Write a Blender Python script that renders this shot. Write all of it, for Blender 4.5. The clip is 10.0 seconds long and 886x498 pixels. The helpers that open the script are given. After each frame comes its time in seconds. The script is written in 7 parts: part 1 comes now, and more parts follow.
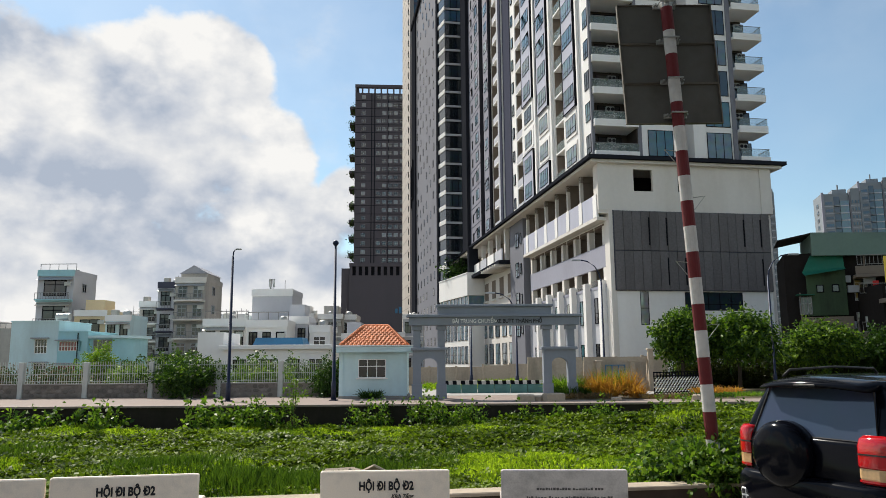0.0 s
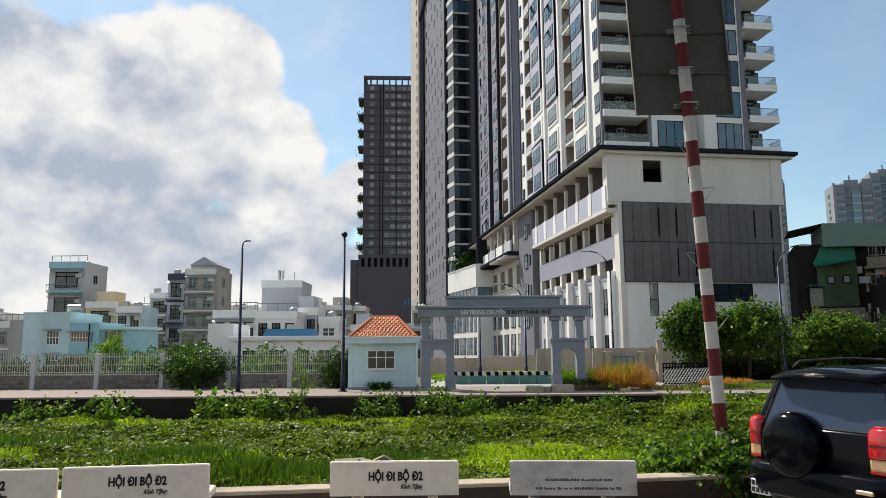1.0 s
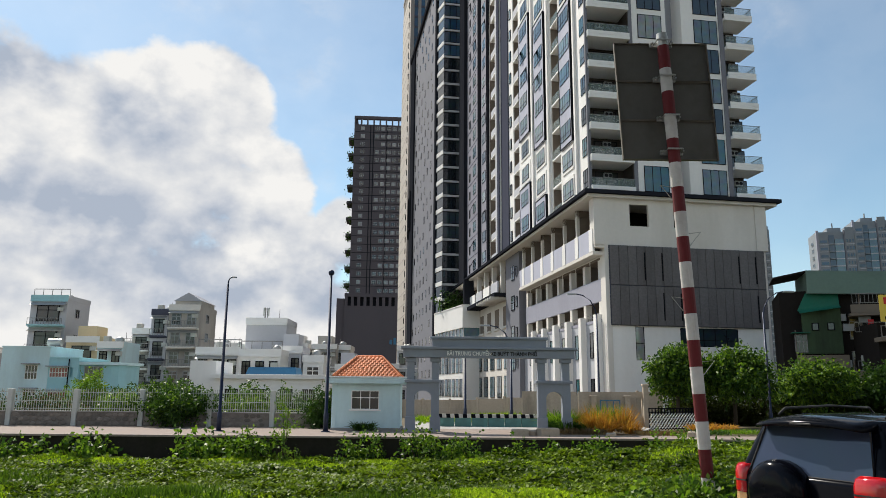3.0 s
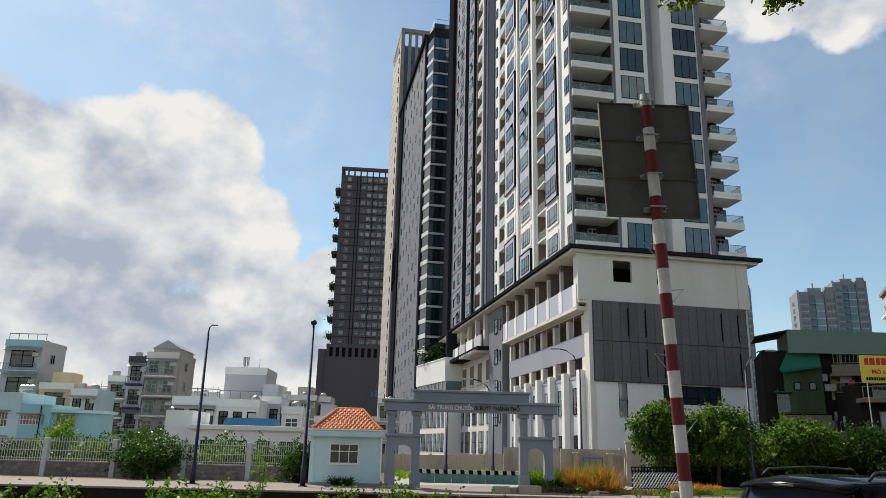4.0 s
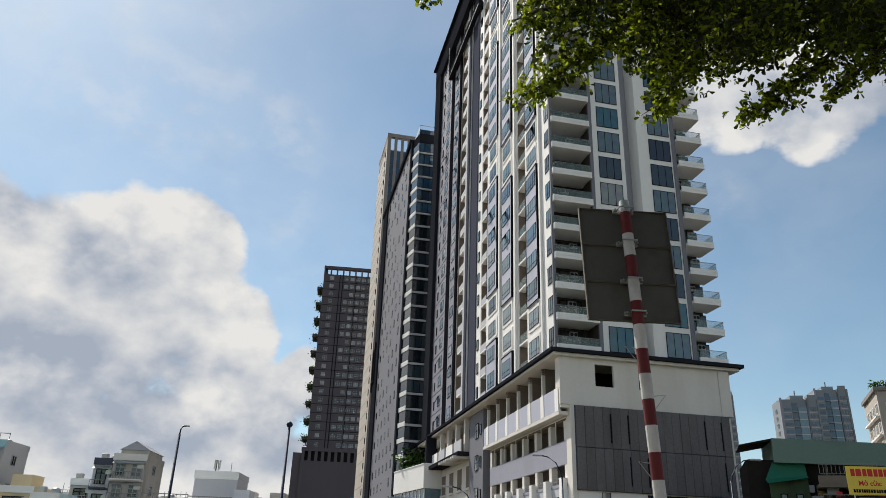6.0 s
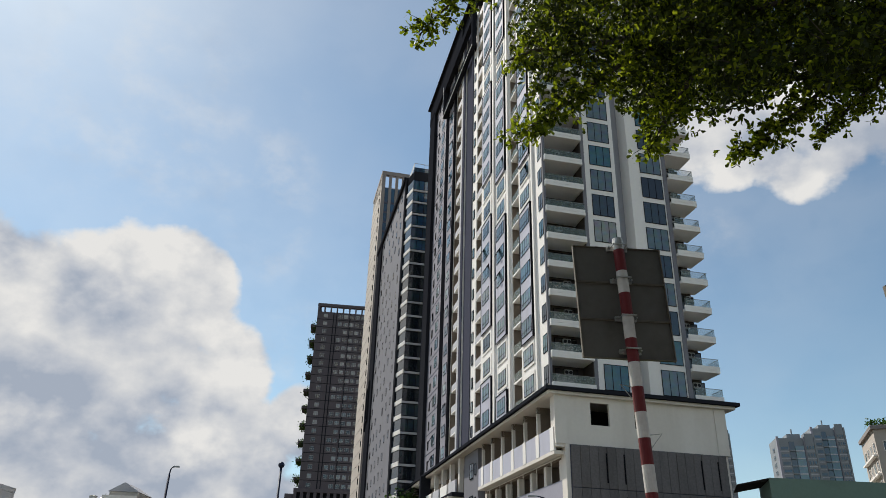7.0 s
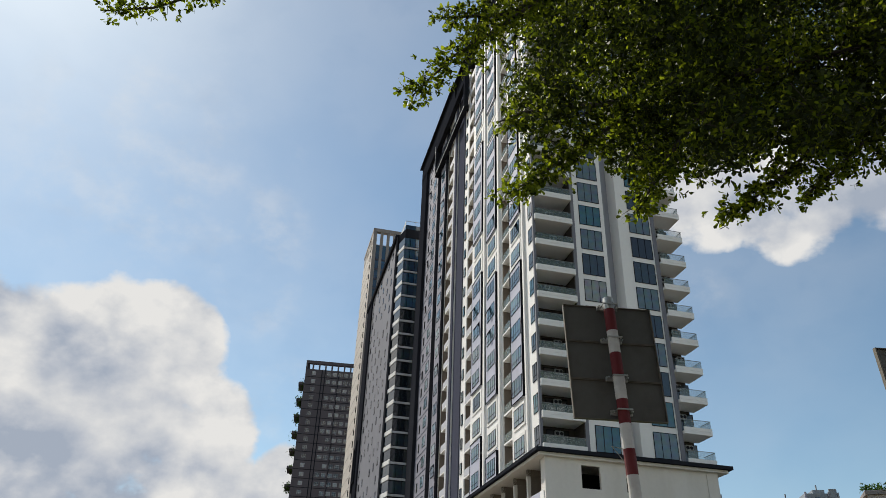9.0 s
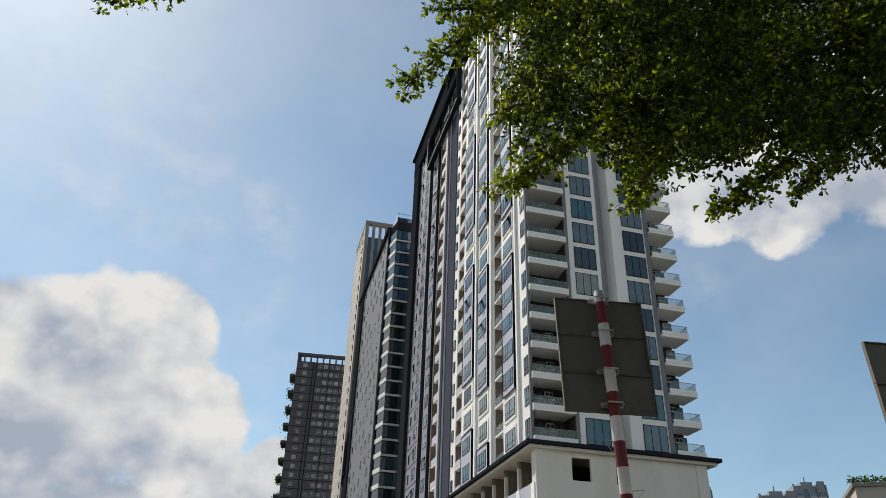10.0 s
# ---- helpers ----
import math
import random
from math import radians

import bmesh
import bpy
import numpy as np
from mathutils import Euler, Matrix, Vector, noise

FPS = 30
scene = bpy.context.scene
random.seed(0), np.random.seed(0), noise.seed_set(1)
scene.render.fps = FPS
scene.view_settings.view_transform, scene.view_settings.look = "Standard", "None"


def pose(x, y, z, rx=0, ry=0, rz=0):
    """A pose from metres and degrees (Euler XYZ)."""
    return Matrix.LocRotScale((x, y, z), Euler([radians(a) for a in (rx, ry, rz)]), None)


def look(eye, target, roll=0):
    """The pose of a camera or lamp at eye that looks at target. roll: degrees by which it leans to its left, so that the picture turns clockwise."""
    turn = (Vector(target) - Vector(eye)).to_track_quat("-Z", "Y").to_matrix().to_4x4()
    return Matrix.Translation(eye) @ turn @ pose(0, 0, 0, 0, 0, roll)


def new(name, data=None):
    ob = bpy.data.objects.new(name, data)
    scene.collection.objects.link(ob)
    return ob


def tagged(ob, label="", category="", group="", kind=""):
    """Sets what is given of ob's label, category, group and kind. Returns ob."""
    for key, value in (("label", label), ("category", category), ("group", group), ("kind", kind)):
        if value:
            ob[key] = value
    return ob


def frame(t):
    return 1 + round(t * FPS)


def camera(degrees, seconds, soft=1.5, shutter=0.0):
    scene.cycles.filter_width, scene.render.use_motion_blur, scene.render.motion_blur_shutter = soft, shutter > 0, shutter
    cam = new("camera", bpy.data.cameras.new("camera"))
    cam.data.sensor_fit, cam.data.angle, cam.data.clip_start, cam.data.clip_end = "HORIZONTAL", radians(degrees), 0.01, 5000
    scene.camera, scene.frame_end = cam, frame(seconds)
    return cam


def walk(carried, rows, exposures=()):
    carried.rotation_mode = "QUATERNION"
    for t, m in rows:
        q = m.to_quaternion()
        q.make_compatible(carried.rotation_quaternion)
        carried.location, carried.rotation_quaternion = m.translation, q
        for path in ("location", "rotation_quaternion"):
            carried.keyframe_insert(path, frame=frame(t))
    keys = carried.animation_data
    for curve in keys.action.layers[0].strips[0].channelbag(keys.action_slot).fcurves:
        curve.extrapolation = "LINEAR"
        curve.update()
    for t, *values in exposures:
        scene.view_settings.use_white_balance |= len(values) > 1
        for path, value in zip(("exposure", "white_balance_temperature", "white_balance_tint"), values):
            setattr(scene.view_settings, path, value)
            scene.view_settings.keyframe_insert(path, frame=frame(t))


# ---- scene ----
EYE = (0.0, 0.0, 1.95)
cam = camera(62.48, 10.0, soft=0.4)
walk(cam, (
    (0, pose(*EYE, 98.612, 0.425, 0.064)),
    (0.5, pose(*EYE, 98.120, 0.459, 0.507)),
    (1, pose(*EYE, 97.941, 0.403, 0.752)),
    (1.5, pose(*EYE, 98.077, 0.322, 0.817)),
    (2, pose(*EYE, 98.521, 0.174, 0.611)),
    (2.5, pose(*EYE, 99.551, -0.104, 0.189)),
    (4, pose(*EYE, 105.190, -1.375, -1.871)),
    (4.5, pose(*EYE, 107.443, -1.777, -2.543)),
    (5, pose(*EYE, 109.474, -2.014, -2.964)),
    (5.5, pose(*EYE, 111.474, -1.966, -3.238)),
    (6, pose(*EYE, 113.138, -1.848, -3.533)),
    (7.5, pose(*EYE, 117.427, -1.638, -4.088)),
    (8, pose(*EYE, 118.696, -1.738, -4.221)),
    (8.5, pose(*EYE, 119.860, -1.885, -4.485)),
    (9, pose(*EYE, 120.619, -1.853, -4.883)),
    (9.5, pose(*EYE, 120.615, -1.835, -5.260)),
    (10, pose(*EYE, 120.071, -1.742, -5.546)),
), ((0.0, 0.26), (2.5, 0.24), (4.5, 0.1), (7.5, 0.01), (10.0, 0.01)))

# ---------------------------------------------------------------- light
SUN_AZ, SUN_EL = radians(-39), radians(48)      # azimuth from +y towards +x


def make_world():
    world = bpy.data.worlds.new("sky")
    scene.world = world
    world.use_nodes = True
    nt = world.node_tree
    nt.nodes.clear()
    N, L = nt.nodes.new, nt.links.new
    sky = N("ShaderNodeTexSky")
    sky.sky_type = "NISHITA"
    sky.sun_disc = False
    sky.sun_elevation = SUN_EL
    sky.sun_rotation = SUN_AZ % (2 * math.pi)
    sky.air_density, sky.dust_density, sky.ozone_density = 1.0, 0.42, 1.0
    tc = N("ShaderNodeTexCoord")

    def math_node(op, a, b=None, c=None, clamp=False):
        n = N("ShaderNodeMath")
        n.operation, n.use_clamp = op, clamp
        for k, v in enumerate((a, b, c)):
            if v is None:
                continue
            if isinstance(v, (int, float)):
                n.inputs[k].default_value = v
            else:
                L(v, n.inputs[k])
        return n.outputs[0]

    def near(vec, az, el, rad, inner, outer):
        """1 inside a round patch of sky, falling to 0 at its rim; angles in degrees."""
        a, e = radians(az), radians(el)
        d = N("ShaderNodeVectorMath")
        d.operation = "DOT_PRODUCT"
        L(vec, d.inputs[0])
        d.inputs[1].default_value = (math.sin(a) * math.cos(e), math.cos(a) * math.cos(e), math.sin(e))
        return span(d.outputs["Value"], math.cos(radians(rad * outer)), math.cos(radians(rad * inner)))

    def span(value, low, high, to=1.0):
        m = N("ShaderNodeMapRange")
        m.interpolation_type = "SMOOTHSTEP"
        L(value, m.inputs["Value"])
        m.inputs["From Min"].default_value, m.inputs["From Max"].default_value = low, high
        m.inputs["To Max"].default_value = to
        return m.outputs[0]

    def union(vec, patches, inner, outer):
        total = None
        for az, el, rad in patches:
            one = near(vec, az, el, rad, inner, outer)
            total = one if total is None else math_node("MAXIMUM", total, one)
        return total

    def fbm(scale, detail, rough, shift):
        mp = N("ShaderNodeMapping")
        mp.inputs["Location"].default_value = shift
        mp.inputs["Scale"].default_value = (1, 1, 1.35)
        L(tc.outputs["Generated"], mp.inputs["Vector"])
        n = N("ShaderNodeTexNoise")
        n.inputs["Scale"].default_value, n.inputs["Detail"].default_value, n.inputs["Roughness"].default_value = scale, detail, rough
        L(mp.outputs[0], n.inputs["Vector"])
        return n.outputs["Fac"]

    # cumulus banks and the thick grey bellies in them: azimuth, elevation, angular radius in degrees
    # banks at azimuth 90 to 275 are unseen, added to light shaded fronts
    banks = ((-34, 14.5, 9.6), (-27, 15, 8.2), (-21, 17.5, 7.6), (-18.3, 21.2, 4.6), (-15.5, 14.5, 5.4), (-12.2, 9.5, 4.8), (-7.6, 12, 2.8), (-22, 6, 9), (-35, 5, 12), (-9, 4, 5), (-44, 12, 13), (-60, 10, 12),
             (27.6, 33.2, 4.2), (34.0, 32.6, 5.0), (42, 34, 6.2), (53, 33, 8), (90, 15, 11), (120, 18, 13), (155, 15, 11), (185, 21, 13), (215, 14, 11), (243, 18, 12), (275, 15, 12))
    bellies = ((-23.5, 19.3, 3.6), (-31.5, 21.5, 3.0), (-26, 11.5, 4.0), (-15.5, 9.6, 4.2), (-33, 14, 3.2), (-20.5, 8.5, 3.4), (-9.2, 8.5, 3.0), (-38, 9, 7), (31, 31.5, 2.6), (38, 31, 3.4), (47, 31, 5))
    billow = fbm(7.5, 9, 0.52, (2.1, 0.4, 1.7))
    lift = 0.032        # a step towards the sun, for the light and shade of the billows
    toward = tuple(lift * c for c in (math.sin(SUN_AZ) * math.cos(SUN_EL), math.cos(SUN_AZ) * math.cos(SUN_EL), math.sin(SUN_EL) * 1.35))
    relief = math_node("SUBTRACT", billow, fbm(7.5, 9, 0.52, (2.1 + toward[0], 0.4 + toward[1], 1.7 + toward[2])))
    fine = math_node("SUBTRACT", fbm(21, 9, 0.55, (6.0, 2.0, 3.0)), 0.5)
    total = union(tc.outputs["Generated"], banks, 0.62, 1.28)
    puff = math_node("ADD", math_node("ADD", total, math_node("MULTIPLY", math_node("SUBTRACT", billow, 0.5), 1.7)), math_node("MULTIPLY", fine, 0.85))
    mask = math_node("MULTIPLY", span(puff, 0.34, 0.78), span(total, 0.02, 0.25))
    # thin high veil and a few wisps
    veil = span(fbm(3.0, 4, 0.5, (5.2, 1.0, 0.3)), 0.2, 0.75, 0.18)
    wisps = union(tc.outputs["Generated"], ((-11.8, 25.5, 3.0), (-11.5, 36, 1.3), (-7.5, 18, 3.0), (-24, 33, 8), (22, 27, 5), (-13, 30, 4)), 0.2, 1.4)
    wisp = math_node("MULTIPLY", wisps, span(fbm(13, 7, 0.6, (1.0, 7.5, 0.5)), 0.42, 0.72, 0.26))
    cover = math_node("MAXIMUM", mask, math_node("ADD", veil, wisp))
    # bright heads and rims, grey where the cloud is thick
    belly = math_node("MULTIPLY", union(tc.outputs["Generated"], bellies, 0.1, 1.5), span(math_node("ADD", fbm(9, 6, 0.5, (9.0, 3.0, 4.0)), math_node("MULTIPLY", fine, 0.25)), 0.28, 0.58))
    body = math_node("ADD", math_node("ADD", 0.78, math_node("MULTIPLY", relief, 2.4)), math_node("MULTIPLY", fine, 0.4))
    body = math_node("SUBTRACT", body, math_node("MULTIPLY", belly, 0.6))
    body = math_node("SUBTRACT", body, span(puff, 0.85, 1.6, 0.2))
    tone = N("ShaderNodeValToRGB")
    L(body, tone.inputs[0])
    els = tone.color_ramp.elements
    els[0].position, els[0].color = 0.08, (0.365, 0.415, 0.50, 1)
    els[1].position, els[1].color = 0.86, (0.785, 0.775, 0.755, 1)
    for at, color in ((0.34, (0.50, 0.53, 0.585, 1)), (0.6, (0.64, 0.65, 0.665, 1))):
        e = els.new(at)
        e.color = color
    mix = N("ShaderNodeMix")
    mix.data_type = "RGBA"
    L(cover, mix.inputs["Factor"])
    skylight = N("ShaderNodeVectorMath")
    skylight.operation = "SCALE"
    skylight.inputs["Scale"].default_value = SKY_STRENGTH
    L(sky.outputs[0], skylight.inputs[0])
    clear = N("ShaderNodeMix")          # humid air
    clear.data_type, clear.blend_type = "RGBA", "MULTIPLY"
    clear.inputs["Factor"].default_value = 1
    clear.inputs["B"].default_value = (0.945, 1.04, 0.98, 1)
    L(skylight.outputs[0], clear.inputs["A"])
    L(clear.outputs["Result"], mix.inputs["A"])
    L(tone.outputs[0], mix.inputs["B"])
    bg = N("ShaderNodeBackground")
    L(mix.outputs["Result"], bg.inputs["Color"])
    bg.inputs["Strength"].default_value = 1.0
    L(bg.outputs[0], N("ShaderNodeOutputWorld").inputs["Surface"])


SKY_STRENGTH = 0.118
make_world()
lamp = bpy.data.lights.new("sun", "SUN")
lamp.energy, lamp.angle, lamp.color = 5.2, radians(0.6), (1.0, 0.93, 0.82)
sun = new("sun", lamp)
sun.matrix_world = look((math.sin(SUN_AZ) * math.cos(SUN_EL) * 300, math.cos(SUN_AZ) * math.cos(SUN_EL) * 300, math.sin(SUN_EL) * 300), (0, 0, 0))

# ---------------------------------------------------------------- materials
MATS = {}


def material(name, color, rough=0.7, spread=0.12, grain=6.0, stain=0.35, bump=0.15, metal=0.0, dirt=(0.25, 0.23, 0.2), dirt_amount=0.25,
             piece=0.0, spec=0.3, streak=0.0):
    """Painted, rendered or raw surface: grain, wide stains, relief; piece: lightness change from object to object."""
    m = bpy.data.materials.new(name)
    m.use_nodes = True
    nt = m.node_tree
    N, L = nt.nodes.new, nt.links.new
    p = nt.nodes["Principled BSDF"]
    p.inputs["Roughness"].default_value, p.inputs["Metallic"].default_value = rough, metal
    p.inputs["Specular IOR Level"].default_value = spec
    tc = N("ShaderNodeTexCoord")
    fine = N("ShaderNodeTexNoise")
    fine.inputs["Scale"].default_value, fine.inputs["Detail"].default_value = grain, 6
    L(tc.outputs["Object"], fine.inputs["Vector"])
    wide = N("ShaderNodeTexNoise")
    wide.inputs["Scale"].default_value, wide.inputs["Detail"].default_value, wide.inputs["Roughness"].default_value = stain, 5, 0.65
    mp = N("ShaderNodeMapping")
    mp.inputs["Scale"].default_value = (1, 1, 0.25 if streak else 1)
    mp.inputs["Location"].default_value = (3.7, 1.1, 0.6)
    L(tc.outputs["Object"], mp.inputs["Vector"])
    L(mp.outputs[0], wide.inputs["Vector"])
    base = N("ShaderNodeMix")
    base.data_type = "RGBA"
    base.inputs["A"].default_value = tuple(c * (1 - spread) for c in color) + (1,)
    base.inputs["B"].default_value = tuple(min(1, c * (1 + spread)) for c in color) + (1,)
    L(fine.outputs["Fac"], base.inputs["Factor"])
    ramp = N("ShaderNodeMapRange")
    L(wide.outputs["Fac"], ramp.inputs["Value"])
    ramp.inputs["From Min"].default_value, ramp.inputs["From Max"].default_value = 0.48, 0.75
    ramp.inputs["To Max"].default_value = dirt_amount
    soil = N("ShaderNodeMix")
    soil.data_type = "RGBA"
    L(ramp.outputs[0], soil.inputs["Factor"])
    L(base.outputs["Result"], soil.inputs["A"])
    soil.inputs["B"].default_value = tuple(dirt) + (1,)
    last = soil.outputs["Result"]
    if piece:
        oi = N("ShaderNodeObjectInfo")
        mr = N("ShaderNodeMapRange")
        L(oi.outputs["Random"], mr.inputs["Value"])
        mr.inputs["To Min"].default_value, mr.inputs["To Max"].default_value = 1 - piece, 1 + piece
        sc = N("ShaderNodeVectorMath")
        sc.operation = "SCALE"
        L(last, sc.inputs[0])
        L(mr.outputs[0], sc.inputs["Scale"])
        last = sc.outputs[0]
    L(last, p.inputs["Base Color"])
    if bump:
        b = N("ShaderNodeBump")
        b.inputs["Strength"].default_value, b.inputs["Distance"].default_value = bump, 0.02
        L(fine.outputs["Fac"], b.inputs["Height"])
        L(b.outputs[0], p.inputs["Normal"])
    MATS[name] = m
    return m


def glass_material(name, tints, rough=0.06, spec=0.8):
    """Window glass before dark rooms and drawn curtains, one tint for each pane object."""
    m = bpy.data.materials.new(name)
    m.use_nodes = True
    nt = m.node_tree
    N, L = nt.nodes.new, nt.links.new
    p = nt.nodes["Principled BSDF"]
    oi = N("ShaderNodeObjectInfo")
    r = N("ShaderNodeValToRGB")
    r.color_ramp.interpolation = "CONSTANT"
    while len(r.color_ramp.elements) < len(tints):
        r.color_ramp.elements.new(0.5)
    for k, (e, c) in enumerate(zip(r.color_ramp.elements, tints)):
        e.position, e.color = k / len(tints), tuple(c) + (1,)
    L(oi.outputs["Random"], r.inputs[0])
    tc = N("ShaderNodeTexCoord")
    w = N("ShaderNodeTexNoise")
    w.inputs["Scale"].default_value, w.inputs["Detail"].default_value = 1.3, 2
    L(tc.outputs["Object"], w.inputs["Vector"])
    sc = N("ShaderNodeMix")
    sc.data_type, sc.blend_type = "RGBA", "MULTIPLY"
    sc.inputs["Factor"].default_value = 0.6
    L(r.outputs[0], sc.inputs["A"])
    L(w.outputs["Color"], sc.inputs["B"])
    L(sc.outputs["Result"], p.inputs["Base Color"])
    p.inputs["Roughness"].default_value, p.inputs["Specular IOR Level"].default_value = rough, spec
    b = N("ShaderNodeBump")
    b.inputs["Strength"].default_value, b.inputs["Distance"].default_value = 0.06, 0.05
    L(w.outputs["Fac"], b.inputs["Height"])
    L(b.outputs[0], p.inputs["Normal"])
    MATS[name] = m
    return m


def clear_glass(name, tint, alpha=0.35):
    m = bpy.data.materials.new(name)
    m.use_nodes = True
    nt = m.node_tree
    p = nt.nodes["Principled BSDF"]
    p.inputs["Base Color"].default_value = tuple(tint) + (1,)
    p.inputs["Roughness"].default_value = 0.05
    p.inputs["Alpha"].default_value = alpha
    MATS[name] = m
    return m


def leaf_material(name, dark, light, rough=0.45, translucent=0.35, spec=0.22, patch=0.0):
    m = bpy.data.materials.new(name)
    m.use_nodes = True
    nt = m.node_tree
    nt.nodes.clear()
    N, L = nt.nodes.new, nt.links.new
    geo = N("ShaderNodeNewGeometry")
    r = N("ShaderNodeValToRGB")
    r.color_ramp.elements[0].color, r.color_ramp.elements[1].color = tuple(dark) + (1,), tuple(light) + (1,)
    L(geo.outputs["Random Per Island"], r.inputs[0])
    p = N("ShaderNodeBsdfPrincipled")
    p.inputs["Roughness"].default_value = rough
    p.inputs["Specular IOR Level"].default_value = spec
    if patch:           # stands of older and younger plants
        tc = N("ShaderNodeTexCoord")
        w = N("ShaderNodeTexNoise")
        w.inputs["Scale"].default_value, w.inputs["Detail"].default_value = patch, 4
        L(tc.outputs["Object"], w.inputs["Vector"])
        add = N("ShaderNodeMath")
        add.operation = "MULTIPLY_ADD"
        L(w.outputs["Fac"], add.inputs[0])
        add.inputs[1].default_value, add.inputs[2].default_value = 1.8, -0.9
        both = N("ShaderNodeMath")
        both.use_clamp = True
        L(geo.outputs["Random Per Island"], both.inputs[0])
        L(add.outputs[0], both.inputs[1])
        L(both.outputs[0], r.inputs[0])
    L(r.outputs[0], p.inputs["Base Color"])
    t = N("ShaderNodeBsdfTranslucent")
    br = N("ShaderNodeMix")
    br.data_type, br.blend_type = "RGBA", "MULTIPLY"
    br.inputs["Factor"].default_value = 1
    L(r.outputs[0], br.inputs["A"])
    br.inputs["B"].default_value = (1.5, 1.6, 0.7, 1)
    L(br.outputs["Result"], t.inputs["Color"])
    mx = N("ShaderNodeMixShader")
    mx.inputs[0].default_value = translucent
    L(p.outputs[0], mx.inputs[1])
    L(t.outputs[0], mx.inputs[2])
    L(mx.outputs[0], N("ShaderNodeOutputMaterial").inputs["Surface"])
    MATS[name] = m
    return m


material("white_paint", (0.83, 0.822, 0.81), 0.65, 0.04, 3, 0.12, 0.05, dirt=(0.5, 0.47, 0.42), dirt_amount=0.3, streak=1, spec=0.06)
material("cream_paint", (0.69, 0.66, 0.62), 0.7, 0.05, 3, 0.15, 0.05, dirt=(0.42, 0.38, 0.32), dirt_amount=0.4, streak=1, spec=0.06)
material("grey_paint", (0.36, 0.37, 0.41), 0.65, 0.05, 3, 0.15, 0.05, dirt=(0.28, 0.28, 0.3), dirt_amount=0.4, streak=1, spec=0.06)
material("pale_grey_paint", (0.5, 0.51, 0.55), 0.65, 0.05, 3, 0.15, 0.05, dirt=(0.36, 0.36, 0.38), dirt_amount=0.4, streak=1, spec=0.06)
material("charcoal_paint", (0.022, 0.024, 0.031), 0.8, 0.1, 3, 0.2, 0.05, dirt=(0.045, 0.046, 0.05), dirt_amount=0.4, spec=0.0, streak=1)
material("slate_paint", (0.075, 0.08, 0.11), 0.8, 0.08, 3, 0.2, 0.05, dirt=(0.07, 0.07, 0.085), dirt_amount=0.4, spec=0.0, streak=1)
# brown with recess shade in it; shop house parts use it as plain brown
material("brown_recess_shade", (0.2, 0.165, 0.135), 0.75, 0.1, 3, 0.3, 0.05, dirt=(0.15, 0.13, 0.11), dirt_amount=0.5, spec=0.06)
material("panel_metal", (0.135, 0.128, 0.132), 0.65, 0.3, 5, 0.5, 0.2, dirt=(0.085, 0.08, 0.08), dirt_amount=0.6, piece=0.1, streak=1, spec=0.06)
material("lavender_grey", (0.47, 0.485, 0.58), 0.65, 0.05, 3, 0.15, 0.05, dirt=(0.3, 0.3, 0.34), dirt_amount=0.4, streak=1, spec=0.06)
# dark brown that holds the shade on the parapet's street face
material("parapet_shade_brown", (0.075, 0.055, 0.042), 0.9, 0.2, 8, 0.8, 0.3, dirt=(0.035, 0.028, 0.02), dirt_amount=0.7)
# near-black lining tone with the balcony shade put into it
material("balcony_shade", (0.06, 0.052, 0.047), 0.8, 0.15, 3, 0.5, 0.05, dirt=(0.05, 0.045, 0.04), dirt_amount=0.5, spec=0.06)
material("shade_lavender", (0.27, 0.27, 0.32), 0.65, 0.06, 3, 0.15, 0.05, dirt=(0.2, 0.2, 0.23), dirt_amount=0.4, streak=1, spec=0.06)
material("mid_grey", (0.2, 0.205, 0.235), 0.65, 0.06, 3, 0.15, 0.05, dirt=(0.15, 0.15, 0.17), dirt_amount=0.4, streak=1, spec=0.06)
material("side_grey", (0.33, 0.335, 0.4), 0.65, 0.06, 3, 0.15, 0.05, dirt=(0.22, 0.22, 0.25), dirt_amount=0.4, streak=1, spec=0.06)
# distance haze is mixed into this pale blue-grey
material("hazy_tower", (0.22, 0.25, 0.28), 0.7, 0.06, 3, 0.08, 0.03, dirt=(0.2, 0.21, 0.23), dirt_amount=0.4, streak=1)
material("dark_frame", (0.01, 0.0105, 0.014), 0.6, 0.1, 20, 1, 0, spec=0.0, dirt=(0.02, 0.02, 0.022))
material("dark_tower_paint", (0.104, 0.096, 0.112), 0.8, 0.1, 3, 0.1, 0.05, dirt=(0.08, 0.08, 0.088), dirt_amount=0.4, spec=0.0, streak=1)
material("brown_grey_paint", (0.26, 0.24, 0.235), 0.8, 0.06, 3, 0.1, 0.05, dirt=(0.14, 0.12, 0.11), dirt_amount=0.4, spec=0.2, streak=1)
material("beige_tower_paint", (0.46, 0.425, 0.39), 0.7, 0.06, 3, 0.1, 0.05, dirt=(0.3, 0.25, 0.2), dirt_amount=0.4, streak=1)
material("concrete", (0.34, 0.33, 0.31), 0.85, 0.15, 9, 0.5, 0.3, dirt=(0.16, 0.15, 0.13), dirt_amount=0.6)
material("old_concrete", (0.42, 0.35, 0.27), 0.9, 0.2, 7, 0.6, 0.4, dirt=(0.12, 0.1, 0.08), dirt_amount=0.7, streak=1)
# kept near black: the shade on this wall is in its colour
material("shaded_canal_wall", (0.035, 0.031, 0.026), 0.9, 0.25, 6, 0.7, 0.5, dirt=(0.018, 0.02, 0.013), dirt_amount=0.8, streak=1, spec=0.05)
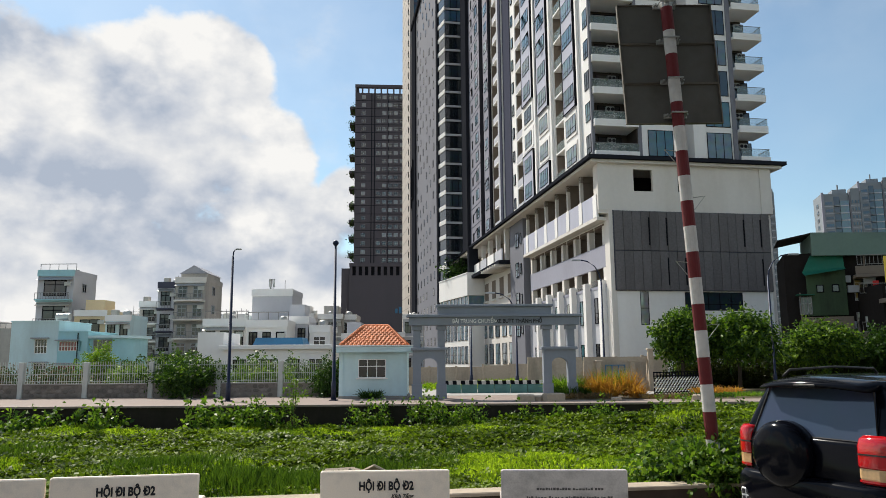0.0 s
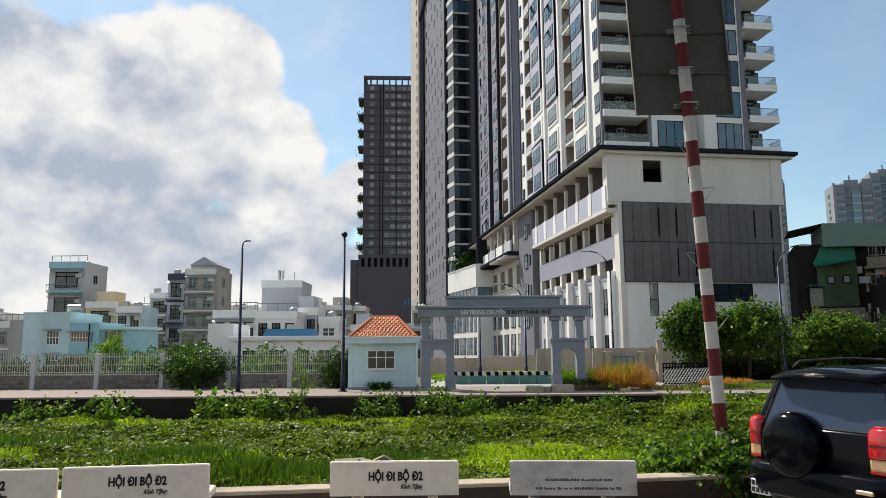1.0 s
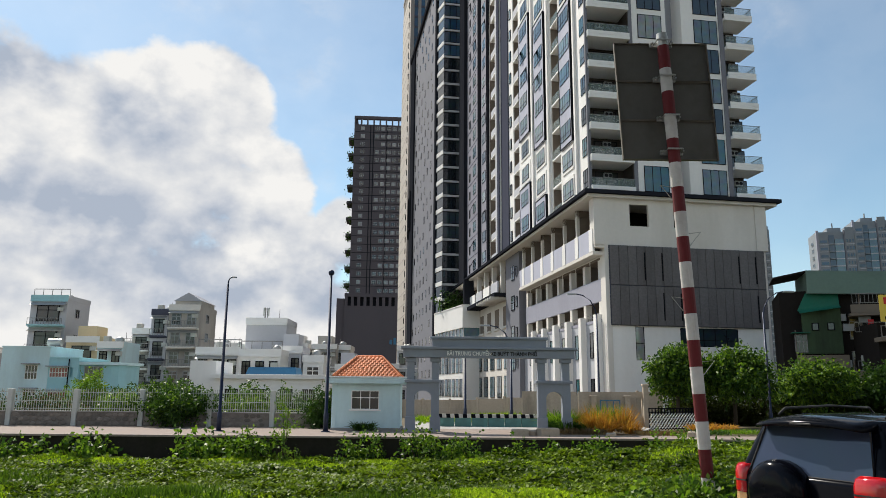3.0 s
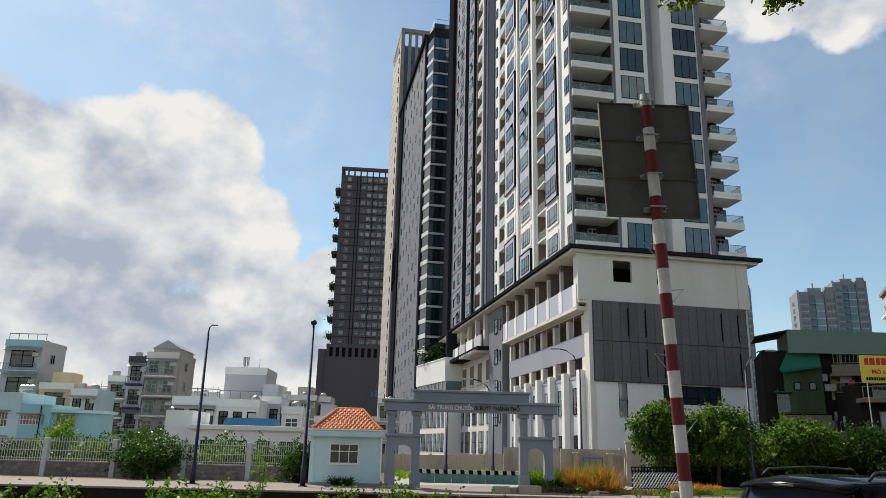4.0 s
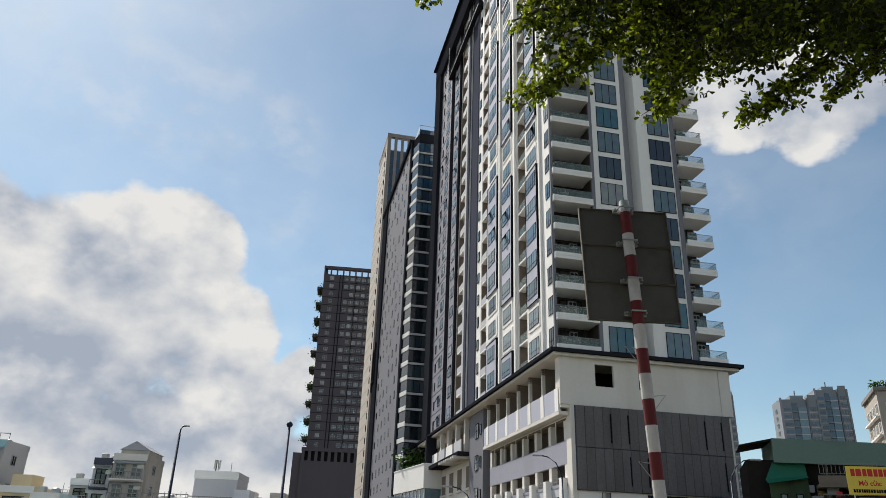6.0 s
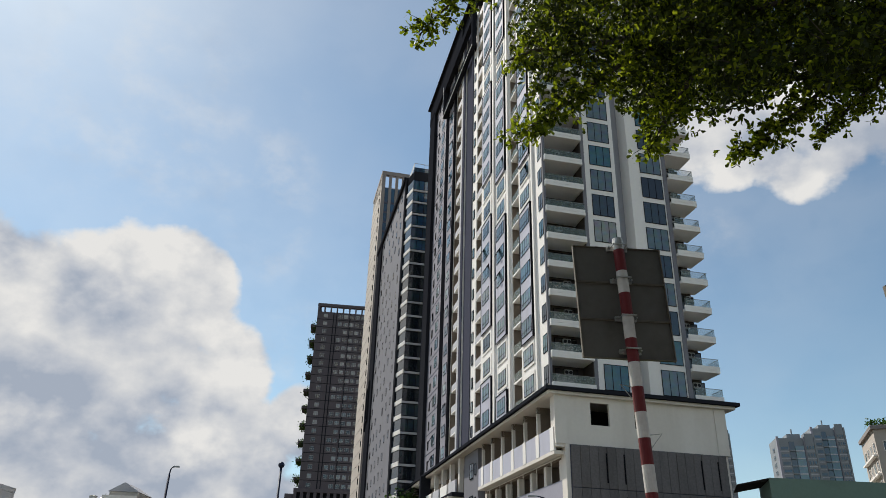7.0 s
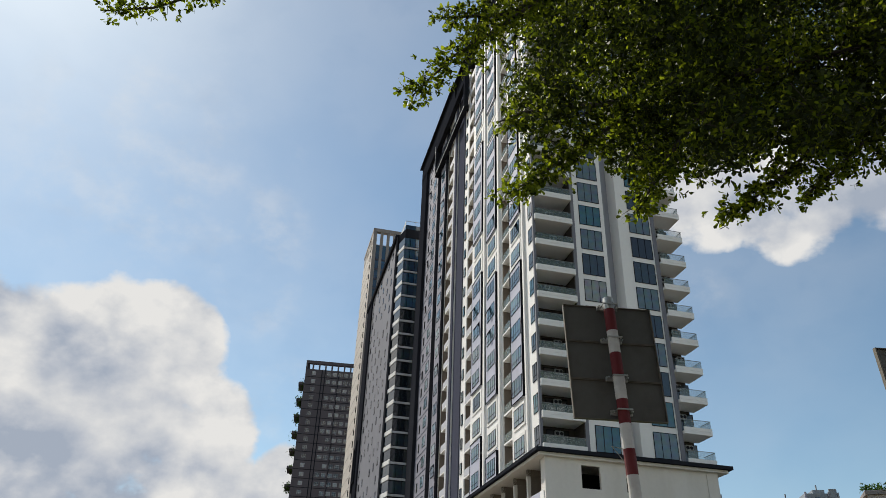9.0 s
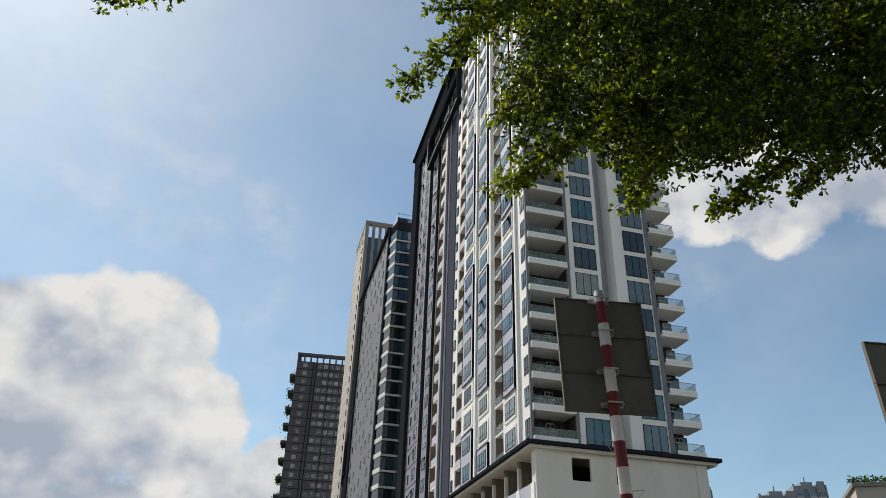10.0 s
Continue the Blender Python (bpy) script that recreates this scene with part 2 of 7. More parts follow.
material("pavement_tile", (0.27, 0.215, 0.185), 0.85, 0.12, 10, 0.4, 0.2, dirt=(0.25, 0.22, 0.2), dirt_amount=0.5, piece=0.12)
material("asphalt", (0.06, 0.06, 0.062), 0.9, 0.3, 40, 0.5, 0.5, dirt=(0.11, 0.1, 0.09), dirt_amount=0.5)
material("earth", (0.12, 0.095, 0.06), 0.95, 0.25, 5, 0.4, 0.6, dirt=(0.06, 0.07, 0.03), dirt_amount=0.7)
material("bench_stone", (0.84, 0.735, 0.61), 0.75, 0.12, 90, 3, 0.15, dirt=(0.4, 0.37, 0.33), dirt_amount=0.5)
material("weathered_stone", (0.54, 0.5, 0.465), 0.85, 0.2, 60, 4, 0.25, dirt=(0.24, 0.22, 0.2), dirt_amount=0.7)
material("lettering", (0.02, 0.02, 0.022), 0.6, 0.1, 30, 3, 0, dirt_amount=0)
material("faded_lettering", (0.09, 0.085, 0.08), 0.7, 0.1, 30, 3, 0, dirt_amount=0)
material("silver_letters", (0.78, 0.78, 0.76), 0.45, 0.1, 30, 3, 0, dirt=(0.3, 0.3, 0.3), dirt_amount=0.5)
material("cyan_paint", (0.36, 0.62, 0.68), 0.75, 0.06, 5, 0.5, 0.1, dirt=(0.3, 0.42, 0.44), dirt_amount=0.5, streak=1)
material("pale_cyan_paint", (0.62, 0.8, 0.84), 0.75, 0.06, 5, 0.3, 0.1, dirt=(0.35, 0.42, 0.42), dirt_amount=0.5, streak=1)
material("gate_paint", (0.25, 0.275, 0.32), 0.7, 0.08, 5, 0.6, 0.15, dirt=(0.2, 0.21, 0.23), dirt_amount=0.5, streak=1)
material("roof_tile", (0.62, 0.2, 0.08), 0.7, 0.15, 12, 1.5, 0.2, dirt=(0.3, 0.12, 0.06), dirt_amount=0.5, piece=0.2)
material("blue_roof", (0.05, 0.17, 0.3), 0.5, 0.1, 6, 0.5, 0.1, dirt=(0.05, 0.1, 0.16), dirt_amount=0.5)
material("green_sheet", (0.008, 0.12, 0.075), 0.6, 0.12, 6, 0.5, 0.1, dirt=(0.04, 0.12, 0.08), dirt_amount=0.5)
material("pale_green_roof", (0.13, 0.2, 0.17), 0.6, 0.12, 4, 0.4, 0.1, dirt=(0.06, 0.08, 0.07), dirt_amount=0.6)
material("old_green_wall", (0.05, 0.085, 0.045), 0.85, 0.15, 4, 0.5, 0.2, dirt=(0.02, 0.025, 0.018), dirt_amount=0.8, streak=1)
# near-black, so that room interiors and shop house fronts read as shaded
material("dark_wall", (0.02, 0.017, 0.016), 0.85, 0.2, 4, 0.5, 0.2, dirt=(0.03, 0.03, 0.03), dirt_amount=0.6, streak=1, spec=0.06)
material("grey_wall", (0.46, 0.44, 0.41), 0.85, 0.12, 4, 0.3, 0.15, dirt=(0.16, 0.15, 0.14), dirt_amount=0.6, streak=1)
material("street_grey", (0.34, 0.325, 0.3), 0.85, 0.12, 4, 0.3, 0.15, dirt=(0.08, 0.075, 0.07), dirt_amount=0.6, streak=1)
material("yellow_paint", (0.68, 0.56, 0.36), 0.75, 0.06, 4, 0.3, 0.1, dirt=(0.36, 0.3, 0.2), dirt_amount=0.5, streak=1)
material("post_blue", (0.012, 0.02, 0.05), 0.45, 0.1, 10, 1, 0.03, metal=0.3)
material("lamp_grey", (0.3, 0.32, 0.34), 0.5, 0.1, 10, 1, 0.03)
material("red_band", (0.125, 0.013, 0.015), 0.65, 0.15, 12, 2, 0.1, dirt=(0.12, 0.03, 0.03), dirt_amount=0.6)
material("white_band", (0.55, 0.53, 0.5), 0.65, 0.1, 12, 2, 0.1, dirt=(0.3, 0.27, 0.24), dirt_amount=0.6)
material("sign_back", (0.118, 0.113, 0.1), 0.6, 0.12, 8, 1.2, 0.1, metal=0.3, dirt=(0.06, 0.055, 0.045), dirt_amount=0.6)
material("sign_rim", (0.15, 0.135, 0.11), 0.6, 0.2, 9, 2.0, 0.1, metal=0.3, dirt=(0.09, 0.06, 0.035), dirt_amount=0.7)
material("galvanised", (0.42, 0.42, 0.4), 0.45, 0.12, 20, 2, 0.05, metal=0.7)
material("fence_white", (0.5, 0.52, 0.5), 0.6, 0.08, 10, 1, 0.05, dirt=(0.35, 0.33, 0.28), dirt_amount=0.5)
material("rubble_stone", (0.2, 0.18, 0.16), 0.9, 0.25, 5, 1, 0.4, dirt=(0.1, 0.09, 0.08), dirt_amount=0.5, piece=0.3)
material("car_paint", (0.003, 0.0035, 0.006), 0.12, 0.1, 30, 2, 0.0, spec=0.11, dirt=(0.008, 0.008, 0.009), dirt_amount=0.3)
material("car_plastic", (0.02, 0.02, 0.021), 0.55, 0.1, 60, 3, 0.1)
material("rubber", (0.018, 0.018, 0.018), 0.8, 0.15, 60, 3, 0.2)
material("tail_red", (0.5, 0.008, 0.012), 0.08, 0.1, 30, 6, 0.05, spec=0.9, dirt=(0.25, 0.004, 0.006), dirt_amount=0.6)
material("tail_amber", (0.62, 0.4, 0.2), 0.1, 0.25, 40, 8, 0.1, spec=0.9, dirt=(0.4, 0.15, 0.05), dirt_amount=0.6)
material("plate_white", (0.75, 0.75, 0.73), 0.4, 0.03, 20, 2, 0, dirt_amount=0.1)
material("bark", (0.055, 0.044, 0.034), 0.9, 0.3, 20, 3, 0.6, dirt=(0.04, 0.035, 0.025), dirt_amount=0.6)
material("banner_yellow", (0.75, 0.55, 0.08), 0.6, 0.05, 5, 0.6, 0.02, dirt=(0.6, 0.42, 0.06), dirt_amount=0.3)
material("banner_red", (0.55, 0.03, 0.03), 0.6, 0.05, 5, 0.6, 0, dirt_amount=0)
material("barrier_green", (0.12, 0.26, 0.24), 0.7, 0.15, 4, 0.8, 0.1, dirt=(0.08, 0.13, 0.12), dirt_amount=0.6)
material("steel_rail", (0.22, 0.22, 0.22), 0.5, 0.1, 10, 1, 0, metal=0.4)
glass_material("tower_glass", [(0.02, 0.04, 0.055), (0.02, 0.12, 0.16), (0.14, 0.2, 0.23), (0.03, 0.05, 0.065), (0.05, 0.16, 0.2), (0.34, 0.36, 0.35), (0.012, 0.016, 0.024)], 0.05, 1.0)
# bay and bow tints are raised to hold reflected sky
glass_material("sky_tint_glass", [(0.1, 0.19, 0.25), (0.16, 0.27, 0.33), (0.24, 0.33, 0.37), (0.06, 0.11, 0.15), (0.2, 0.3, 0.36)], 0.05, 1.0)
glass_material("bow_glass", [(0.014, 0.024, 0.03), (0.03, 0.05, 0.065), (0.018, 0.026, 0.034), (0.045, 0.075, 0.095)], 0.04, 1.0)
glass_material("far_glass", [(0.015, 0.016, 0.018), (0.04, 0.044, 0.05), (0.1, 0.1, 0.1), (0.02, 0.02, 0.022)])
glass_material("blue_glass", [(0.03, 0.1, 0.19), (0.05, 0.13, 0.22), (0.04, 0.08, 0.13)], 0.04, 1.0)
# the palest tints stand in for glints on the panes
glass_material("dark_tower_glass", [(0.02, 0.022, 0.026), (0.34, 0.36, 0.38), (0.05, 0.06, 0.07), (0.012, 0.012, 0.014), (0.16, 0.19, 0.21)])
glass_material("house_glass", [(0.02, 0.022, 0.024), (0.05, 0.05, 0.05), (0.12, 0.11, 0.1)])
glass_material("curtain_glass", [(0.3, 0.06, 0.07), (0.3, 0.1, 0.1), (0.2, 0.2, 0.2)])
# bluish base adds the sky reflected in the windows to their tint
glass_material("car_glass", [(0.045, 0.06, 0.095)], 0.1, 0.8)
clear_glass("rail_glass", (0.26, 0.34, 0.33), 0.26)
leaf_material("hyacinth_leaf", (0.026, 0.056, 0.006), (0.165, 0.235, 0.022), 0.5, 0.3, 0.1, 0.45)
leaf_material("grass_blade", (0.1, 0.18, 0.012), (0.34, 0.44, 0.035), 0.5, 0.5, 0.15, 0.4)
leaf_material("reed_blade", (0.025, 0.058, 0.008), (0.09, 0.155, 0.022), 0.5, 0.35, 0.1)
leaf_material("dark_leaf", (0.015, 0.042, 0.008), (0.055, 0.11, 0.018), 0.45, 0.3)
leaf_material("bush_leaf", (0.05, 0.12, 0.012), (0.17, 0.26, 0.035), 0.45, 0.4)
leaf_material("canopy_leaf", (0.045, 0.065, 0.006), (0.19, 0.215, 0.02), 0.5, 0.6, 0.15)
# darker copy of the canopy leaf, with the crown's inner shade in its colour
leaf_material("shaded_leaf", (0.012, 0.018, 0.004), (0.035, 0.045, 0.009), 0.5, 0.35, 0.12)
leaf_material("dry_grass", (0.26, 0.1, 0.02), (0.5, 0.27, 0.06), 0.7, 0.4)
leaf_material("dead_leaf", (0.1, 0.07, 0.04), (0.2, 0.14, 0.08), 0.8, 0.2)

# ---------------------------------------------------------------- building kit
class Shape:
    """Collects faces of one part."""

    def __init__(self):
        self.v, self.f = [], []

    def add(self, verts, faces):
        n = len(self.v)
        self.v += [tuple(p) for p in verts]
        self.f += [tuple(i + n for i in f) for f in faces]
        return self

    def box(self, x0, x1, y0, y1, z0, z1):
        c = [(x, y, z) for z in (z0, z1) for x, y in ((x0, y0), (x1, y0), (x1, y1), (x0, y1))]
        return self.add(c, [(3, 2, 1, 0), (4, 5, 6, 7), (0, 1, 5, 4), (1, 2, 6, 5), (2, 3, 7, 6), (3, 0, 4, 7)])

    def slab(self, x0, x1, y0, y1, z0, z1, b=0.02):
        """A box with chamfered upright edges and top."""
        ring = lambda d: [(x0 + b + d, y0 + d), (x1 - b - d, y0 + d), (x1 - d, y0 + b + d), (x1 - d, y1 - b - d), (x1 - b - d, y1 - d), (x0 + b + d, y1 - d), (x0 + d, y1 - b - d), (x0 + d, y0 + b + d)]
        v = [(x, y, z0) for x, y in ring(0)] + [(x, y, z1 - b) for x, y in ring(0)] + [(x, y, z1) for x, y in ring(b)]
        f = [tuple(range(7, -1, -1)), tuple(range(16, 24))]
        f += [(k + i, k + (i + 1) % 8, k + 8 + (i + 1) % 8, k + 8 + i) for k in (0, 8) for i in range(8)]
        return self.add(v, f)

    def wall(self, xs, zs, holes, y0, y1):
        """One joined slab of cells in x and z, with the cells (i, j) in holes left open through its thickness."""
        nx, nz = len(xs), len(zs)
        n = len(self.v)
        self.v += [(x, y, z) for y in (y0, y1) for z in zs for x in xs]
        at = lambda i, j, k: n + k * nx * nz + j * nx + i
        solid_cell = lambda i, j: 0 <= i < nx - 1 and 0 <= j < nz - 1 and (i, j) not in holes
        for i in range(nx - 1):
            for j in range(nz - 1):
                if not solid_cell(i, j):
                    continue
                self.f.append((at(i, j, 0), at(i + 1, j, 0), at(i + 1, j + 1, 0), at(i, j + 1, 0)))
                self.f.append((at(i, j, 1), at(i, j + 1, 1), at(i + 1, j + 1, 1), at(i + 1, j, 1)))
                if not solid_cell(i - 1, j):
                    self.f.append((at(i, j, 0), at(i, j + 1, 0), at(i, j + 1, 1), at(i, j, 1)))
                if not solid_cell(i + 1, j):
                    self.f.append((at(i + 1, j, 0), at(i + 1, j, 1), at(i + 1, j + 1, 1), at(i + 1, j + 1, 0)))
                if not solid_cell(i, j - 1):
                    self.f.append((at(i, j, 0), at(i, j, 1), at(i + 1, j, 1), at(i + 1, j, 0)))
                if not solid_cell(i, j + 1):
                    self.f.append((at(i, j + 1, 0), at(i + 1, j + 1, 0), at(i + 1, j + 1, 1), at(i, j + 1, 1)))
        return self

    def prism(self, plan, z0, z1):
        """An upright prism on a plan that runs anticlockwise."""
        n = len(plan)
        v = [(x, y, z0) for x, y in plan] + [(x, y, z1) for x, y in plan]
        return self.add(v, [tuple(range(n - 1, -1, -1)), tuple(range(n, 2 * n))] + [(i, (i + 1) % n, n + (i + 1) % n, n + i) for i in range(n)])

    def tube(self, path, radii, sides=8):
        """A round bar along a path."""
        path = [Vector(p) for p in path]
        if isinstance(radii, (int, float)):
            radii = [radii] * len(path)
        v, f = [], []
        for i, p in enumerate(path):
            d = (path[min(i + 1, len(path) - 1)] - path[max(i - 1, 0)]).normalized()
            a = d.orthogonal().normalized() if abs(d.z) < 0.9 else Vector((1, 0, 0))
            b = d.cross(a).normalized()
            a = b.cross(d)
            v += [p + (a * math.cos(k * 2 * math.pi / sides) + b * math.sin(k * 2 * math.pi / sides)) * radii[i] for k in range(sides)]
        for i in range(len(path) - 1):
            f += [(i * sides + k, i * sides + (k + 1) % sides, (i + 1) * sides + (k + 1) % sides, (i + 1) * sides + k) for k in range(sides)]
        f += [tuple(range(sides - 1, -1, -1)), tuple((len(path) - 1) * sides + k for k in range(sides))]
        return self.add(v, f)

    def lathe(self, profile, sides=16, at=(0, 0, 0)):
        """Turned about z: profile of (radius, height)."""
        v = [(at[0] + r * math.cos(k * 2 * math.pi / sides), at[1] + r * math.sin(k * 2 * math.pi / sides), at[2] + z) for r, z in profile for k in range(sides)]
        n = len(profile)
        f = [(i * sides + k, i * sides + (k + 1) % sides, (i + 1) * sides + (k + 1) % sides, (i + 1) * sides + k) for i in range(n - 1) for k in range(sides)]
        f += [tuple(range(sides - 1, -1, -1)), tuple((n - 1) * sides + k for k in range(sides))]
        return self.add(v, f)

    def mesh(self, name, mat, smooth=False):
        me = bpy.data.meshes.new(name)
        me.from_pydata(self.v, [], self.f)
        me.materials.append(MATS[mat])
        if smooth:
            me.shade_smooth()
        me.update()
        return me


def thing(name, label, category, at=(0, 0, 0), turn=0.0, group="", kind=""):
    ob = new(name)
    ob.empty_display_size = 0.2
    ob.matrix_world = pose(*at, 0, 0, turn)
    return tagged(ob, label, category, group, kind)


def part(name, shape, mat, parent, label="", at=(0, 0, 0), turn=0.0, smooth=False):
    """One mesh object under a thing or under a part; shape may be a mesh that is already made."""
    me = shape.mesh(name, mat, smooth) if isinstance(shape, Shape) else shape
    ob = new(name, me)
    ob.parent = parent
    ob.matrix_basis = pose(*at, 0, 0, turn)
    if label:
        ob["label"] = label
    return ob


def solid(name, shape, mat, label, category="", kind="", group="", smooth=False):
    ob = new(name, shape.mesh(name, mat, smooth))
    return tagged(ob, label, category, group, kind)


def window_meshes(w, h, bars=1, rail=None, frame="dark_frame", glass="tower_glass", depth=0.1, bar=0.06):
    """Frame and pane of a window w wide and h high, its face towards -y, sill centre at the origin."""
    xs, zs = [-w / 2, -w / 2 + bar], [0, bar]
    for k in range(bars):
        x = -w / 2 + w * (k + 1) / (bars + 1)
        xs += [x - bar / 2, x + bar / 2]
    xs += [w / 2 - bar, w / 2]
    if rail:
        zs += [h * rail - bar / 2, h * rail + bar / 2]
    zs += [h - bar, h]
    holes = {(i, j) for i in range(1, len(xs) - 1, 2) for j in range(1, len(zs) - 1, 2)}
    fr = Shape().wall(xs, zs, holes, -depth, 0)
    pn = Shape().box(-w / 2 + bar, w / 2 - bar, -depth * 0.7, -depth * 0.4, bar, h - bar)
    return fr.mesh("window", frame), pn.mesh("pane", glass)


def put_window(meshes, parent, at, turn=0.0, name="window"):
    w = part(name, meshes[0], "", parent, at=at, turn=turn)
    part("pane", meshes[1], "", w)
    return w


def leaf_mesh(name, mats, base, along, side, length, width, which=None, droop=0.15):
    """Many folded leaves: base points, directions, sideways directions, lengths and widths as arrays."""
    n = len(base)
    along = along / np.linalg.norm(along, axis=1, keepdims=True)
    side = side - along * (side * along).sum(1, keepdims=True)
    side /= np.linalg.norm(side, axis=1, keepdims=True) + 1e-9
    up = np.cross(side, along)
    length, width = np.asarray(length)[:, None], np.asarray(width)[:, None]
    v = np.empty((n, 4, 3))
    v[:, 0] = base
    mid = base + along * length * 0.5
    v[:, 1] = mid + side * width * 0.5 + up * width * 0.15
    v[:, 3] = mid - side * width * 0.5 + up * width * 0.15
    v[:, 2] = base + along * length - np.array((0, 0, 1.0)) * length * droop
    me = bpy.data.meshes.new(name)
    me.vertices.add(4 * n)
    me.vertices.foreach_set("co", v.astype(np.float32).ravel())
    me.loops.add(4 * n)
    me.loops.foreach_set("vertex_index", np.arange(4 * n, dtype=np.int32))
    me.polygons.add(n)
    me.polygons.foreach_set("loop_start", np.arange(0, 4 * n, 4, dtype=np.int32))
    for m in mats:
        me.materials.append(MATS[m])
    if which is not None:
        me.polygons.foreach_set("material_index", np.asarray(which, dtype=np.int32))
    me.update(calc_edges=True)
    return me


def round_leaf_mesh(name, mats, base, along, side, length, which):
    """Small leaves that are widest towards their rounded tip."""
    n = len(base)
    along = along / np.linalg.norm(along, axis=1, keepdims=True)
    side = side - along * (side * along).sum(1, keepdims=True)
    side /= np.linalg.norm(side, axis=1, keepdims=True) + 1e-9
    up = np.cross(side, along)
    ln = np.asarray(length)[:, None]
    v = np.empty((n, 6, 3))
    for k, (f, w, h) in enumerate(((0.0, 0.0, 0.0), (0.42, 0.17, 0.03), (0.82, 0.25, 0.02), (1.0, 0.0, -0.04), (0.82, -0.25, 0.02), (0.42, -0.17, 0.03))):
        v[:, k] = base + along * ln * f + side * ln * w + up * ln * h
    me = bpy.data.meshes.new(name)
    me.vertices.add(6 * n)
    me.vertices.foreach_set("co", v.astype(np.float32).ravel())
    me.loops.add(6 * n)
    me.loops.foreach_set("vertex_index", np.arange(6 * n, dtype=np.int32))
    me.polygons.add(n)
    me.polygons.foreach_set("loop_start", np.arange(0, 6 * n, 6, dtype=np.int32))
    for m in mats:
        me.materials.append(MATS[m])
    me.polygons.foreach_set("material_index", np.asarray(which, dtype=np.int32))
    me.update(calc_edges=True)
    return me


RNG = np.random.default_rng(7)


def scatter_dirs(n, lift=0.3):
    d = RNG.normal(size=(n, 3))
    d[:, 2] += lift
    return d / np.linalg.norm(d, axis=1, keepdims=True)


def words(text, size, mat, parent, at, turn=0.0, bold=0.0, shear=0.0, name="writing", align="CENTER", depth=0.004, squeeze=1.0):
    """Flat lettering that stands upright and is read from the -y side, as a mesh under its thing."""
    cu = bpy.data.curves.new("writing", "FONT")
    cu.body, cu.size, cu.offset, cu.shear, cu.extrude = text, size, bold, shear, depth
    cu.align_x = align
    cu.resolution_u = 3
    tmp = bpy.data.objects.new("writing", cu)
    scene.collection.objects.link(tmp)
    me = bpy.data.meshes.new_from_object(tmp.evaluated_get(bpy.context.evaluated_depsgraph_get()))
    bpy.data.objects.remove(tmp)
    me.materials.clear()
    me.materials.append(MATS[mat])
    ob = new(name, me)
    ob.parent = parent
    ob.matrix_basis = pose(*at, 90, 0, turn) @ Matrix.Diagonal((squeeze, 1, 1, 1))
    return ob

# ---------------------------------------------------------------- ground, canal, banks
def make_ground():
    # one sheet: near bank, canal trough, far bank, out to the horizon
    xs = [-2500, -400, -120, -60] + list(np.arange(-44, 45, 2.0)) + [60, 120, 400, 2500]
    ys = [-2500, -300, -40, 0, 6, 10.25, 10.26] + list(np.arange(11.2, 33.6, 1.6)) + [33.97, 33.98, 40, 60, 100, 200, 500, 3200]
    v, f = [], []
    for y in ys:
        for x in xs:
            z = -0.06
            if 10.255 < y < 33.975:
                z = -1.75 + 0.12 * noise.noise((x * 0.25, y * 0.25, 0))
            v.append((x, y, z))
    w = len(xs)
    for j in range(len(ys) - 1):
        for i in range(w - 1):
            f.append((j * w + i, j * w + i + 1, (j + 1) * w + i + 1, (j + 1) * w + i))
    s = Shape()
    s.add(v, f)
    solid("ground", s, "earth", "bare brown earth of both canal banks and the canal bed", kind="structure")


make_ground()
solid("road", Shape().box(-60, 60, -14, 6.6, -0.05, 0.0), "asphalt", "worn grey asphalt of the near bank street", kind="structure")
solid("pavement", Shape().box(-60, 60, 6.6, 9.0, -0.05, 0.1), "concrete", "grey concrete pavement with kerb along the canal", kind="structure")
# added low strip, coloured like the parapet's shaded face
solid("gutter", Shape().box(-60, 60, 9.0, 10.24, -0.05, 0.02), "parapet_shade_brown", "dark brown strip at the foot of the parapet", kind="structure")
# one parapet in two tones: shaded face dark, sunlit top beige
canal_parapet = solid("canal_parapet", Shape().box(-14, 7.6, 0.02, 0.32, -1.7, 0.28), "parapet_shade_brown", "low brown concrete parapet along the canal edge, darkened for shade", kind="structure")
parapet_lit_top = solid("parapet_lit_top", Shape().slab(-14, 7.6, 0.0, 0.34, 0.28, 0.325, 0.012), "old_concrete", "worn beige concrete top of the parapet, set off as its sunlit edge", kind="structure")
for ob in (canal_parapet, parapet_lit_top):
    ob.matrix_world = pose(0, 9.283, 0, 0, 0, 8.94)
solid("far_canal_wall", Shape().box(-80, 80, 33.6, 33.97, -1.9, -0.1), "shaded_canal_wall", "stained concrete retaining wall of the far bank, darkened for its shade", kind="structure")
solid("far_wall_coping", Shape().slab(-80, 80, 33.52, 34.1, -0.1, -0.01, 0.02), "pavement_tile", "pale concrete coping on the canal wall", kind="structure")
solid("far_pavement", Shape().box(-80, 5.6, 34.1, 41.1, -0.059, -0.02).box(5.6, 80, 34.1, 36.0, -0.059, -0.02), "pavement_tile", "pinkish paved walk along the far bank", kind="structure")
solid("far_yard", Shape().box(-1.9, 12.4, 41.1, 70, -0.05, -0.015), "concrete", "pale concrete bus yard behind the gate", kind="structure")

# across the street, behind the eye: unseen plain fronts added for reflections and bounce
for k in range(8):
    solid("unseen_front", Shape().box(-48 + k * 12, -36.2 + k * 12, -26, -16 - (k % 3) * 0.4, -0.05, 7.5 + (k * 5 % 4)), "street_grey" if k % 2 else "brown_grey_paint", "plain rendered front behind the eye, added for reflections and bounced light", kind="structure")

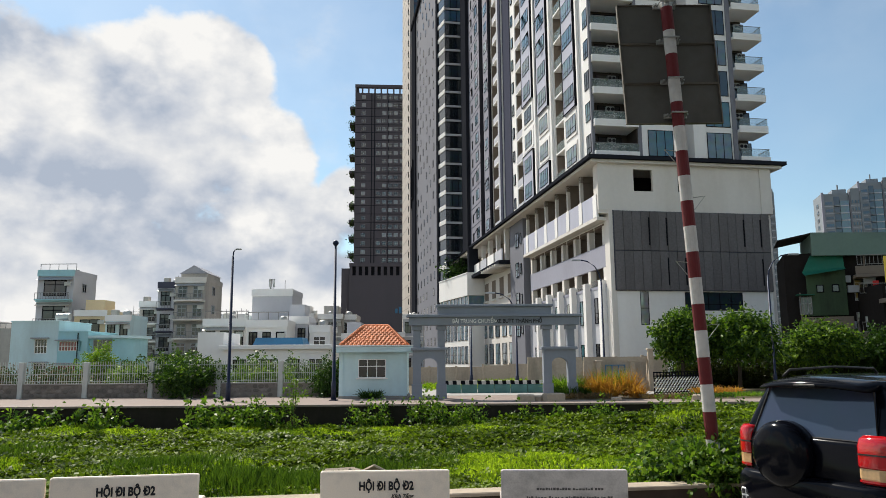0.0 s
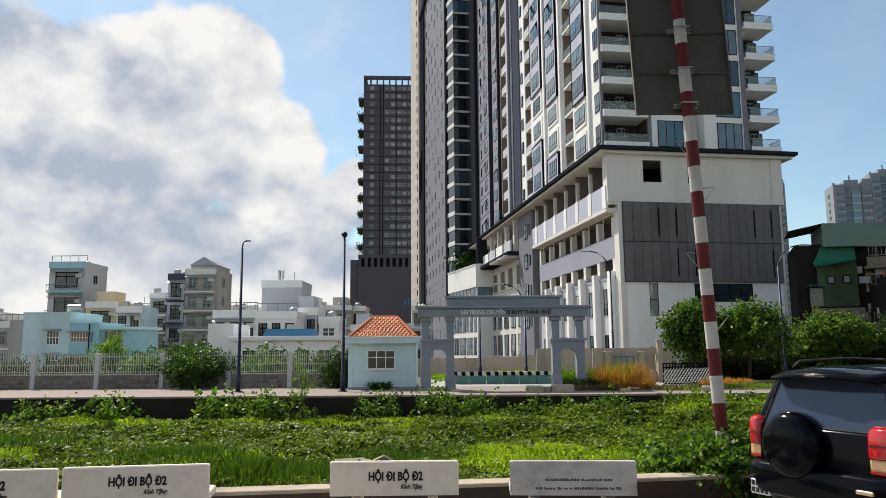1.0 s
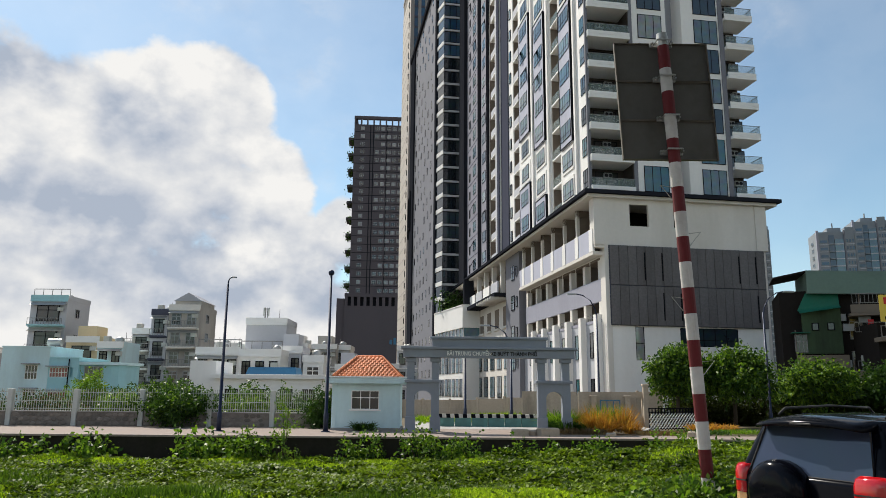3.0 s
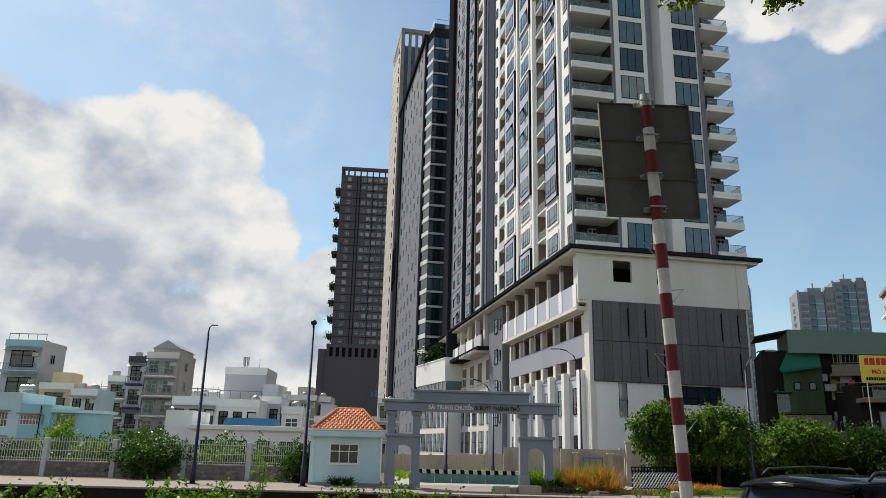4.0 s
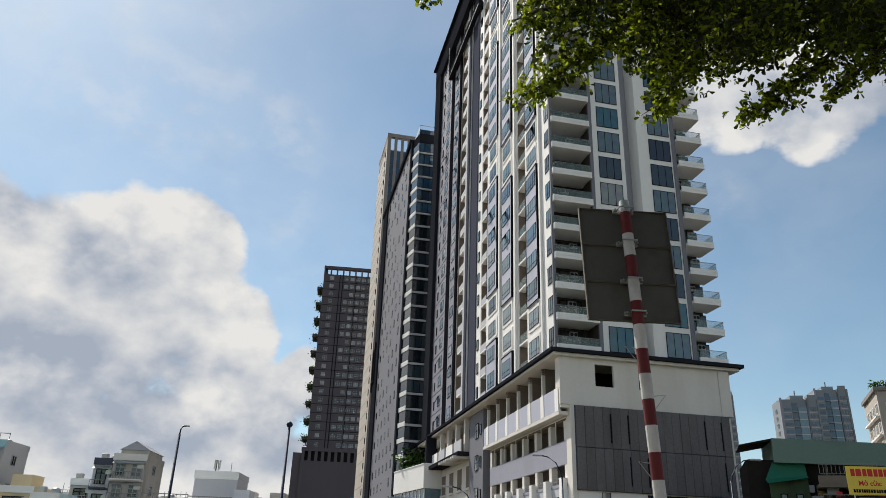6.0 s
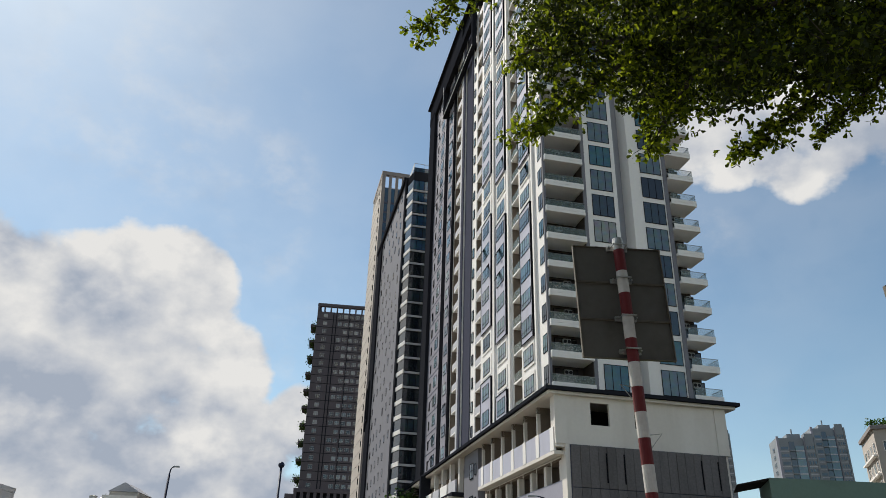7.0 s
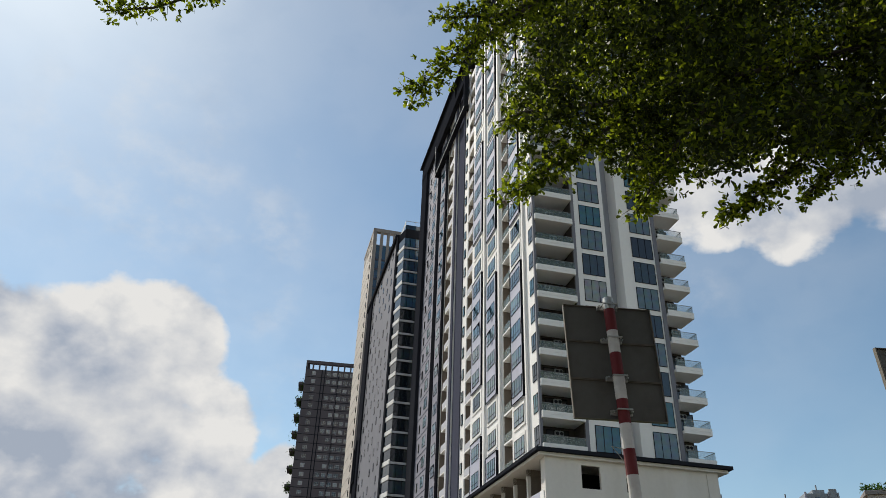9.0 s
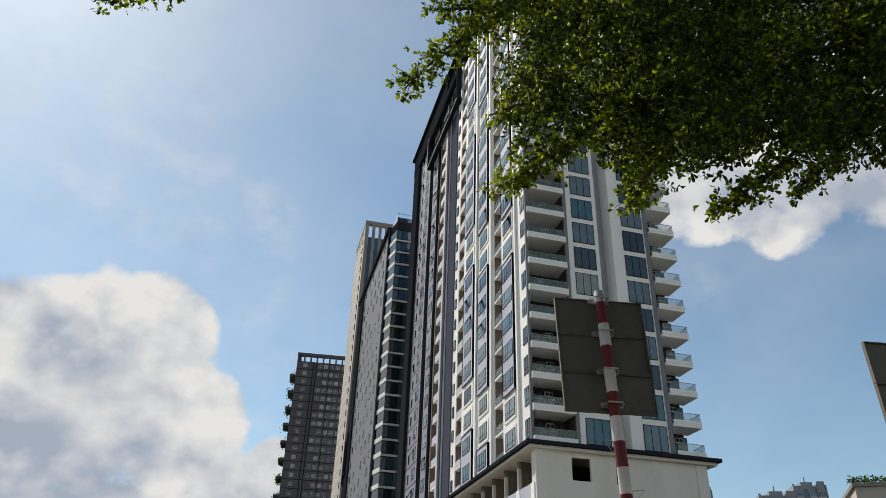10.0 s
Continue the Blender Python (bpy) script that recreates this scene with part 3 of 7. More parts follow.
# ---------------------------------------------------------------- main apartment tower with podium
TOWER_AT, TOWER_TURN = (14.96, 70.0, 0.0), 9.406
BASE, STOREY, FLOORS = 21.7, 3.35, 23
TOP = BASE + STOREY * FLOORS


def main_tower():
    t = thing("apartment_tower", "white and charcoal high-rise apartment tower on a white podium", "building", TOWER_AT, TOWER_TURN)
    # plan, anticlockwise; the long face looks to -x, the short face to -y
    W, D = 18.3, 64.8
    plan = [(0.0, 3.0), (1.6, 3.0), (1.6, 1.6), (4.7, 2.4), (4.7, 0), (9.0, 0), (9.0, 2.2), (10.8, 2.2), (10.8, 0), (15.6, 0), (15.6, 2.4), (W, 2.4),
            (W, D), (0, D), (0, 43.0), (1.3, 43.0), (1.3, 38.8), (0, 38.8), (0, 36.1), (1.8, 36.1), (1.8, 31.7), (0, 31.7), (0, 28.3), (1.4, 28.3), (1.4, 25.4), (0, 25.4),
            (0, 11.6), (1.4, 11.6), (1.4, 8.5), (0, 8.5)]
    plan = [(0.0, 0.2), (0.3, 0.2), (0.3, 2.4)] + plan[3:]
    part("body", Shape().prism(plan, BASE, TOP), "white_paint", t)
    # recess linings and pilasters
    trims = [("charcoal_paint", -0.7, -0.004, 60.2, 64.9), ("dark_frame", -0.2, -0.004, 48.5, 50.85), ("dark_frame", -0.2, -0.004, 42.9, 44.3), ("pale_grey_paint", -0.2, -0.004, 37.3, 38.2),
             ("slate_paint", -0.16, -0.004, 36.2, 37.2), ("slate_paint", -0.16, -0.004, 30.7, 31.66)]
    for mat, x0, x1, y0, y1 in trims:
        part("pilaster", Shape().box(x0, x1, y0, y1, BASE, TOP), mat, t)
    part("grey_facing", Shape().box(-0.09, -0.003, 44.32, 48.48, BASE, TOP).box(-0.09, -0.003, 50.87, 60.18, BASE, TOP), "shade_lavender", t, "lavender grey rendered wall section")
    part("recess_lining", Shape().box(0.2, 1.78, 31.72, 36.08, BASE, TOP), "slate_paint", t, "dark slate vertical band")
    for x0, x1, y0, y1 in ((-0.1, 0.2, -0.1, 0.19), (4.72, 5.12, -0.12, -0.004), (15.1, 15.58, -0.12, -0.004)):
        part("pilaster", Shape().box(x0, x1, y0, y1, BASE, TOP), "mid_grey", t)
    part("recess_lining", Shape().box(9.02, 10.78, 2.05, 2.19, BASE, TOP), "grey_paint", t, "grey vertical band")
    # dark sheets on the recess walls stand in for balcony shade
    part("recess_lining", Shape().box(0.32, 4.68, 2.3, 2.392, BASE, TOP), "balcony_shade", t, "balcony back wall darkened for the shade of its recess")
    part("recess_lining", Shape().box(15.62, 18.28, 2.3, 2.392, BASE, TOP), "balcony_shade", t, "balcony back wall darkened for the shade of its recess")
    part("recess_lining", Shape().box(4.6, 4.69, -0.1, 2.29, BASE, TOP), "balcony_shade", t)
    # brown sheets put the shade of these recesses into the wall colour
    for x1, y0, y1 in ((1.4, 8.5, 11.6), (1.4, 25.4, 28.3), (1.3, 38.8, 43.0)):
        part("recess_lining", Shape().box(x1 - 0.004 - 0.06, x1 - 0.004, y0 + 0.02, y1 - 0.02, BASE, TOP).box(0.15, x1 - 0.07, y1 - 0.05, y1 - 0.004, BASE, TOP), "brown_recess_shade", t, "balcony back wall, browned for the shade of its recess")
    for y0, y1 in ((12.0, 12.5), (18.4, 18.95), (2.95, 3.35)):
        part("pilaster", Shape().box(-0.28, -0.004, y0, y1, BASE, TOP), "white_paint", t)
    # windows of the short face
    win = window_meshes(2.7, 2.72, 2, None, depth=0.06, bar=0.06)
    small = window_meshes(1.25, 1.95, 1, 0.3, depth=0.05, bar=0.06)
    bay = window_meshes(3.1, 1.9, 3, 0.3, glass="sky_tint_glass", depth=0.05, bar=0.05)
    sash = Shape().add([(-0.36, 0, 0), (0.36, 0, 0), (0.36, -0.55, -1.1), (-0.36, -0.55, -1.1), (-0.36, 0.04, -0.02), (0.36, 0.04, -0.02), (0.36, -0.51, -1.13), (-0.36, -0.51, -1.13)], [(0, 1, 2, 3), (7, 6, 5, 4), (1, 0, 4, 5), (2, 1, 5, 6), (3, 2, 6, 7), (0, 3, 7, 4)]).mesh("open_sash", "dark_frame")
    mid = window_meshes(2.3, 1.8, 1, 0.32, glass="sky_tint_glass", depth=0.05, bar=0.06)
    vent = window_meshes(0.8, 1.5, 0, None, glass="far_glass", depth=0.06, bar=0.08)
    slit = window_meshes(0.8, 1.5, 0, None, depth=0.1, bar=0.06)
    door = window_meshes(2.2, 2.5, 1, None, depth=0.1, bar=0.06)
    bdoor = window_meshes(2.5, 2.6, 1, None, glass="far_glass", depth=0.1, bar=0.06)
    slab_a = Shape().slab(0.05, 4.68, -0.5, 2.38, -0.3, 0.06, 0.03).box(0.05, 4.66, -0.5, -0.38, 0.06, 0.42).box(0.05, 0.17, -0.38, 1.5, 0.06, 0.42).mesh("balcony", "white_paint")
    slab_b = Shape().slab(15.62, 18.85, -0.5, 2.38, -0.3, 0.06, 0.03).box(15.62, 18.85, -0.5, -0.38, 0.06, 0.42).box(18.73, 18.85, -0.38, 1.5, 0.06, 0.42).mesh("balcony", "white_paint")
    rail_a = Shape().wall([0.1, 4.6], [0.42, 1.2], set(), -0.45, -0.42).box(0.1, 0.13, -0.42, 1.5, 0.42, 1.2).mesh("glass_rail", "rail_glass")
    rail_b = Shape().wall([15.7, 18.8], [0.42, 1.2], set(), -0.45, -0.42).box(18.77, 18.8, -0.42, 1.5, 0.42, 1.2).mesh("glass_rail", "rail_glass")
    cap_a = Shape().box(0.08, 4.6, -0.46, -0.41, 1.2, 1.24).box(0.08, 0.14, -0.41, 1.5, 1.2, 1.24).mesh("handrail", "steel_rail")
    cap_b = Shape().box(15.68, 18.82, -0.46, -0.41, 1.2, 1.24).box(18.75, 18.82, -0.41, 1.5, 1.2, 1.24).mesh("handrail", "steel_rail")
    ac = Shape().slab(-0.45, 0.45, -0.32, 0, 0, 0.62, 0.04)
    ac.lathe([(0.24, 0), (0.24, 0.02), (0.05, 0.03)], 10)
    ac_mesh = ac.mesh("air_conditioner", "lamp_grey")
    fan = Shape()
    for cx in (-0.22, 0.22):
        ring = [(cx + 0.19 * math.cos(a), -0.345, 0.31 + 0.19 * math.sin(a)) for a in np.linspace(0, 2 * math.pi, 12, endpoint=False)]
        fan.add(ring + [(x, -0.32, z) for x, _, z in ring], [tuple(range(12))] + [(i, i + 12, (i + 1) % 12 + 12, (i + 1) % 12) for i in range(12)])
    fan_mesh = fan.mesh("fan_grille", "charcoal_paint")
    rec_slab = Shape().box(0.02, 1.3, 0, 2.9, -0.1, 0.1).mesh("balcony", "white_paint")
    rec_para = Shape().box(0.02, 0.14, 0.02, 2.88, 0.14, 1.05).mesh("balcony_parapet", "pale_grey_paint")
    para_glass = Shape().box(0.05, 0.09, 0.02, 2.88, 0.14, 1.1).mesh("glass_rail", "rail_glass")
    rnd = random.Random(3)
    for k in range(FLOORS):
        z = BASE + k * STOREY
        for x in (7.15, 13.55):
            put_window(win, t, (x, -0.004, z + 0.25))
        for me, rail, cap, xd in ((slab_a, rail_a, cap_a, 2.7), (slab_b, rail_b, cap_b, 17.3)):
            b = part("balcony", me, "", t, at=(0, 0, z + (0.0 if k else 0.1)))
            part("glass_rail", rail, "", b)
            part("handrail", cap, "", b)
            put_window(bdoor, t, (xd, 2.298, z + 0.15), name="balcony_door")
            if rnd.random() < 0.8:
                u = part("air_conditioner", ac_mesh, "", t, at=(xd - 0.2 + rnd.uniform(-0.5, 0.9), 2.2, z + 2.0))
                part("fan_grille", fan_mesh, "", u)
        # long face
        put_window(small, t, (-0.004, 1.05, z + 0.55), -90)
        put_window(slit, t, (-0.004, 29.6, z + 0.8), -90)
        for yw in (46.4, 53.8):
            w = put_window(mid, t, (-0.094, yw, z + 0.8), -90)
            if rnd.random() < 0.3:
                part("open_sash", sash, "", w, at=(rnd.choice((-0.6, 0.6)), -0.06, 1.75))
        w = put_window(vent, t, (-0.094, 57.6, z + 0.7), -90)
        if rnd.random() < 0.35:
            part("open_sash", sash, "", w, at=(0, -0.06, 1.45))
        part("floor_joint", Shape().box(-0.13, -0.094, 51.0, 60.1, z - 0.05, z + 0.05), "slate_paint", t)
        for y0, w in ((8.52, 3.06), (25.42, 2.86), (39.0, 3.8)):
            b = part("balcony", rec_slab, "", t, at=(0, y0 + 0.02, z))
            part("glass_rail", para_glass if y0 < 20 else rec_para, "", b)
            put_window(door, t, (1.33 if y0 < 38 else 1.23, y0 + 1.5, z + 0.15), -90, "balcony_door")
        # bays: five framed storeys, then two plain ones, one storey higher from bay to bay
        for n, (y0, y1) in enumerate(((4.1, 7.95), (13.5, 17.8), (19.9, 24.6))):
            framed = (k - 2 - n) % 7 < 5 and k >= 2 + n or k < n
            w = put_window(bay, t, (-0.22 if framed else -0.104, (y0 + y1) / 2, z + 0.75), -90)
            if rnd.random() < 0.16:
                part("open_sash", sash, "", w, at=(rnd.choice((-1.1, -0.4, 0.4, 1.1)), -0.06, 1.85))
            if framed:
                part("bay_panel", Shape().box(-0.22, -0.004, y0 + 0.1, y1 - 0.1, z + 0.002, z + STOREY - 0.002), "lavender_grey", t, "grey bay panel")
                part("bay_frame", Shape().box(-0.27, -0.004, y1 - 0.1, y1 - 0.03, z, z + STOREY), "dark_frame", t, "dark bay frame")
                part("bay_frame", Shape().box(-0.26, -0.004, y0 - 0.05, y0 + 0.1, z, z + STOREY), "dark_frame", t, "dark bay frame")
                if (k - 2 - n) % 7 == 4:
                    part("bay_frame", Shape().box(-0.27, -0.22, y0 + 0.1, y1 - 0.1, z + STOREY - 0.1, z + STOREY), "dark_frame", t, "dark bay frame")
                if (k - 2 - n) % 7 == 0:
                    part("bay_frame", Shape().box(-0.27, -0.22, y0 + 0.1, y1 - 0.1, z, z + 0.1), "dark_frame", t, "dark bay frame")
            else:
                part("bay_panel", Shape().box(-0.1, -0.004, y0 + 0.2, y1 - 0.2, z + 0.4, z + STOREY - 0.3), "white_paint", t)
    # roof edge: charcoal fascia, stepped parapet and plant rooms
    part("parapet", Shape().box(-0.7, 1.0, 37.0, 65.3, TOP - 1.2, TOP + 3.4).box(1.0, 19.2, 63.4, 65.3, TOP - 1.2, TOP + 3.4), "charcoal_paint", t, "charcoal roof fascia")
    part("parapet", Shape().box(-0.4, 1.0, 0.0, 37.0, TOP, TOP + 2.6).box(1.0, 19.3, -0.3, 1.0, TOP, TOP + 2.6), "charcoal_paint", t, "charcoal roof fascia")
    part("roof_cornice", Shape().box(-1.2, 0.2, -0.6, 36.9, TOP + 2.6, TOP + 3.0).box(-1.2, 0.2, 36.9, 65.8, TOP + 3.4, TOP + 3.8), "charcoal_paint", t)
    # framed top storeys over the slate band
    part("roof_frame", Shape().box(-1.0, -0.21, 50.2, 50.9, 89.8, TOP - 1.21).box(-1.0, -0.21, 28.6, 50.2, 89.8, 91.2).box(-1.0, -0.21, 28.6, 50.2, 96.0, TOP - 1.21).box(-1.0, -0.21, 28.6, 29.3, 91.2, 96.0), "charcoal_paint", t, "charcoal frame round the top storeys")
    part("frame_edge", Shape().box(-1.06, -1.004, 28.6, 50.8, 89.75, 89.9).box(-1.06, -1.004, 50.65, 50.8, 89.9, TOP - 1.3), "pale_grey_paint", t, "thin pale edge trim")
    part("plant_room", Shape().box(5, 14, 8, 40, TOP, TOP + 6), "slate_paint", t)
    podium(t)
    return t


def podium(t):
    # floor slab with thin dark eaves between podium and tower
    part("eave_slab", Shape().prism([(-0.9, -1.0), (20.25, -1.0), (20.25, 69.5), (-0.9, 69.5)], 21.3, 21.66), "charcoal_paint", t, "dark projecting eaves slab")
    part("eaves_soffit", Shape().prism([(-0.5, -0.6), (19.9, -0.6), (19.9, 69.0), (-0.5, 69.0)], 21.0, 21.298), "cream_paint", t)
    # short face: upper wall with two openings
    wall = Shape().wall([0.25, 4.0, 6.0, 8.7, 9.8, 18.8], [16.3, 18.3, 20.5, 21.0], {(1, 1), (3, 1)}, -0.1, 0.25)
    part("side_wall", Shape().box(18.45, 18.8, 0.252, 30, -0.05, 20.99), "cream_paint", t)
    part("upper_wall", wall, "cream_paint", t)
    part("pilaster", Shape().box(0.2, 1.5, -0.22, -0.102, 16.3, 20.99), "cream_paint", t)
    part("pilaster", Shape().box(17.6, 18.85, -0.2, -0.102, 16.3, 20.99), "cream_paint", t)
    # near-black lining stands in for the dark of the room
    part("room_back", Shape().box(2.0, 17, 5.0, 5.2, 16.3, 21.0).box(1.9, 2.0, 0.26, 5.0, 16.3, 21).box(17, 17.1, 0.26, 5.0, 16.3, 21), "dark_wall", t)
    # charcoal perforated metal cladding, in two rows of panels
    part("cladding_frame", Shape().box(1.6, 18.2, -0.32, -0.22, 8.4, 16.25).box(1.75, 18.1, -0.22, 0.2, 8.5, 16.2), "slate_paint", t)
    n = 18
    w = (18.15 - 1.65) / n
    rnd = random.Random(5)
    for r, (z0, z1) in enumerate(((8.45, 12.25), (12.33, 16.2))):
        for k in range(n):
            x0 = 1.65 + k * w
            s = Shape().slab(x0 + 0.015, x0 + w - 0.015, -0.42 - rnd.uniform(0, 0.05), -0.322, z0, z1, 0.015)
            panel = part("cladding_panel", s, "panel_metal", t)
            if (k * 7 + r * 3) % 11 in (2, 5):
                part("slot", Shape().box(x0 + w - 0.16, x0 + w - 0.04, -0.49, -0.46, z0 + 0.5, z1 - 0.6), "dark_frame", panel)
    # lower white wall with windows
    low = Shape().wall([1.2, 4.1, 5.0, 8.75, 14.9, 18.2], [-0.05, 5.1, 6.5, 8.3, 8.5], {(1, 1), (1, 2), (3, 2)}, -0.12, 0.25)
    part("lower_wall", low, "white_paint", t)
    put_window(window_meshes(0.9, 3.25, 0, 0.5, depth=0.12), t, (4.55, 0.0, 5.1))
    put_window(window_meshes(6.15, 1.8, 4, 0.35, depth=0.12), t, (11.82, 0.0, 6.5))
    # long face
    # core, partitions and ceilings are browned to hold the gallery shade
    part("core", Shape().box(3.2, 18.4, 5.3, 68.5, -0.05, 20.99), "brown_recess_shade", t)
    part("corner_pier", Shape().box(0.3, 1.6, -0.1, 1.2, 16.0, 21.0).box(1.2, 1.75, -0.2, 1.0, -0.05, 16.3), "cream_paint", t)
    # top storey: open gallery with striped parapet
    part("gallery_floor", Shape().box(0.2, 3.2, 0.3, 27.0, 15.35, 15.7), "cream_paint", t)
    part("drain_pipe", Shape().tube([(1.1, 0.9, 15.2), (1.1, 26.0, 15.2)], 0.07, 6), "cream_paint", t)
    for k in range(6):
        part("drain_pipe", Shape().tube([(1.1, 3.5 + k * 4.25, 15.2), (1.1, 3.5 + k * 4.25, 13.2)], 0.05, 6), "cream_paint", t)
    stripe = 0
    y = 0.3
    while y < 26.5:
        dy = 0.95 if stripe % 2 == 0 else 3.1
        part("parapet_panel", Shape().box(0.17 if stripe % 2 == 0 else 0.23, 0.4, y, min(y + dy, 26.9), 15.7, 17.95), "white_paint" if stripe % 2 == 0 else "lavender_grey", t)
        y += dy
        stripe += 1
    for k in range(7):
        yy = 1.4 + k * 4.1
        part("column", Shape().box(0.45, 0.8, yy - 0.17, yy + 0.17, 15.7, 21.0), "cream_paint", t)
        part("partition", Shape().box(0.8, 3.2, yy - 0.08, yy + 0.08, 15.7, 21.0), "brown_recess_shade", t)
        part("gallery_beam", Shape().box(0.45, 3.2, yy - 0.17, yy + 0.17, 20.3, 20.99), "brown_recess_shade", t)
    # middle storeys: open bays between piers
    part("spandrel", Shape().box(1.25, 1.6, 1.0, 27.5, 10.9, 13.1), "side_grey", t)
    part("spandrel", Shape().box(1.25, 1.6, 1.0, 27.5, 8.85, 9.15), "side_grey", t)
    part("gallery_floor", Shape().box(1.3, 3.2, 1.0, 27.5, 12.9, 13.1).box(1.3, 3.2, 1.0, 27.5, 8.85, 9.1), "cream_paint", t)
    part("gallery_ceiling", Shape().box(1.3, 3.2, 1.0, 27.5, 15.0, 15.34), "brown_recess_shade", t)
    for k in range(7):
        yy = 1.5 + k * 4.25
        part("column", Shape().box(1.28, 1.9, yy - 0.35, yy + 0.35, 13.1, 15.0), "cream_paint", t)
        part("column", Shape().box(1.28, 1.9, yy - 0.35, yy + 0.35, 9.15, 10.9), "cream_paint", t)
        part("partition", Shape().box(1.9, 3.2, yy - 0.1, yy + 0.1, 9.1, 15.0), "brown_recess_shade", t)
        if k < 6:
            for z in (9.4, 9.75):
                part("rail", Shape().box(1.36, 1.4, yy + 0.45, yy + 3.8, z, z + 0.05), "steel_rail", t)
            for q in range(7):
                part("baluster", Shape().box(1.36, 1.4, yy + 0.6 + q * 0.5, yy + 0.63 + q * 0.5, 9.15, 9.4), "steel_rail", t)
    # lower storeys with white fins and tall windows
    part("lower_wall", Shape().box(1.3, 1.75, 1.0, 28.5, -0.05, 8.85), "pale_grey_paint", t)
    tall = window_meshes(1.7, 2.6, 1, 0.4, depth=0.1)
    low_w = window_meshes(1.7, 2.0, 1, 0.4, depth=0.1)
    for k in range(6):
        yy = 1.3 + k * 4.3
        part("fin", Shape().box(0.7, 1.298, yy, yy + 0.75, -0.05, 9.6), "white_paint", t)
        for z0, ms in ((5.4, tall), (1.4, low_w)):
            put_window(ms, t, (1.296, yy + 2.3, z0), -90)
    # grey stair block
    part("stair_block", Shape().box(0.6, 3.3, 28.5, 35.5, -0.05, 21.0), "mid_grey", t)
    aw = window_meshes(1.6, 2.0, 1, 0.5, depth=0.1)
    for z0 in (5.0, 9.0, 13.2, 17.4):
        put_window(aw, t, (0.596, 31.5, z0), -90)
        put_window(slit_mesh(), t, (0.596, 29.6, z0 + 0.3), -90)
    # far part: white wall, glass and balconies
    part("far_wall", Shape().box(1.3, 3.3, 35.5, 69, -0.05, 15.9), "cream_paint", t)
    part("far_balcony_floor", Shape().box(-1.0, 3.2, 36.0, 57.5, 15.7, 16.25), "charcoal_paint", t)
    part("end_pier", Shape().box(-1.3, 0.4, 56.6, 57.6, 14.6, 21.3), "charcoal_paint", t, "charcoal end pier")
    for k in range(7):
        part("pergola_beam", Shape().box(-1.5, 1.2, 36.5 + k * 1.5, 36.9 + k * 1.5, 15.35, 15.7), "cream_paint", t)
    for k in range(4):
        yy = 37 + k * 5.2
        part("parapet_panel", Shape().box(-0.3, -0.1, yy, yy + 4.2, 16.25, 18.1), "white_paint" if k % 2 else "pale_grey_paint", t)
        part("column", Shape().box(0.2, 0.8, yy - 0.4, yy + 0.4, 16.25, 21.0), "cream_paint", t)
    gl = window_meshes(2.6, 3.2, 2, 0.5, glass="sky_tint_glass", depth=0.1)
    for k in range(7):
        for z0 in (1.2, 5.4):
            put_window(gl, t, (1.296, 38.0 + k * 4.4, z0), -90)
    # no recess here: flat brown panels carry the loggia shade
    for y0 in (37.2, 42.4, 47.6, 52.8):
        part("loggia_back", Shape().box(1.27, 1.296, y0, y0 + 2.6, 11.6, 14.6), "brown_recess_shade", t, "flat brown panel in place of a shaded loggia")
        part("loggia_sill", Shape().box(1.0, 1.296, y0 - 0.1, y0 + 2.7, 11.3, 11.6), "cream_paint", t)


def slit_mesh():
    return window_meshes(0.7, 1.4, 0, None, depth=0.1)


main_tower()

# ---------------------------------------------------------------- the other towers
def sky_panel(me):
    """The same band with bluer glass, for the sky that the upper storeys reflect."""
    if "sky_band" not in bpy.data.meshes:
        me = me.copy()
        me.name = "sky_band"
        me.materials[0] = MATS["blue_glass"]
    return bpy.data.meshes["sky_band"]


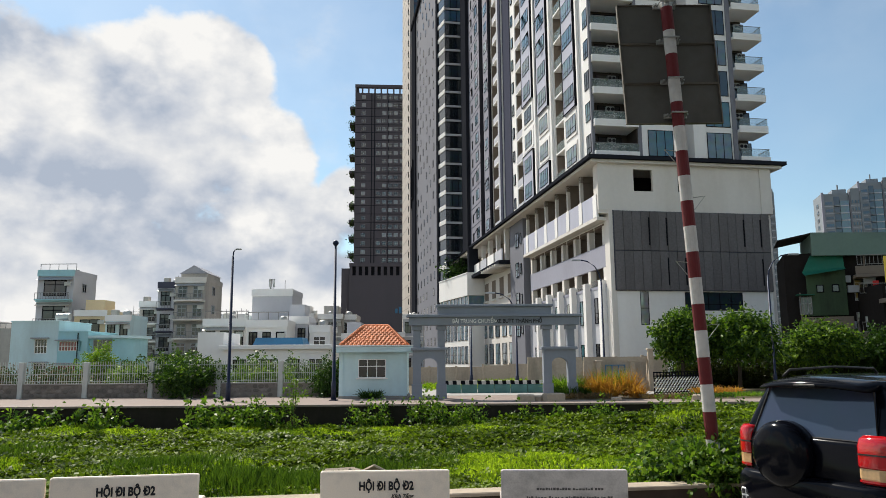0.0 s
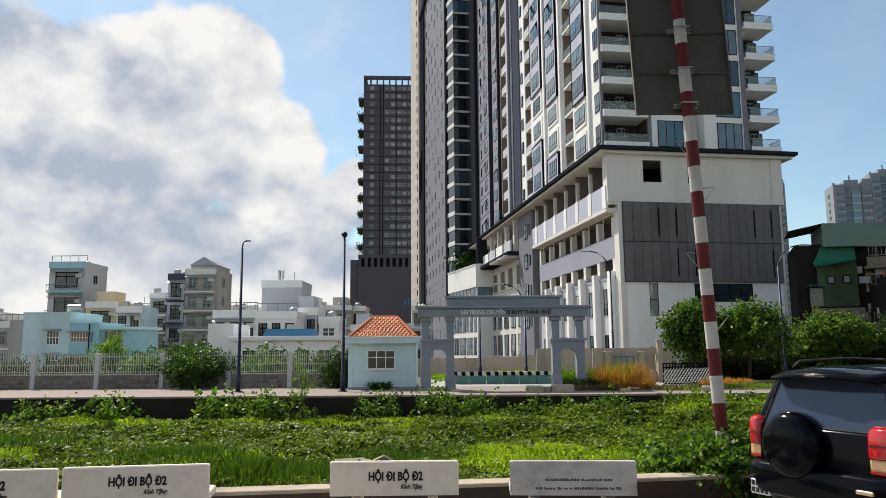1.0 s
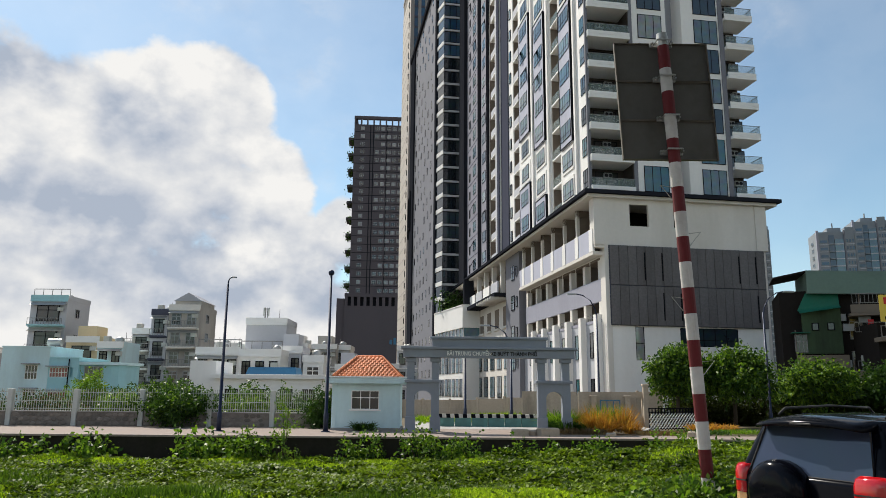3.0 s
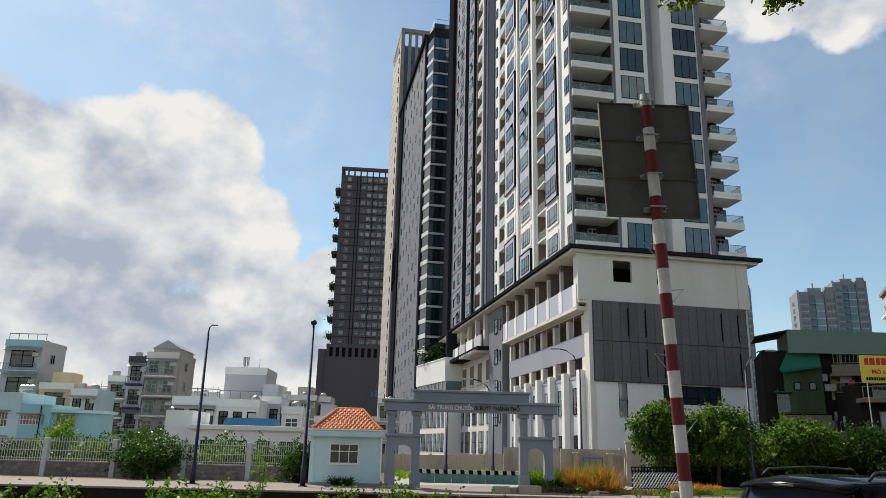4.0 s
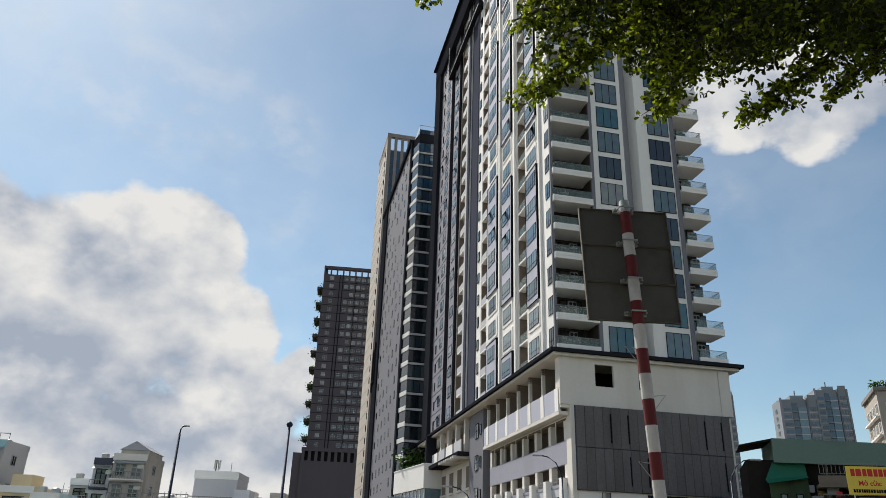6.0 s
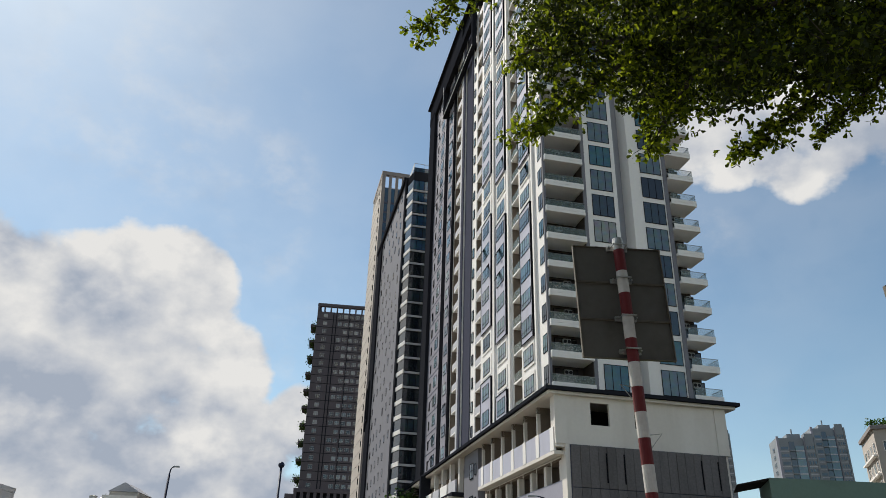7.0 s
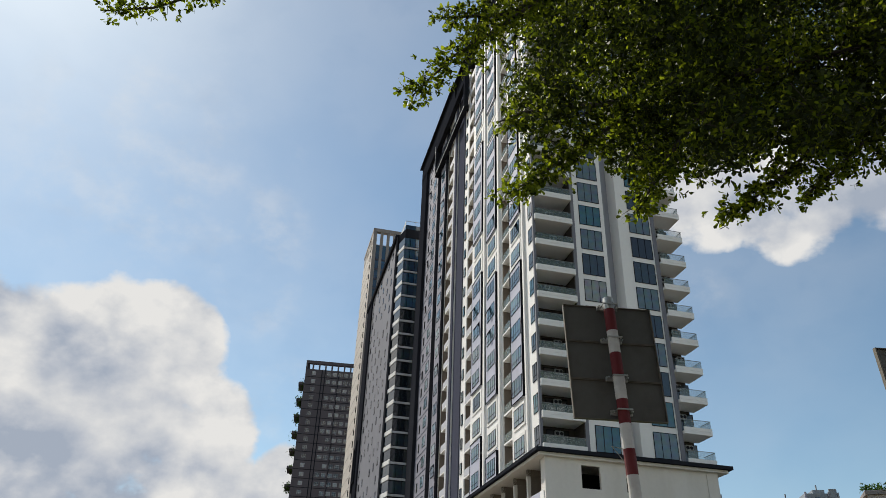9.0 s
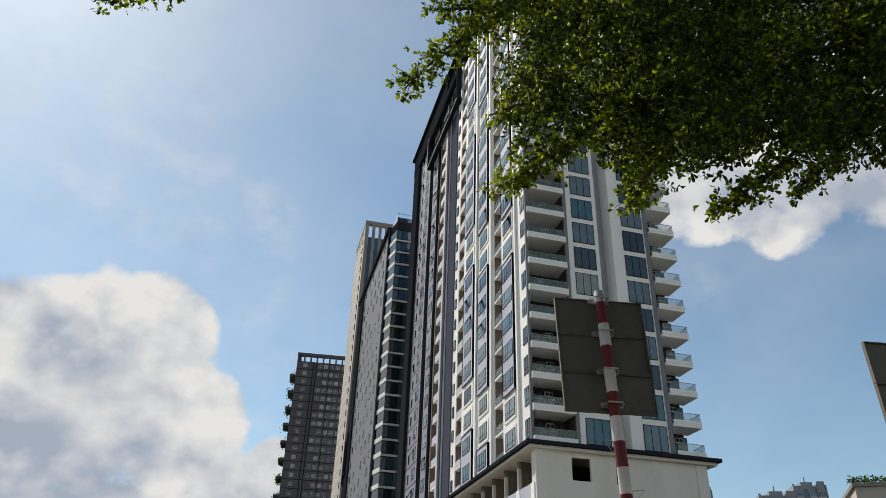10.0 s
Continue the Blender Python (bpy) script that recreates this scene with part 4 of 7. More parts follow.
def glass_tower():
    """The second tower: punched long wall, banded glass bow, charcoal edges; planted terrace in front."""
    t = thing("glass_tower", "grey high-rise tower with a banded blue glass corner", "building", (-0.9, 142.0, 0), 9.406)
    top = 90.0
    part("body", Shape().box(0, 20, 0.6, 41, -0.05, top - 2), "mid_grey", t)
    part("edge_strip", Shape().box(-0.25, -0.004, -1.2, 0.5, 8, top - 2).box(-0.25, -0.004, 33.5, 41.2, 8, top - 1).box(-0.5, -0.26, 32.4, 32.8, 8, top - 2), "charcoal_paint", t)
    part("roof_edge", Shape().box(-0.5, 20, 0.3, 41.4, top - 2, top - 0.8), "charcoal_paint", t)
    sm = window_meshes(1.0, 1.5, 0, None, glass="far_glass", frame="dark_frame", depth=0.06, bar=0.08)
    rnd = random.Random(9)
    for k in range(25):
        z = 4 + k * 3.35
        for j in range(6):
            if rnd.random() < 0.86:
                put_window(sm, t, (-0.004, 5.0 + j * 5.0 + (1.2 if k % 2 else 0), z + 0.8), -90)
    # banded glass front
    H = 2.905
    n = 25
    part("bow_core", Shape().prism([(0.0, 0.6), (0.1, -1.2), (0.86, -4.7), (9.5, -4.7), (9.5, 0.6)], 8, top - 2), "charcoal_paint", t)
    panel = Shape().prism([(0.8, -4.82), (9.5, -4.82), (9.5, -4.704), (0.9, -4.704)], 0.6, H).mesh("glass_band", "bow_glass")
    spandrel = Shape().box(0.8, 9.6, -4.96, -4.71, 0.1, 0.5).mesh("spandrel", "pale_grey_paint")
    fin = Shape().prism([(-0.06, -1.2), (0.7, -4.84), (0.8, -4.75), (0.05, -1.12)], 0.12, 0.95).mesh("white_fin", "white_paint")
    side = Shape().prism([(0.0, -1.2), (0.76, -4.8), (0.84, -4.72), (0.09, -1.12)], 0.97, H).mesh("side_glass", "bow_glass")
    mullion = Shape().wall([0.86] + [x for q in range(6) for x in (2.0 + q * 1.2, 2.08 + q * 1.2)] + [9.45], [0.61, 0.66, H - 0.06, H], {(i, 1) for i in range(0, 13, 2)}, -4.88, -4.822).mesh("mullion", "dark_frame")
    for k in range(n):
        z = 13.03 + k * H
        g = part("glass_band", panel if k < 19 else sky_panel(panel), "", t, at=(0, 0, z))
        part("mullion", mullion, "", g)
        part("spandrel", spandrel, "", t, at=(0, 0, z))
        part("white_fin", fin, "", t, at=(0, 0, z))
        part("side_glass", side, "", t, at=(0, 0, z))
    part("crown", Shape().box(0.8, 12, -4.6, 6, top - 2, top - 0.9), "blue_glass", t, "blue glass crown")
    part("crown_rail", Shape().box(0.8, 12, -4.55, -4.5, top + 0.1, top + 0.2).box(0.8, 0.86, -4.55, 6, top - 0.9, top + 0.2).box(3, 3.06, -4.55, -4.5, top - 0.9, top + 0.1).box(6, 6.06, -4.55, -4.5, top - 0.9, top + 0.1), "galvanised", t)
    part("frame_feature", Shape().box(-0.6, -0.26, 37.6, 38.0, 42, 52).box(-0.6, -0.26, 40.6, 41, 40, 50).box(-0.6, -0.26, 38.0, 40.6, 50, 50.5).box(-0.6, -0.26, 38.0, 40.6, 42, 42.5), "charcoal_paint", t)
    return t


def terrace_block():
    t = thing("terrace_building", "low white building with glazed storeys and a planted roof terrace", "building", TOWER_AT, TOWER_TURN)
    plan = lambda d: [(-1.5 - d, 56.0 - d), (1.25, 56.0 - d), (1.25, 72.0), (-3.8 - d, 72.0)]
    part("wall", Shape().prism(plan(0), -0.05, 9.6), "white_paint", t)
    part("glazing", Shape().prism(plan(-0.1), 9.6, 12.8), "sky_tint_glass", t)
    part("parapet", Shape().prism(plan(0.25), 12.8, 16.6), "white_paint", t)
    part("coping", Shape().prism(plan(0.33), 16.6, 16.75), "white_paint", t)
    tall = window_meshes(1.4, 3.0, 1, 0.5, glass="sky_tint_glass", depth=0.1)
    for k in range(9):
        f = k / 8
        x, y = -1.48 - 2.3 * f, 56.2 + 15.6 * f
        if k < 7:
            for z in (1.2, 5.2):
                put_window(tall, t, (x - 0.16, y + 1.1, z), -81.8)
        part("mullion", Shape().box(x - 0.06, x + 0.12, y, y + 0.15, 9.6, 12.8), "white_paint", t)


def beige_tower():
    t = thing("beige_tower", "slender beige high-rise tower with an open columned crown", "building", (-9.1, 200.2, 0), 9.406)
    top, W, D = 121.0, 17.6, 20.0
    part("body", Shape().box(0, W, 0.5, D, -0.05, top), "beige_tower_paint", t)
    strip = Shape().box(0, 1.15, 0.25, 0.496, 4, top - 0.4).mesh("glass_strip", "blue_glass")
    pier = Shape().box(0, 0.91, 0, 0.496, -0.05, 125.4).mesh("pier", "brown_grey_paint")
    sill = Shape().box(0, 1.15, 0.2, 0.248, 0, 0.7).mesh("spandrel", "slate_paint")
    part("corner_pier", Shape().box(-0.004, 1.1, -0.05, 0.496, -0.05, 125.4).box(-0.004, 1.1, 0.496, 1.2, top, 125.4), "brown_grey_paint", t)
    for k in range(8):
        x = 1.1 + k * 2.06
        g = part("glass_strip", strip, "", t, at=(x, 0, 0))
        part("pier", pier, "", t, at=(x + 1.15, 0, 0))
        for j in range(0, 12):
            part("spandrel", sill, "", g, at=(0, 0, top - 6.0 - j * 3.4))
    part("crown_beam", Shape().box(-0.1, W + 0.1, -0.1, 1.2, 125.4, 126.65).box(-0.1, 1.1, 1.2, D, 125.4, 126.65), "brown_grey_paint", t)
    for k in range(7):
        part("crown_column", Shape().box(0, 1.0, 1.9 + k * 2.7, 3.1 + k * 2.7, top, 125.4), "beige_tower_paint", t)
    ledge = Shape().box(-0.04, -0.004, 1.0, D, 0, 0.12).mesh("ledge", "brown_grey_paint")
    sm = window_meshes(1.0, 1.6, 0, None, glass="far_glass", depth=0.12, bar=0.1)
    for k in range(36):
        part("ledge", ledge, "", t, at=(0, 0, 3 + k * 3.3))
        put_window(sm, t, (-0.004, 3.2, 4 + k * 3.3), -90)


def dark_tower():
    t = thing("dark_tower", "dark brown-grey apartment tower with planted side balconies", "building", (-34.6, 280.0, 0), 4.0)
    W, base, storeys, H = 20.9, 38.6, 21, 3.3
    top = base + storeys * H
    part("body", Shape().box(0, W, 0, 26, 38.0, top), "dark_tower_paint", t)
    part("podium", Shape().box(-1.6, W + 5.8, -1.0, 30, -0.05, 34.2), "dark_tower_paint", t)
    part("podium_cornice", Shape().box(-1.6, W + 5.8, -1.0, 30, 37.7, 39.0), "dark_tower_paint", t)
    # charcoal block stands in for the dark voids between the piers
    part("podium_attic", Shape().box(-0.8, W + 5.0, 0.6, 29, 34.2, 37.7), "charcoal_paint", t)
    for k in range(12):
        part("podium_pier", Shape().box(-1.5 + k * 2.4, -0.4 + k * 2.4, -0.95, 0.6, 34.2, 37.7), "dark_tower_paint", t)
    part("corner_strip", Shape().box(-4.6, -1.62, -0.2, 20, -0.05, 37), "dark_tower_paint", t)
    two = window_meshes(1.6, 1.5, 1, 0.4, frame="lamp_grey", glass="dark_tower_glass", depth=0.1, bar=0.09)
    for k in range(storeys):
        z = base + k * H
        for x in (3.4, 9.3, 11.6, 14.0, 16.2, 18.6):
            if x != 9.3 or k % 3:
                put_window(two, t, (x, -0.004, z + 0.9))
        part("floor_line", Shape().box(0.05, W - 0.05, -0.08, -0.004, z, z + 0.2), "charcoal_paint", t)
    for x in (6.4, 7.6, 13.0):
        part("groove", Shape().box(x, x + 0.35, -0.1, -0.004, base + 0.3, top), "charcoal_paint", t)
    # open crown
    for k in range(9):
        part("crown_pier", Shape().box(k * 2.5, k * 2.5 + 0.6, 0, 1.2, top, top + 2.4), "dark_tower_paint", t)
    part("crown_beam", Shape().box(-0.1, W + 0.1, -0.1, 1.4, top + 2.4, top + 3.6), "dark_tower_paint", t)
    part("crown_beam", Shape().box(-0.1, 1.2, 1.4, 26, top, top + 3.6), "dark_tower_paint", t)
    # side balconies with plants
    rnd = np.random.default_rng(4)
    for k in range(1, storeys - 1, 2):
        z = base + k * H + 0.2
        part("planter_balcony", Shape().box(-2.2, -0.004, 1.0, 9.0, z, z + 1.0), "dark_tower_paint", t)
        n = int(rnd.integers(120, 380))
        c = np.stack([-0.3 - np.abs(rnd.normal(0, 0.9, n)), rnd.uniform(0.4, 9.0, n), z + 0.4 + rnd.normal(0, 0.7, n)], 1)
        tagged(part("planting", leaf_mesh("planting", ["dark_leaf"], c, scatter_dirs(n), scatter_dirs(n), rnd.uniform(0.4, 0.9, n), rnd.uniform(0.25, 0.5, n)), "", t), kind="stuff")
    for k in range(4):
        part("sign_letter", Shape().box(16.0 + k * 1.5, 17.0 + k * 1.5, -1.2, -1.02, 19.6, 21.4 + (k % 2) * 0.7), "blue_roof", t, "faint blue sign letter")


def far_tower(x, y, w, d, h, turn, group, mat="hazy_tower", flip=False):
    """Distant block: upright bays of wall, balconies and glass side by side, of unequal height."""
    t = thing("far_tower", "hazy pale high-rise block with blue glazed bays", "building", (x, y, 0), turn, group)
    part("wall", Shape().box(0, w, 0.6, d, -0.05, h), mat, t)
    bays = [(0.0, 0.06, "side_grey", h + 0.6, -0.3), (0.065, 0.3, mat, h - 0.2, 0.0), (0.31, 0.45, "blue_glass", h - 1.6, 0.35), (0.46, 0.68, "sky_tint_glass", h - 3.5, 0.1), (0.69, 0.72, "mid_grey", h + 0.4, -0.2), (0.725, 0.95, mat, h + 1.8, 0.0), (0.955, 1.0, "hazy_tower", h + 0.2, -0.2)]
    small = window_meshes(w * 0.05, 1.6, 0, None, glass="blue_glass", frame="steel_rail", depth=0.12, bar=0.1)
    line = Shape().box(w * 0.465, w * 0.675, -0.06, 0.098, 0, 0.5).box(w * 0.065, w * 0.3, -0.05, -0.004, 0, 0.3).box(w * 0.725, w * 0.95, -0.05, -0.004, 0, 0.3).mesh("floor_line", "pale_grey_paint")
    slab = Shape().box(w * 0.31, w * 0.45, -0.4, 0.348, 0, 0.55).mesh("balcony", "hazy_tower")
    strip = Shape().box(w * 0.09, w * 0.27, -0.05, -0.004, 0, 1.2).mesh("window_band", "blue_glass")
    side = window_meshes(d * 0.2, 1.8, 1, None, glass="far_glass", frame="lamp_grey", depth=0.2, bar=0.12)
    for a, b, m, top, y0 in bays:
        part("bay", Shape().box(w * a, w * b, y0, 0.596, -0.05, top), m, t)
    part("roof_block", Shape().box(w * 0.35, w * 0.7, d * 0.3, d * 0.8, h, h + 2.5).box(w * 0.5, w * 0.53, d * 0.4, d * 0.45, h + 2.5, h + 5), mat, t)
    for k in range(int(h / 3.3) - 1):
        z = 3.3 * k + 2
        part("floor_line", line, "", t, at=(0, 0, z))
        part("balcony", slab, "", t, at=(0, 0, z))
        part("window_band", strip, "", t, at=(0, 0, z + 0.9))
        for q in (0.765, 0.84, 0.91):
            put_window(small, t, (w * q, -0.004, z + 0.9))
        put_window(side, t, (-0.01, d * 0.5, z + 0.8), -90)


glass_tower()
terrace_block()
beige_tower()
dark_tower()
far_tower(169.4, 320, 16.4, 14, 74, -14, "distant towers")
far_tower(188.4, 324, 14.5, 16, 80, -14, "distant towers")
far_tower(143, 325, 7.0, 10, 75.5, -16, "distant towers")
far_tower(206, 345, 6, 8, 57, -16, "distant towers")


def hotel():
    t = thing("hotel_block", "cream balconied block with a plant-topped roof edge", "building", (94.3, 140, 0), -24)
    part("wall", Shape().box(0, 22, 0, 16, -0.05, 36), "beige_tower_paint", t)
    part("cornice", Shape().slab(-0.5, 22.5, -0.5, 16, 36, 36.8, 0.1), "brown_grey_paint", t)
    win = window_meshes(1.5, 1.9, 1, None, glass="tower_glass", frame="white_paint", depth=0.15, bar=0.1)
    for k in range(9):
        for j in range(6):
            put_window(win, t, (2.0 + j * 3.4, -0.004, 3 + k * 3.6))
        for j in range(4):
            put_window(win, t, (-0.004, 2.0 + j * 3.6, 3 + k * 3.6), -90)
        part("balcony", Shape().box(-0.7, -0.004, 0.6, 15, 2.2 + k * 3.6, 2.5 + k * 3.6), "white_paint", t)
    n = 900
    c = np.stack([RNG.uniform(-0.8, 22, n), RNG.uniform(-0.8, 2, n), 37 + np.abs(RNG.normal(0, 0.5, n))], 1)
    part("roof_planting", leaf_mesh("roof_planting", ["dark_leaf"], c, scatter_dirs(n), scatter_dirs(n), RNG.uniform(0.4, 0.8, n), RNG.uniform(0.25, 0.45, n)), "", t)


hotel()

# ---------------------------------------------------------------- near bank
def bench(x0, y0, x1, y1, lines):
    w = math.hypot(x1 - x0, y1 - y0)
    turn = math.degrees(math.atan2(y1 - y0, x1 - x0))
    b = thing("bench", "pale cast-stone bench with lettering on its back" if lines == 1 else "weathered grey cast-stone bench with two faded lines of lettering", "bench", (x0, y0, 0.1), turn, "benches along the canal")
    z1 = 0.72
    stone = "bench_stone" if lines == 1 else "weathered_stone"
    part("backrest", Shape().slab(0, w, 0, 0.07, z1 - 0.345, z1, 0.012), stone, b)
    part("seat", Shape().slab(0.0, w, 0.09, 0.5, 0.36, 0.43, 0.012), stone, b)
    for x in (w * 0.2, w * 0.8):
        part("leg", Shape().slab(x - 0.05, x + 0.05, 0.012, 0.46, 0, 0.35, 0.012).box(x - 0.05, x + 0.05, 0.071, 0.088, 0.36, 0.6), stone, b)
    if lines == 1:
        words("HỘI ĐI BỘ Đ2", 0.118, "lettering", b, (w * 0.51, -0.003, z1 - 0.19), 0, 0.0045, squeeze=0.78)
        words("Kính Tặng", 0.062, "lettering", b, (w * 0.63, -0.003, z1 - 0.275), 0, 0.0012, 0.35, squeeze=0.85)
    else:
        for n, (a, c, z) in enumerate(((0.28, 0.8, z1 - 0.2), (0.2, 0.86, z1 - 0.285))):
            x = w * a
            rnd = random.Random(n)
            while x < w * c:
                dx = rnd.uniform(0.012, 0.03)
                part("faded_word", Shape().box(x, x + dx, -0.004, -0.001, z, z + rnd.uniform(0.014, 0.026)), "faded_lettering", b)
                x += dx + (0.022 if rnd.random() < 0.25 else 0.007)
    return b


bench(-5.45, 7.2, -3.93, 7.42, 1)
bench(-3.9, 7.46, -2.5, 7.68, 1)
bench(-1.28, 7.77, 0.05, 7.82, 1)
bench(0.58, 7.79, 1.87, 7.73, 2)

solid("road_edge_line", Shape().box(-60, 60, 6.3, 6.42, 0.0, 0.004), "white_band", "worn white edge line on the asphalt", kind="structure")


def striped_pole(name, label, at, lean, height, board, bands_from):
    """Leaning tubular post in red and white bands that carries a board seen from behind."""
    p = thing(name, label, "sign", at)
    n = 0
    z = bands_from
    step = 0.374
    r = 0.088
    point = lambda zz: (lean * zz / height, 0, zz)
    part("pole_core", Shape().tube([point(0), point(height - 0.02)], r - 0.006, 14), "galvanised", p)
    z = bands_from
    while z < height - 0.25:
        z1 = min(z + step, height - 0.1)
        part("band", Shape().tube([point(z), point(z1)], r, 16), "red_band" if n % 2 == 0 else "white_band", p, smooth=False)
        z, n = z1, n + 1
    part("cap", Shape().tube([point(height - 0.1), point(height)], [r, r * 0.9], 16), "galvanised", p)
    x0, x1, z0, z1 = board
    hh = (z1 - z0) / 3
    lean_at = lambda zz: 0.9 * lean * (zz - (z0 + z1) / 2) / height

    def raked(shape):
        """The boards lean with their post."""
        shape.v = [(x + lean_at(z), y, z) for x, y, z in shape.v]
        return shape

    for k in range(3):
        a, b = z0 + k * hh, z0 + (k + 1) * hh
        panel = part("sign_panel", raked(Shape().slab(x0, x1, 0.18, 0.2, a + 0.008, b - 0.008, 0.006)), "sign_back", p, "dull grey-brown metal back of a sign panel")
        part("panel_rim", raked(Shape().wall([x0 - 0.008, x0 + 0.008, x1 - 0.008, x1 + 0.008], [a + 0.004, a + 0.014, b - 0.014, b - 0.004], {(1, 1)}, 0.14, 0.204)), "sign_rim", panel, "folded metal edge of the panel")
    for k, zz in enumerate((z0 + 0.1, z0 + hh, z0 + 2 * hh, z1 - 0.06)):
        cx = lean * zz / height
        part("clamp", Shape().box(cx - 0.17, cx + 0.17, 0.085, 0.124, zz - 0.035, zz + 0.035).tube([(cx - 0.11, 0.1, zz), (cx - 0.11, -0.1, zz), (cx + 0.11, -0.1, zz), (cx + 0.11, 0.1, zz)], 0.014, 6), "galvanised", p)
        for sx in (-1, 1):
            part("clamp_bolt", Shape().tube([(cx + sx * 0.15, 0.0, zz), (cx + sx * 0.15, 0.09, zz)], 0.014, 6), "galvanised", p)
    rnd = random.Random(2)
    for k, zz in enumerate((2.1, 3.2, 4.05, 4.95, 5.9, 6.6)):
        if zz > height - 0.3:
            continue
        cx = lean * zz / height
        s = -1 if k % 2 else 1
        part("wire_hook", Shape().tube([(cx + s * 0.08, 0, zz), (cx + s * 0.26, -0.03, zz + 0.02), (cx + s * 0.1, -0.02, zz - 0.18)], 0.008, 5), "galvanised", p)
    return p


striped_pole("road_sign", "leaning red and white banded post with a sign board", (3.827, 10.4, -1.65), -0.426, 9.05, (-1.087, 0.348, 7.07, 8.97), 0.24)
striped_pole("road_sign", "banded post with a dark sign board seen from behind", (7.95, 9.1, 0.1), -0.25, 6.4, (-1.0, 0.5, 4.3, 6.2), 0.3)


def car():
    c = thing("car", "black sport utility car with a covered spare wheel on its tailgate", "car", (3.5, 7.38, 0.1), -64.0)
    # local: x to the car's right, y ahead, rear bumper at y = 0

    def loft(rings, close=True):
        s = Shape()
        k = len(rings[0])
        v = [p for r in rings for p in r]
        f = [(a * k + i, a * k + (i + 1) % k, (a + 1) * k + (i + 1) % k, (a + 1) * k + i) for a in range(len(rings) - 1) for i in range(k)]
        f += [tuple(range(k - 1, -1, -1)), tuple((len(rings) - 1) * k + i for i in range(k))]
        return s.add(v, f)

    def ring(y, w, z0, z1, r, lean=0.0):
        pts = []
        for cx, cz, a0 in ((w - r, z0 + r, -90), (w - r, z1 - r, 0), (-w + r, z1 - r, 90), (-w + r, z0 + r, 180)):
            for q in range(5):
                a = radians(a0 + q * 22.5)
                x, z = cx + r * math.cos(a), cz + r * math.sin(a)
                pts.append((x, y + lean * (z - z0), z))
        return pts

    part("body", loft([ring(0.10, 0.72, 0.5, 1.02, 0.12), ring(0.13, 0.82, 0.42, 1.06, 0.14), ring(0.24, 0.885, 0.36, 1.09, 0.16), ring(0.8, 0.905, 0.34, 1.09, 0.16), ring(2.6, 0.905, 0.34, 1.06, 0.15),
                       ring(3.3, 0.88, 0.36, 1.0, 0.15), ring(3.75, 0.82, 0.4, 0.92, 0.15), ring(3.9, 0.7, 0.46, 0.82, 0.13)]), "car_paint", c, smooth=True)
    part("cabin", loft([ring(0.18, 0.80, 1.0, 1.12, 0.05, 0.0), ring(0.2, 0.80, 1.0, 1.2, 0.08, 0.1), ring(0.3, 0.775, 1.0, 1.45, 0.14, 0.12), ring(0.42, 0.735, 1.0, 1.6, 0.16), ring(0.9, 0.735, 1.0, 1.655, 0.17), ring(1.8, 0.735, 1.0, 1.66, 0.17),
                        ring(2.35, 0.73, 1.0, 1.58, 0.16), ring(2.9, 0.74, 1.0, 1.2, 0.09), ring(3.05, 0.74, 1.0, 1.06, 0.03)]), "car_paint", c, smooth=True)
    # tailgate glass follows the slope of the tailgate
    gl = Shape()
    a = [(-0.68, 0.155, 1.07), (0.68, 0.155, 1.07), (0.57, 0.33, 1.53), (-0.57, 0.33, 1.53)]
    gl.add(a + [(x, y + 0.03, z) for x, y, z in a], [(0, 1, 2, 3), (7, 6, 5, 4), (0, 4, 5, 1), (1, 5, 6, 2), (2, 6, 7, 3), (3, 7, 4, 0)])
    glass = part("rear_window", gl, "car_glass", c, "dark tinted rear window")
    part("window_seal", Shape().tube([(-0.69, 0.15, 1.06), (0.69, 0.15, 1.06), (0.58, 0.325, 1.54), (-0.58, 0.325, 1.54), (-0.69, 0.15, 1.06)], 0.012, 6), "rubber", glass)
    rings = []
    for x in np.linspace(-0.6, 0.6, 11):
        q = (x / 0.6) ** 2
        rings.append([(x, y + 0.07 * q, z - 0.045 * q) for y, z in ((0.6, 1.665), (0.35, 1.65), (0.17, 1.615), (0.11, 1.58), (0.12, 1.555), (0.3, 1.57), (0.6, 1.6))])
    sp = loft(rings)
    spoiler = part("spoiler", sp, "car_paint", c, smooth=True)
    part("brake_light", Shape().slab(-0.12, 0.12, 0.102, 0.12, 1.562, 1.58, 0.004), "car_plastic", spoiler, "slim dark brake light")
    # spare wheel under a hard cover
    prof = [(0.02, -0.03), (0.17, -0.025), (0.25, -0.01), (0.3, 0.02), (0.325, 0.06), (0.335, 0.12), (0.33, 0.22), (0.3, 0.24)]
    s = Shape().lathe(prof, 28)
    s.v = [(x - 0.25, -0.075 + z, y + 0.88) for x, y, z in s.v]
    spare = part("spare_wheel_cover", s, "car_paint", c, "glossy black spare wheel cover", smooth=True)
    for sx in (-1, 1):
        plan = [(0.52, 0.09), (0.55, 0.07), (0.72, 0.075), (0.8, 0.1), (0.87, 0.16), (0.9, 0.22), (0.92, 0.42), (0.86, 0.45), (0.52, 0.3)] if sx > 0 else [(0.7, 0.085), (0.8, 0.09), (0.87, 0.13), (0.91, 0.2), (0.935, 0.42), (0.86, 0.45), (0.68, 0.2)]
        if sx < 0:
            plan = [(-x, y) for x, y in plan][::-1]
        mx, my = sx * 0.74, 0.3
        lens = lambda levels: loft([[(mx + (x - mx) * f, my + (y - my) * f, z) for x, y in plan] for z, f in levels])
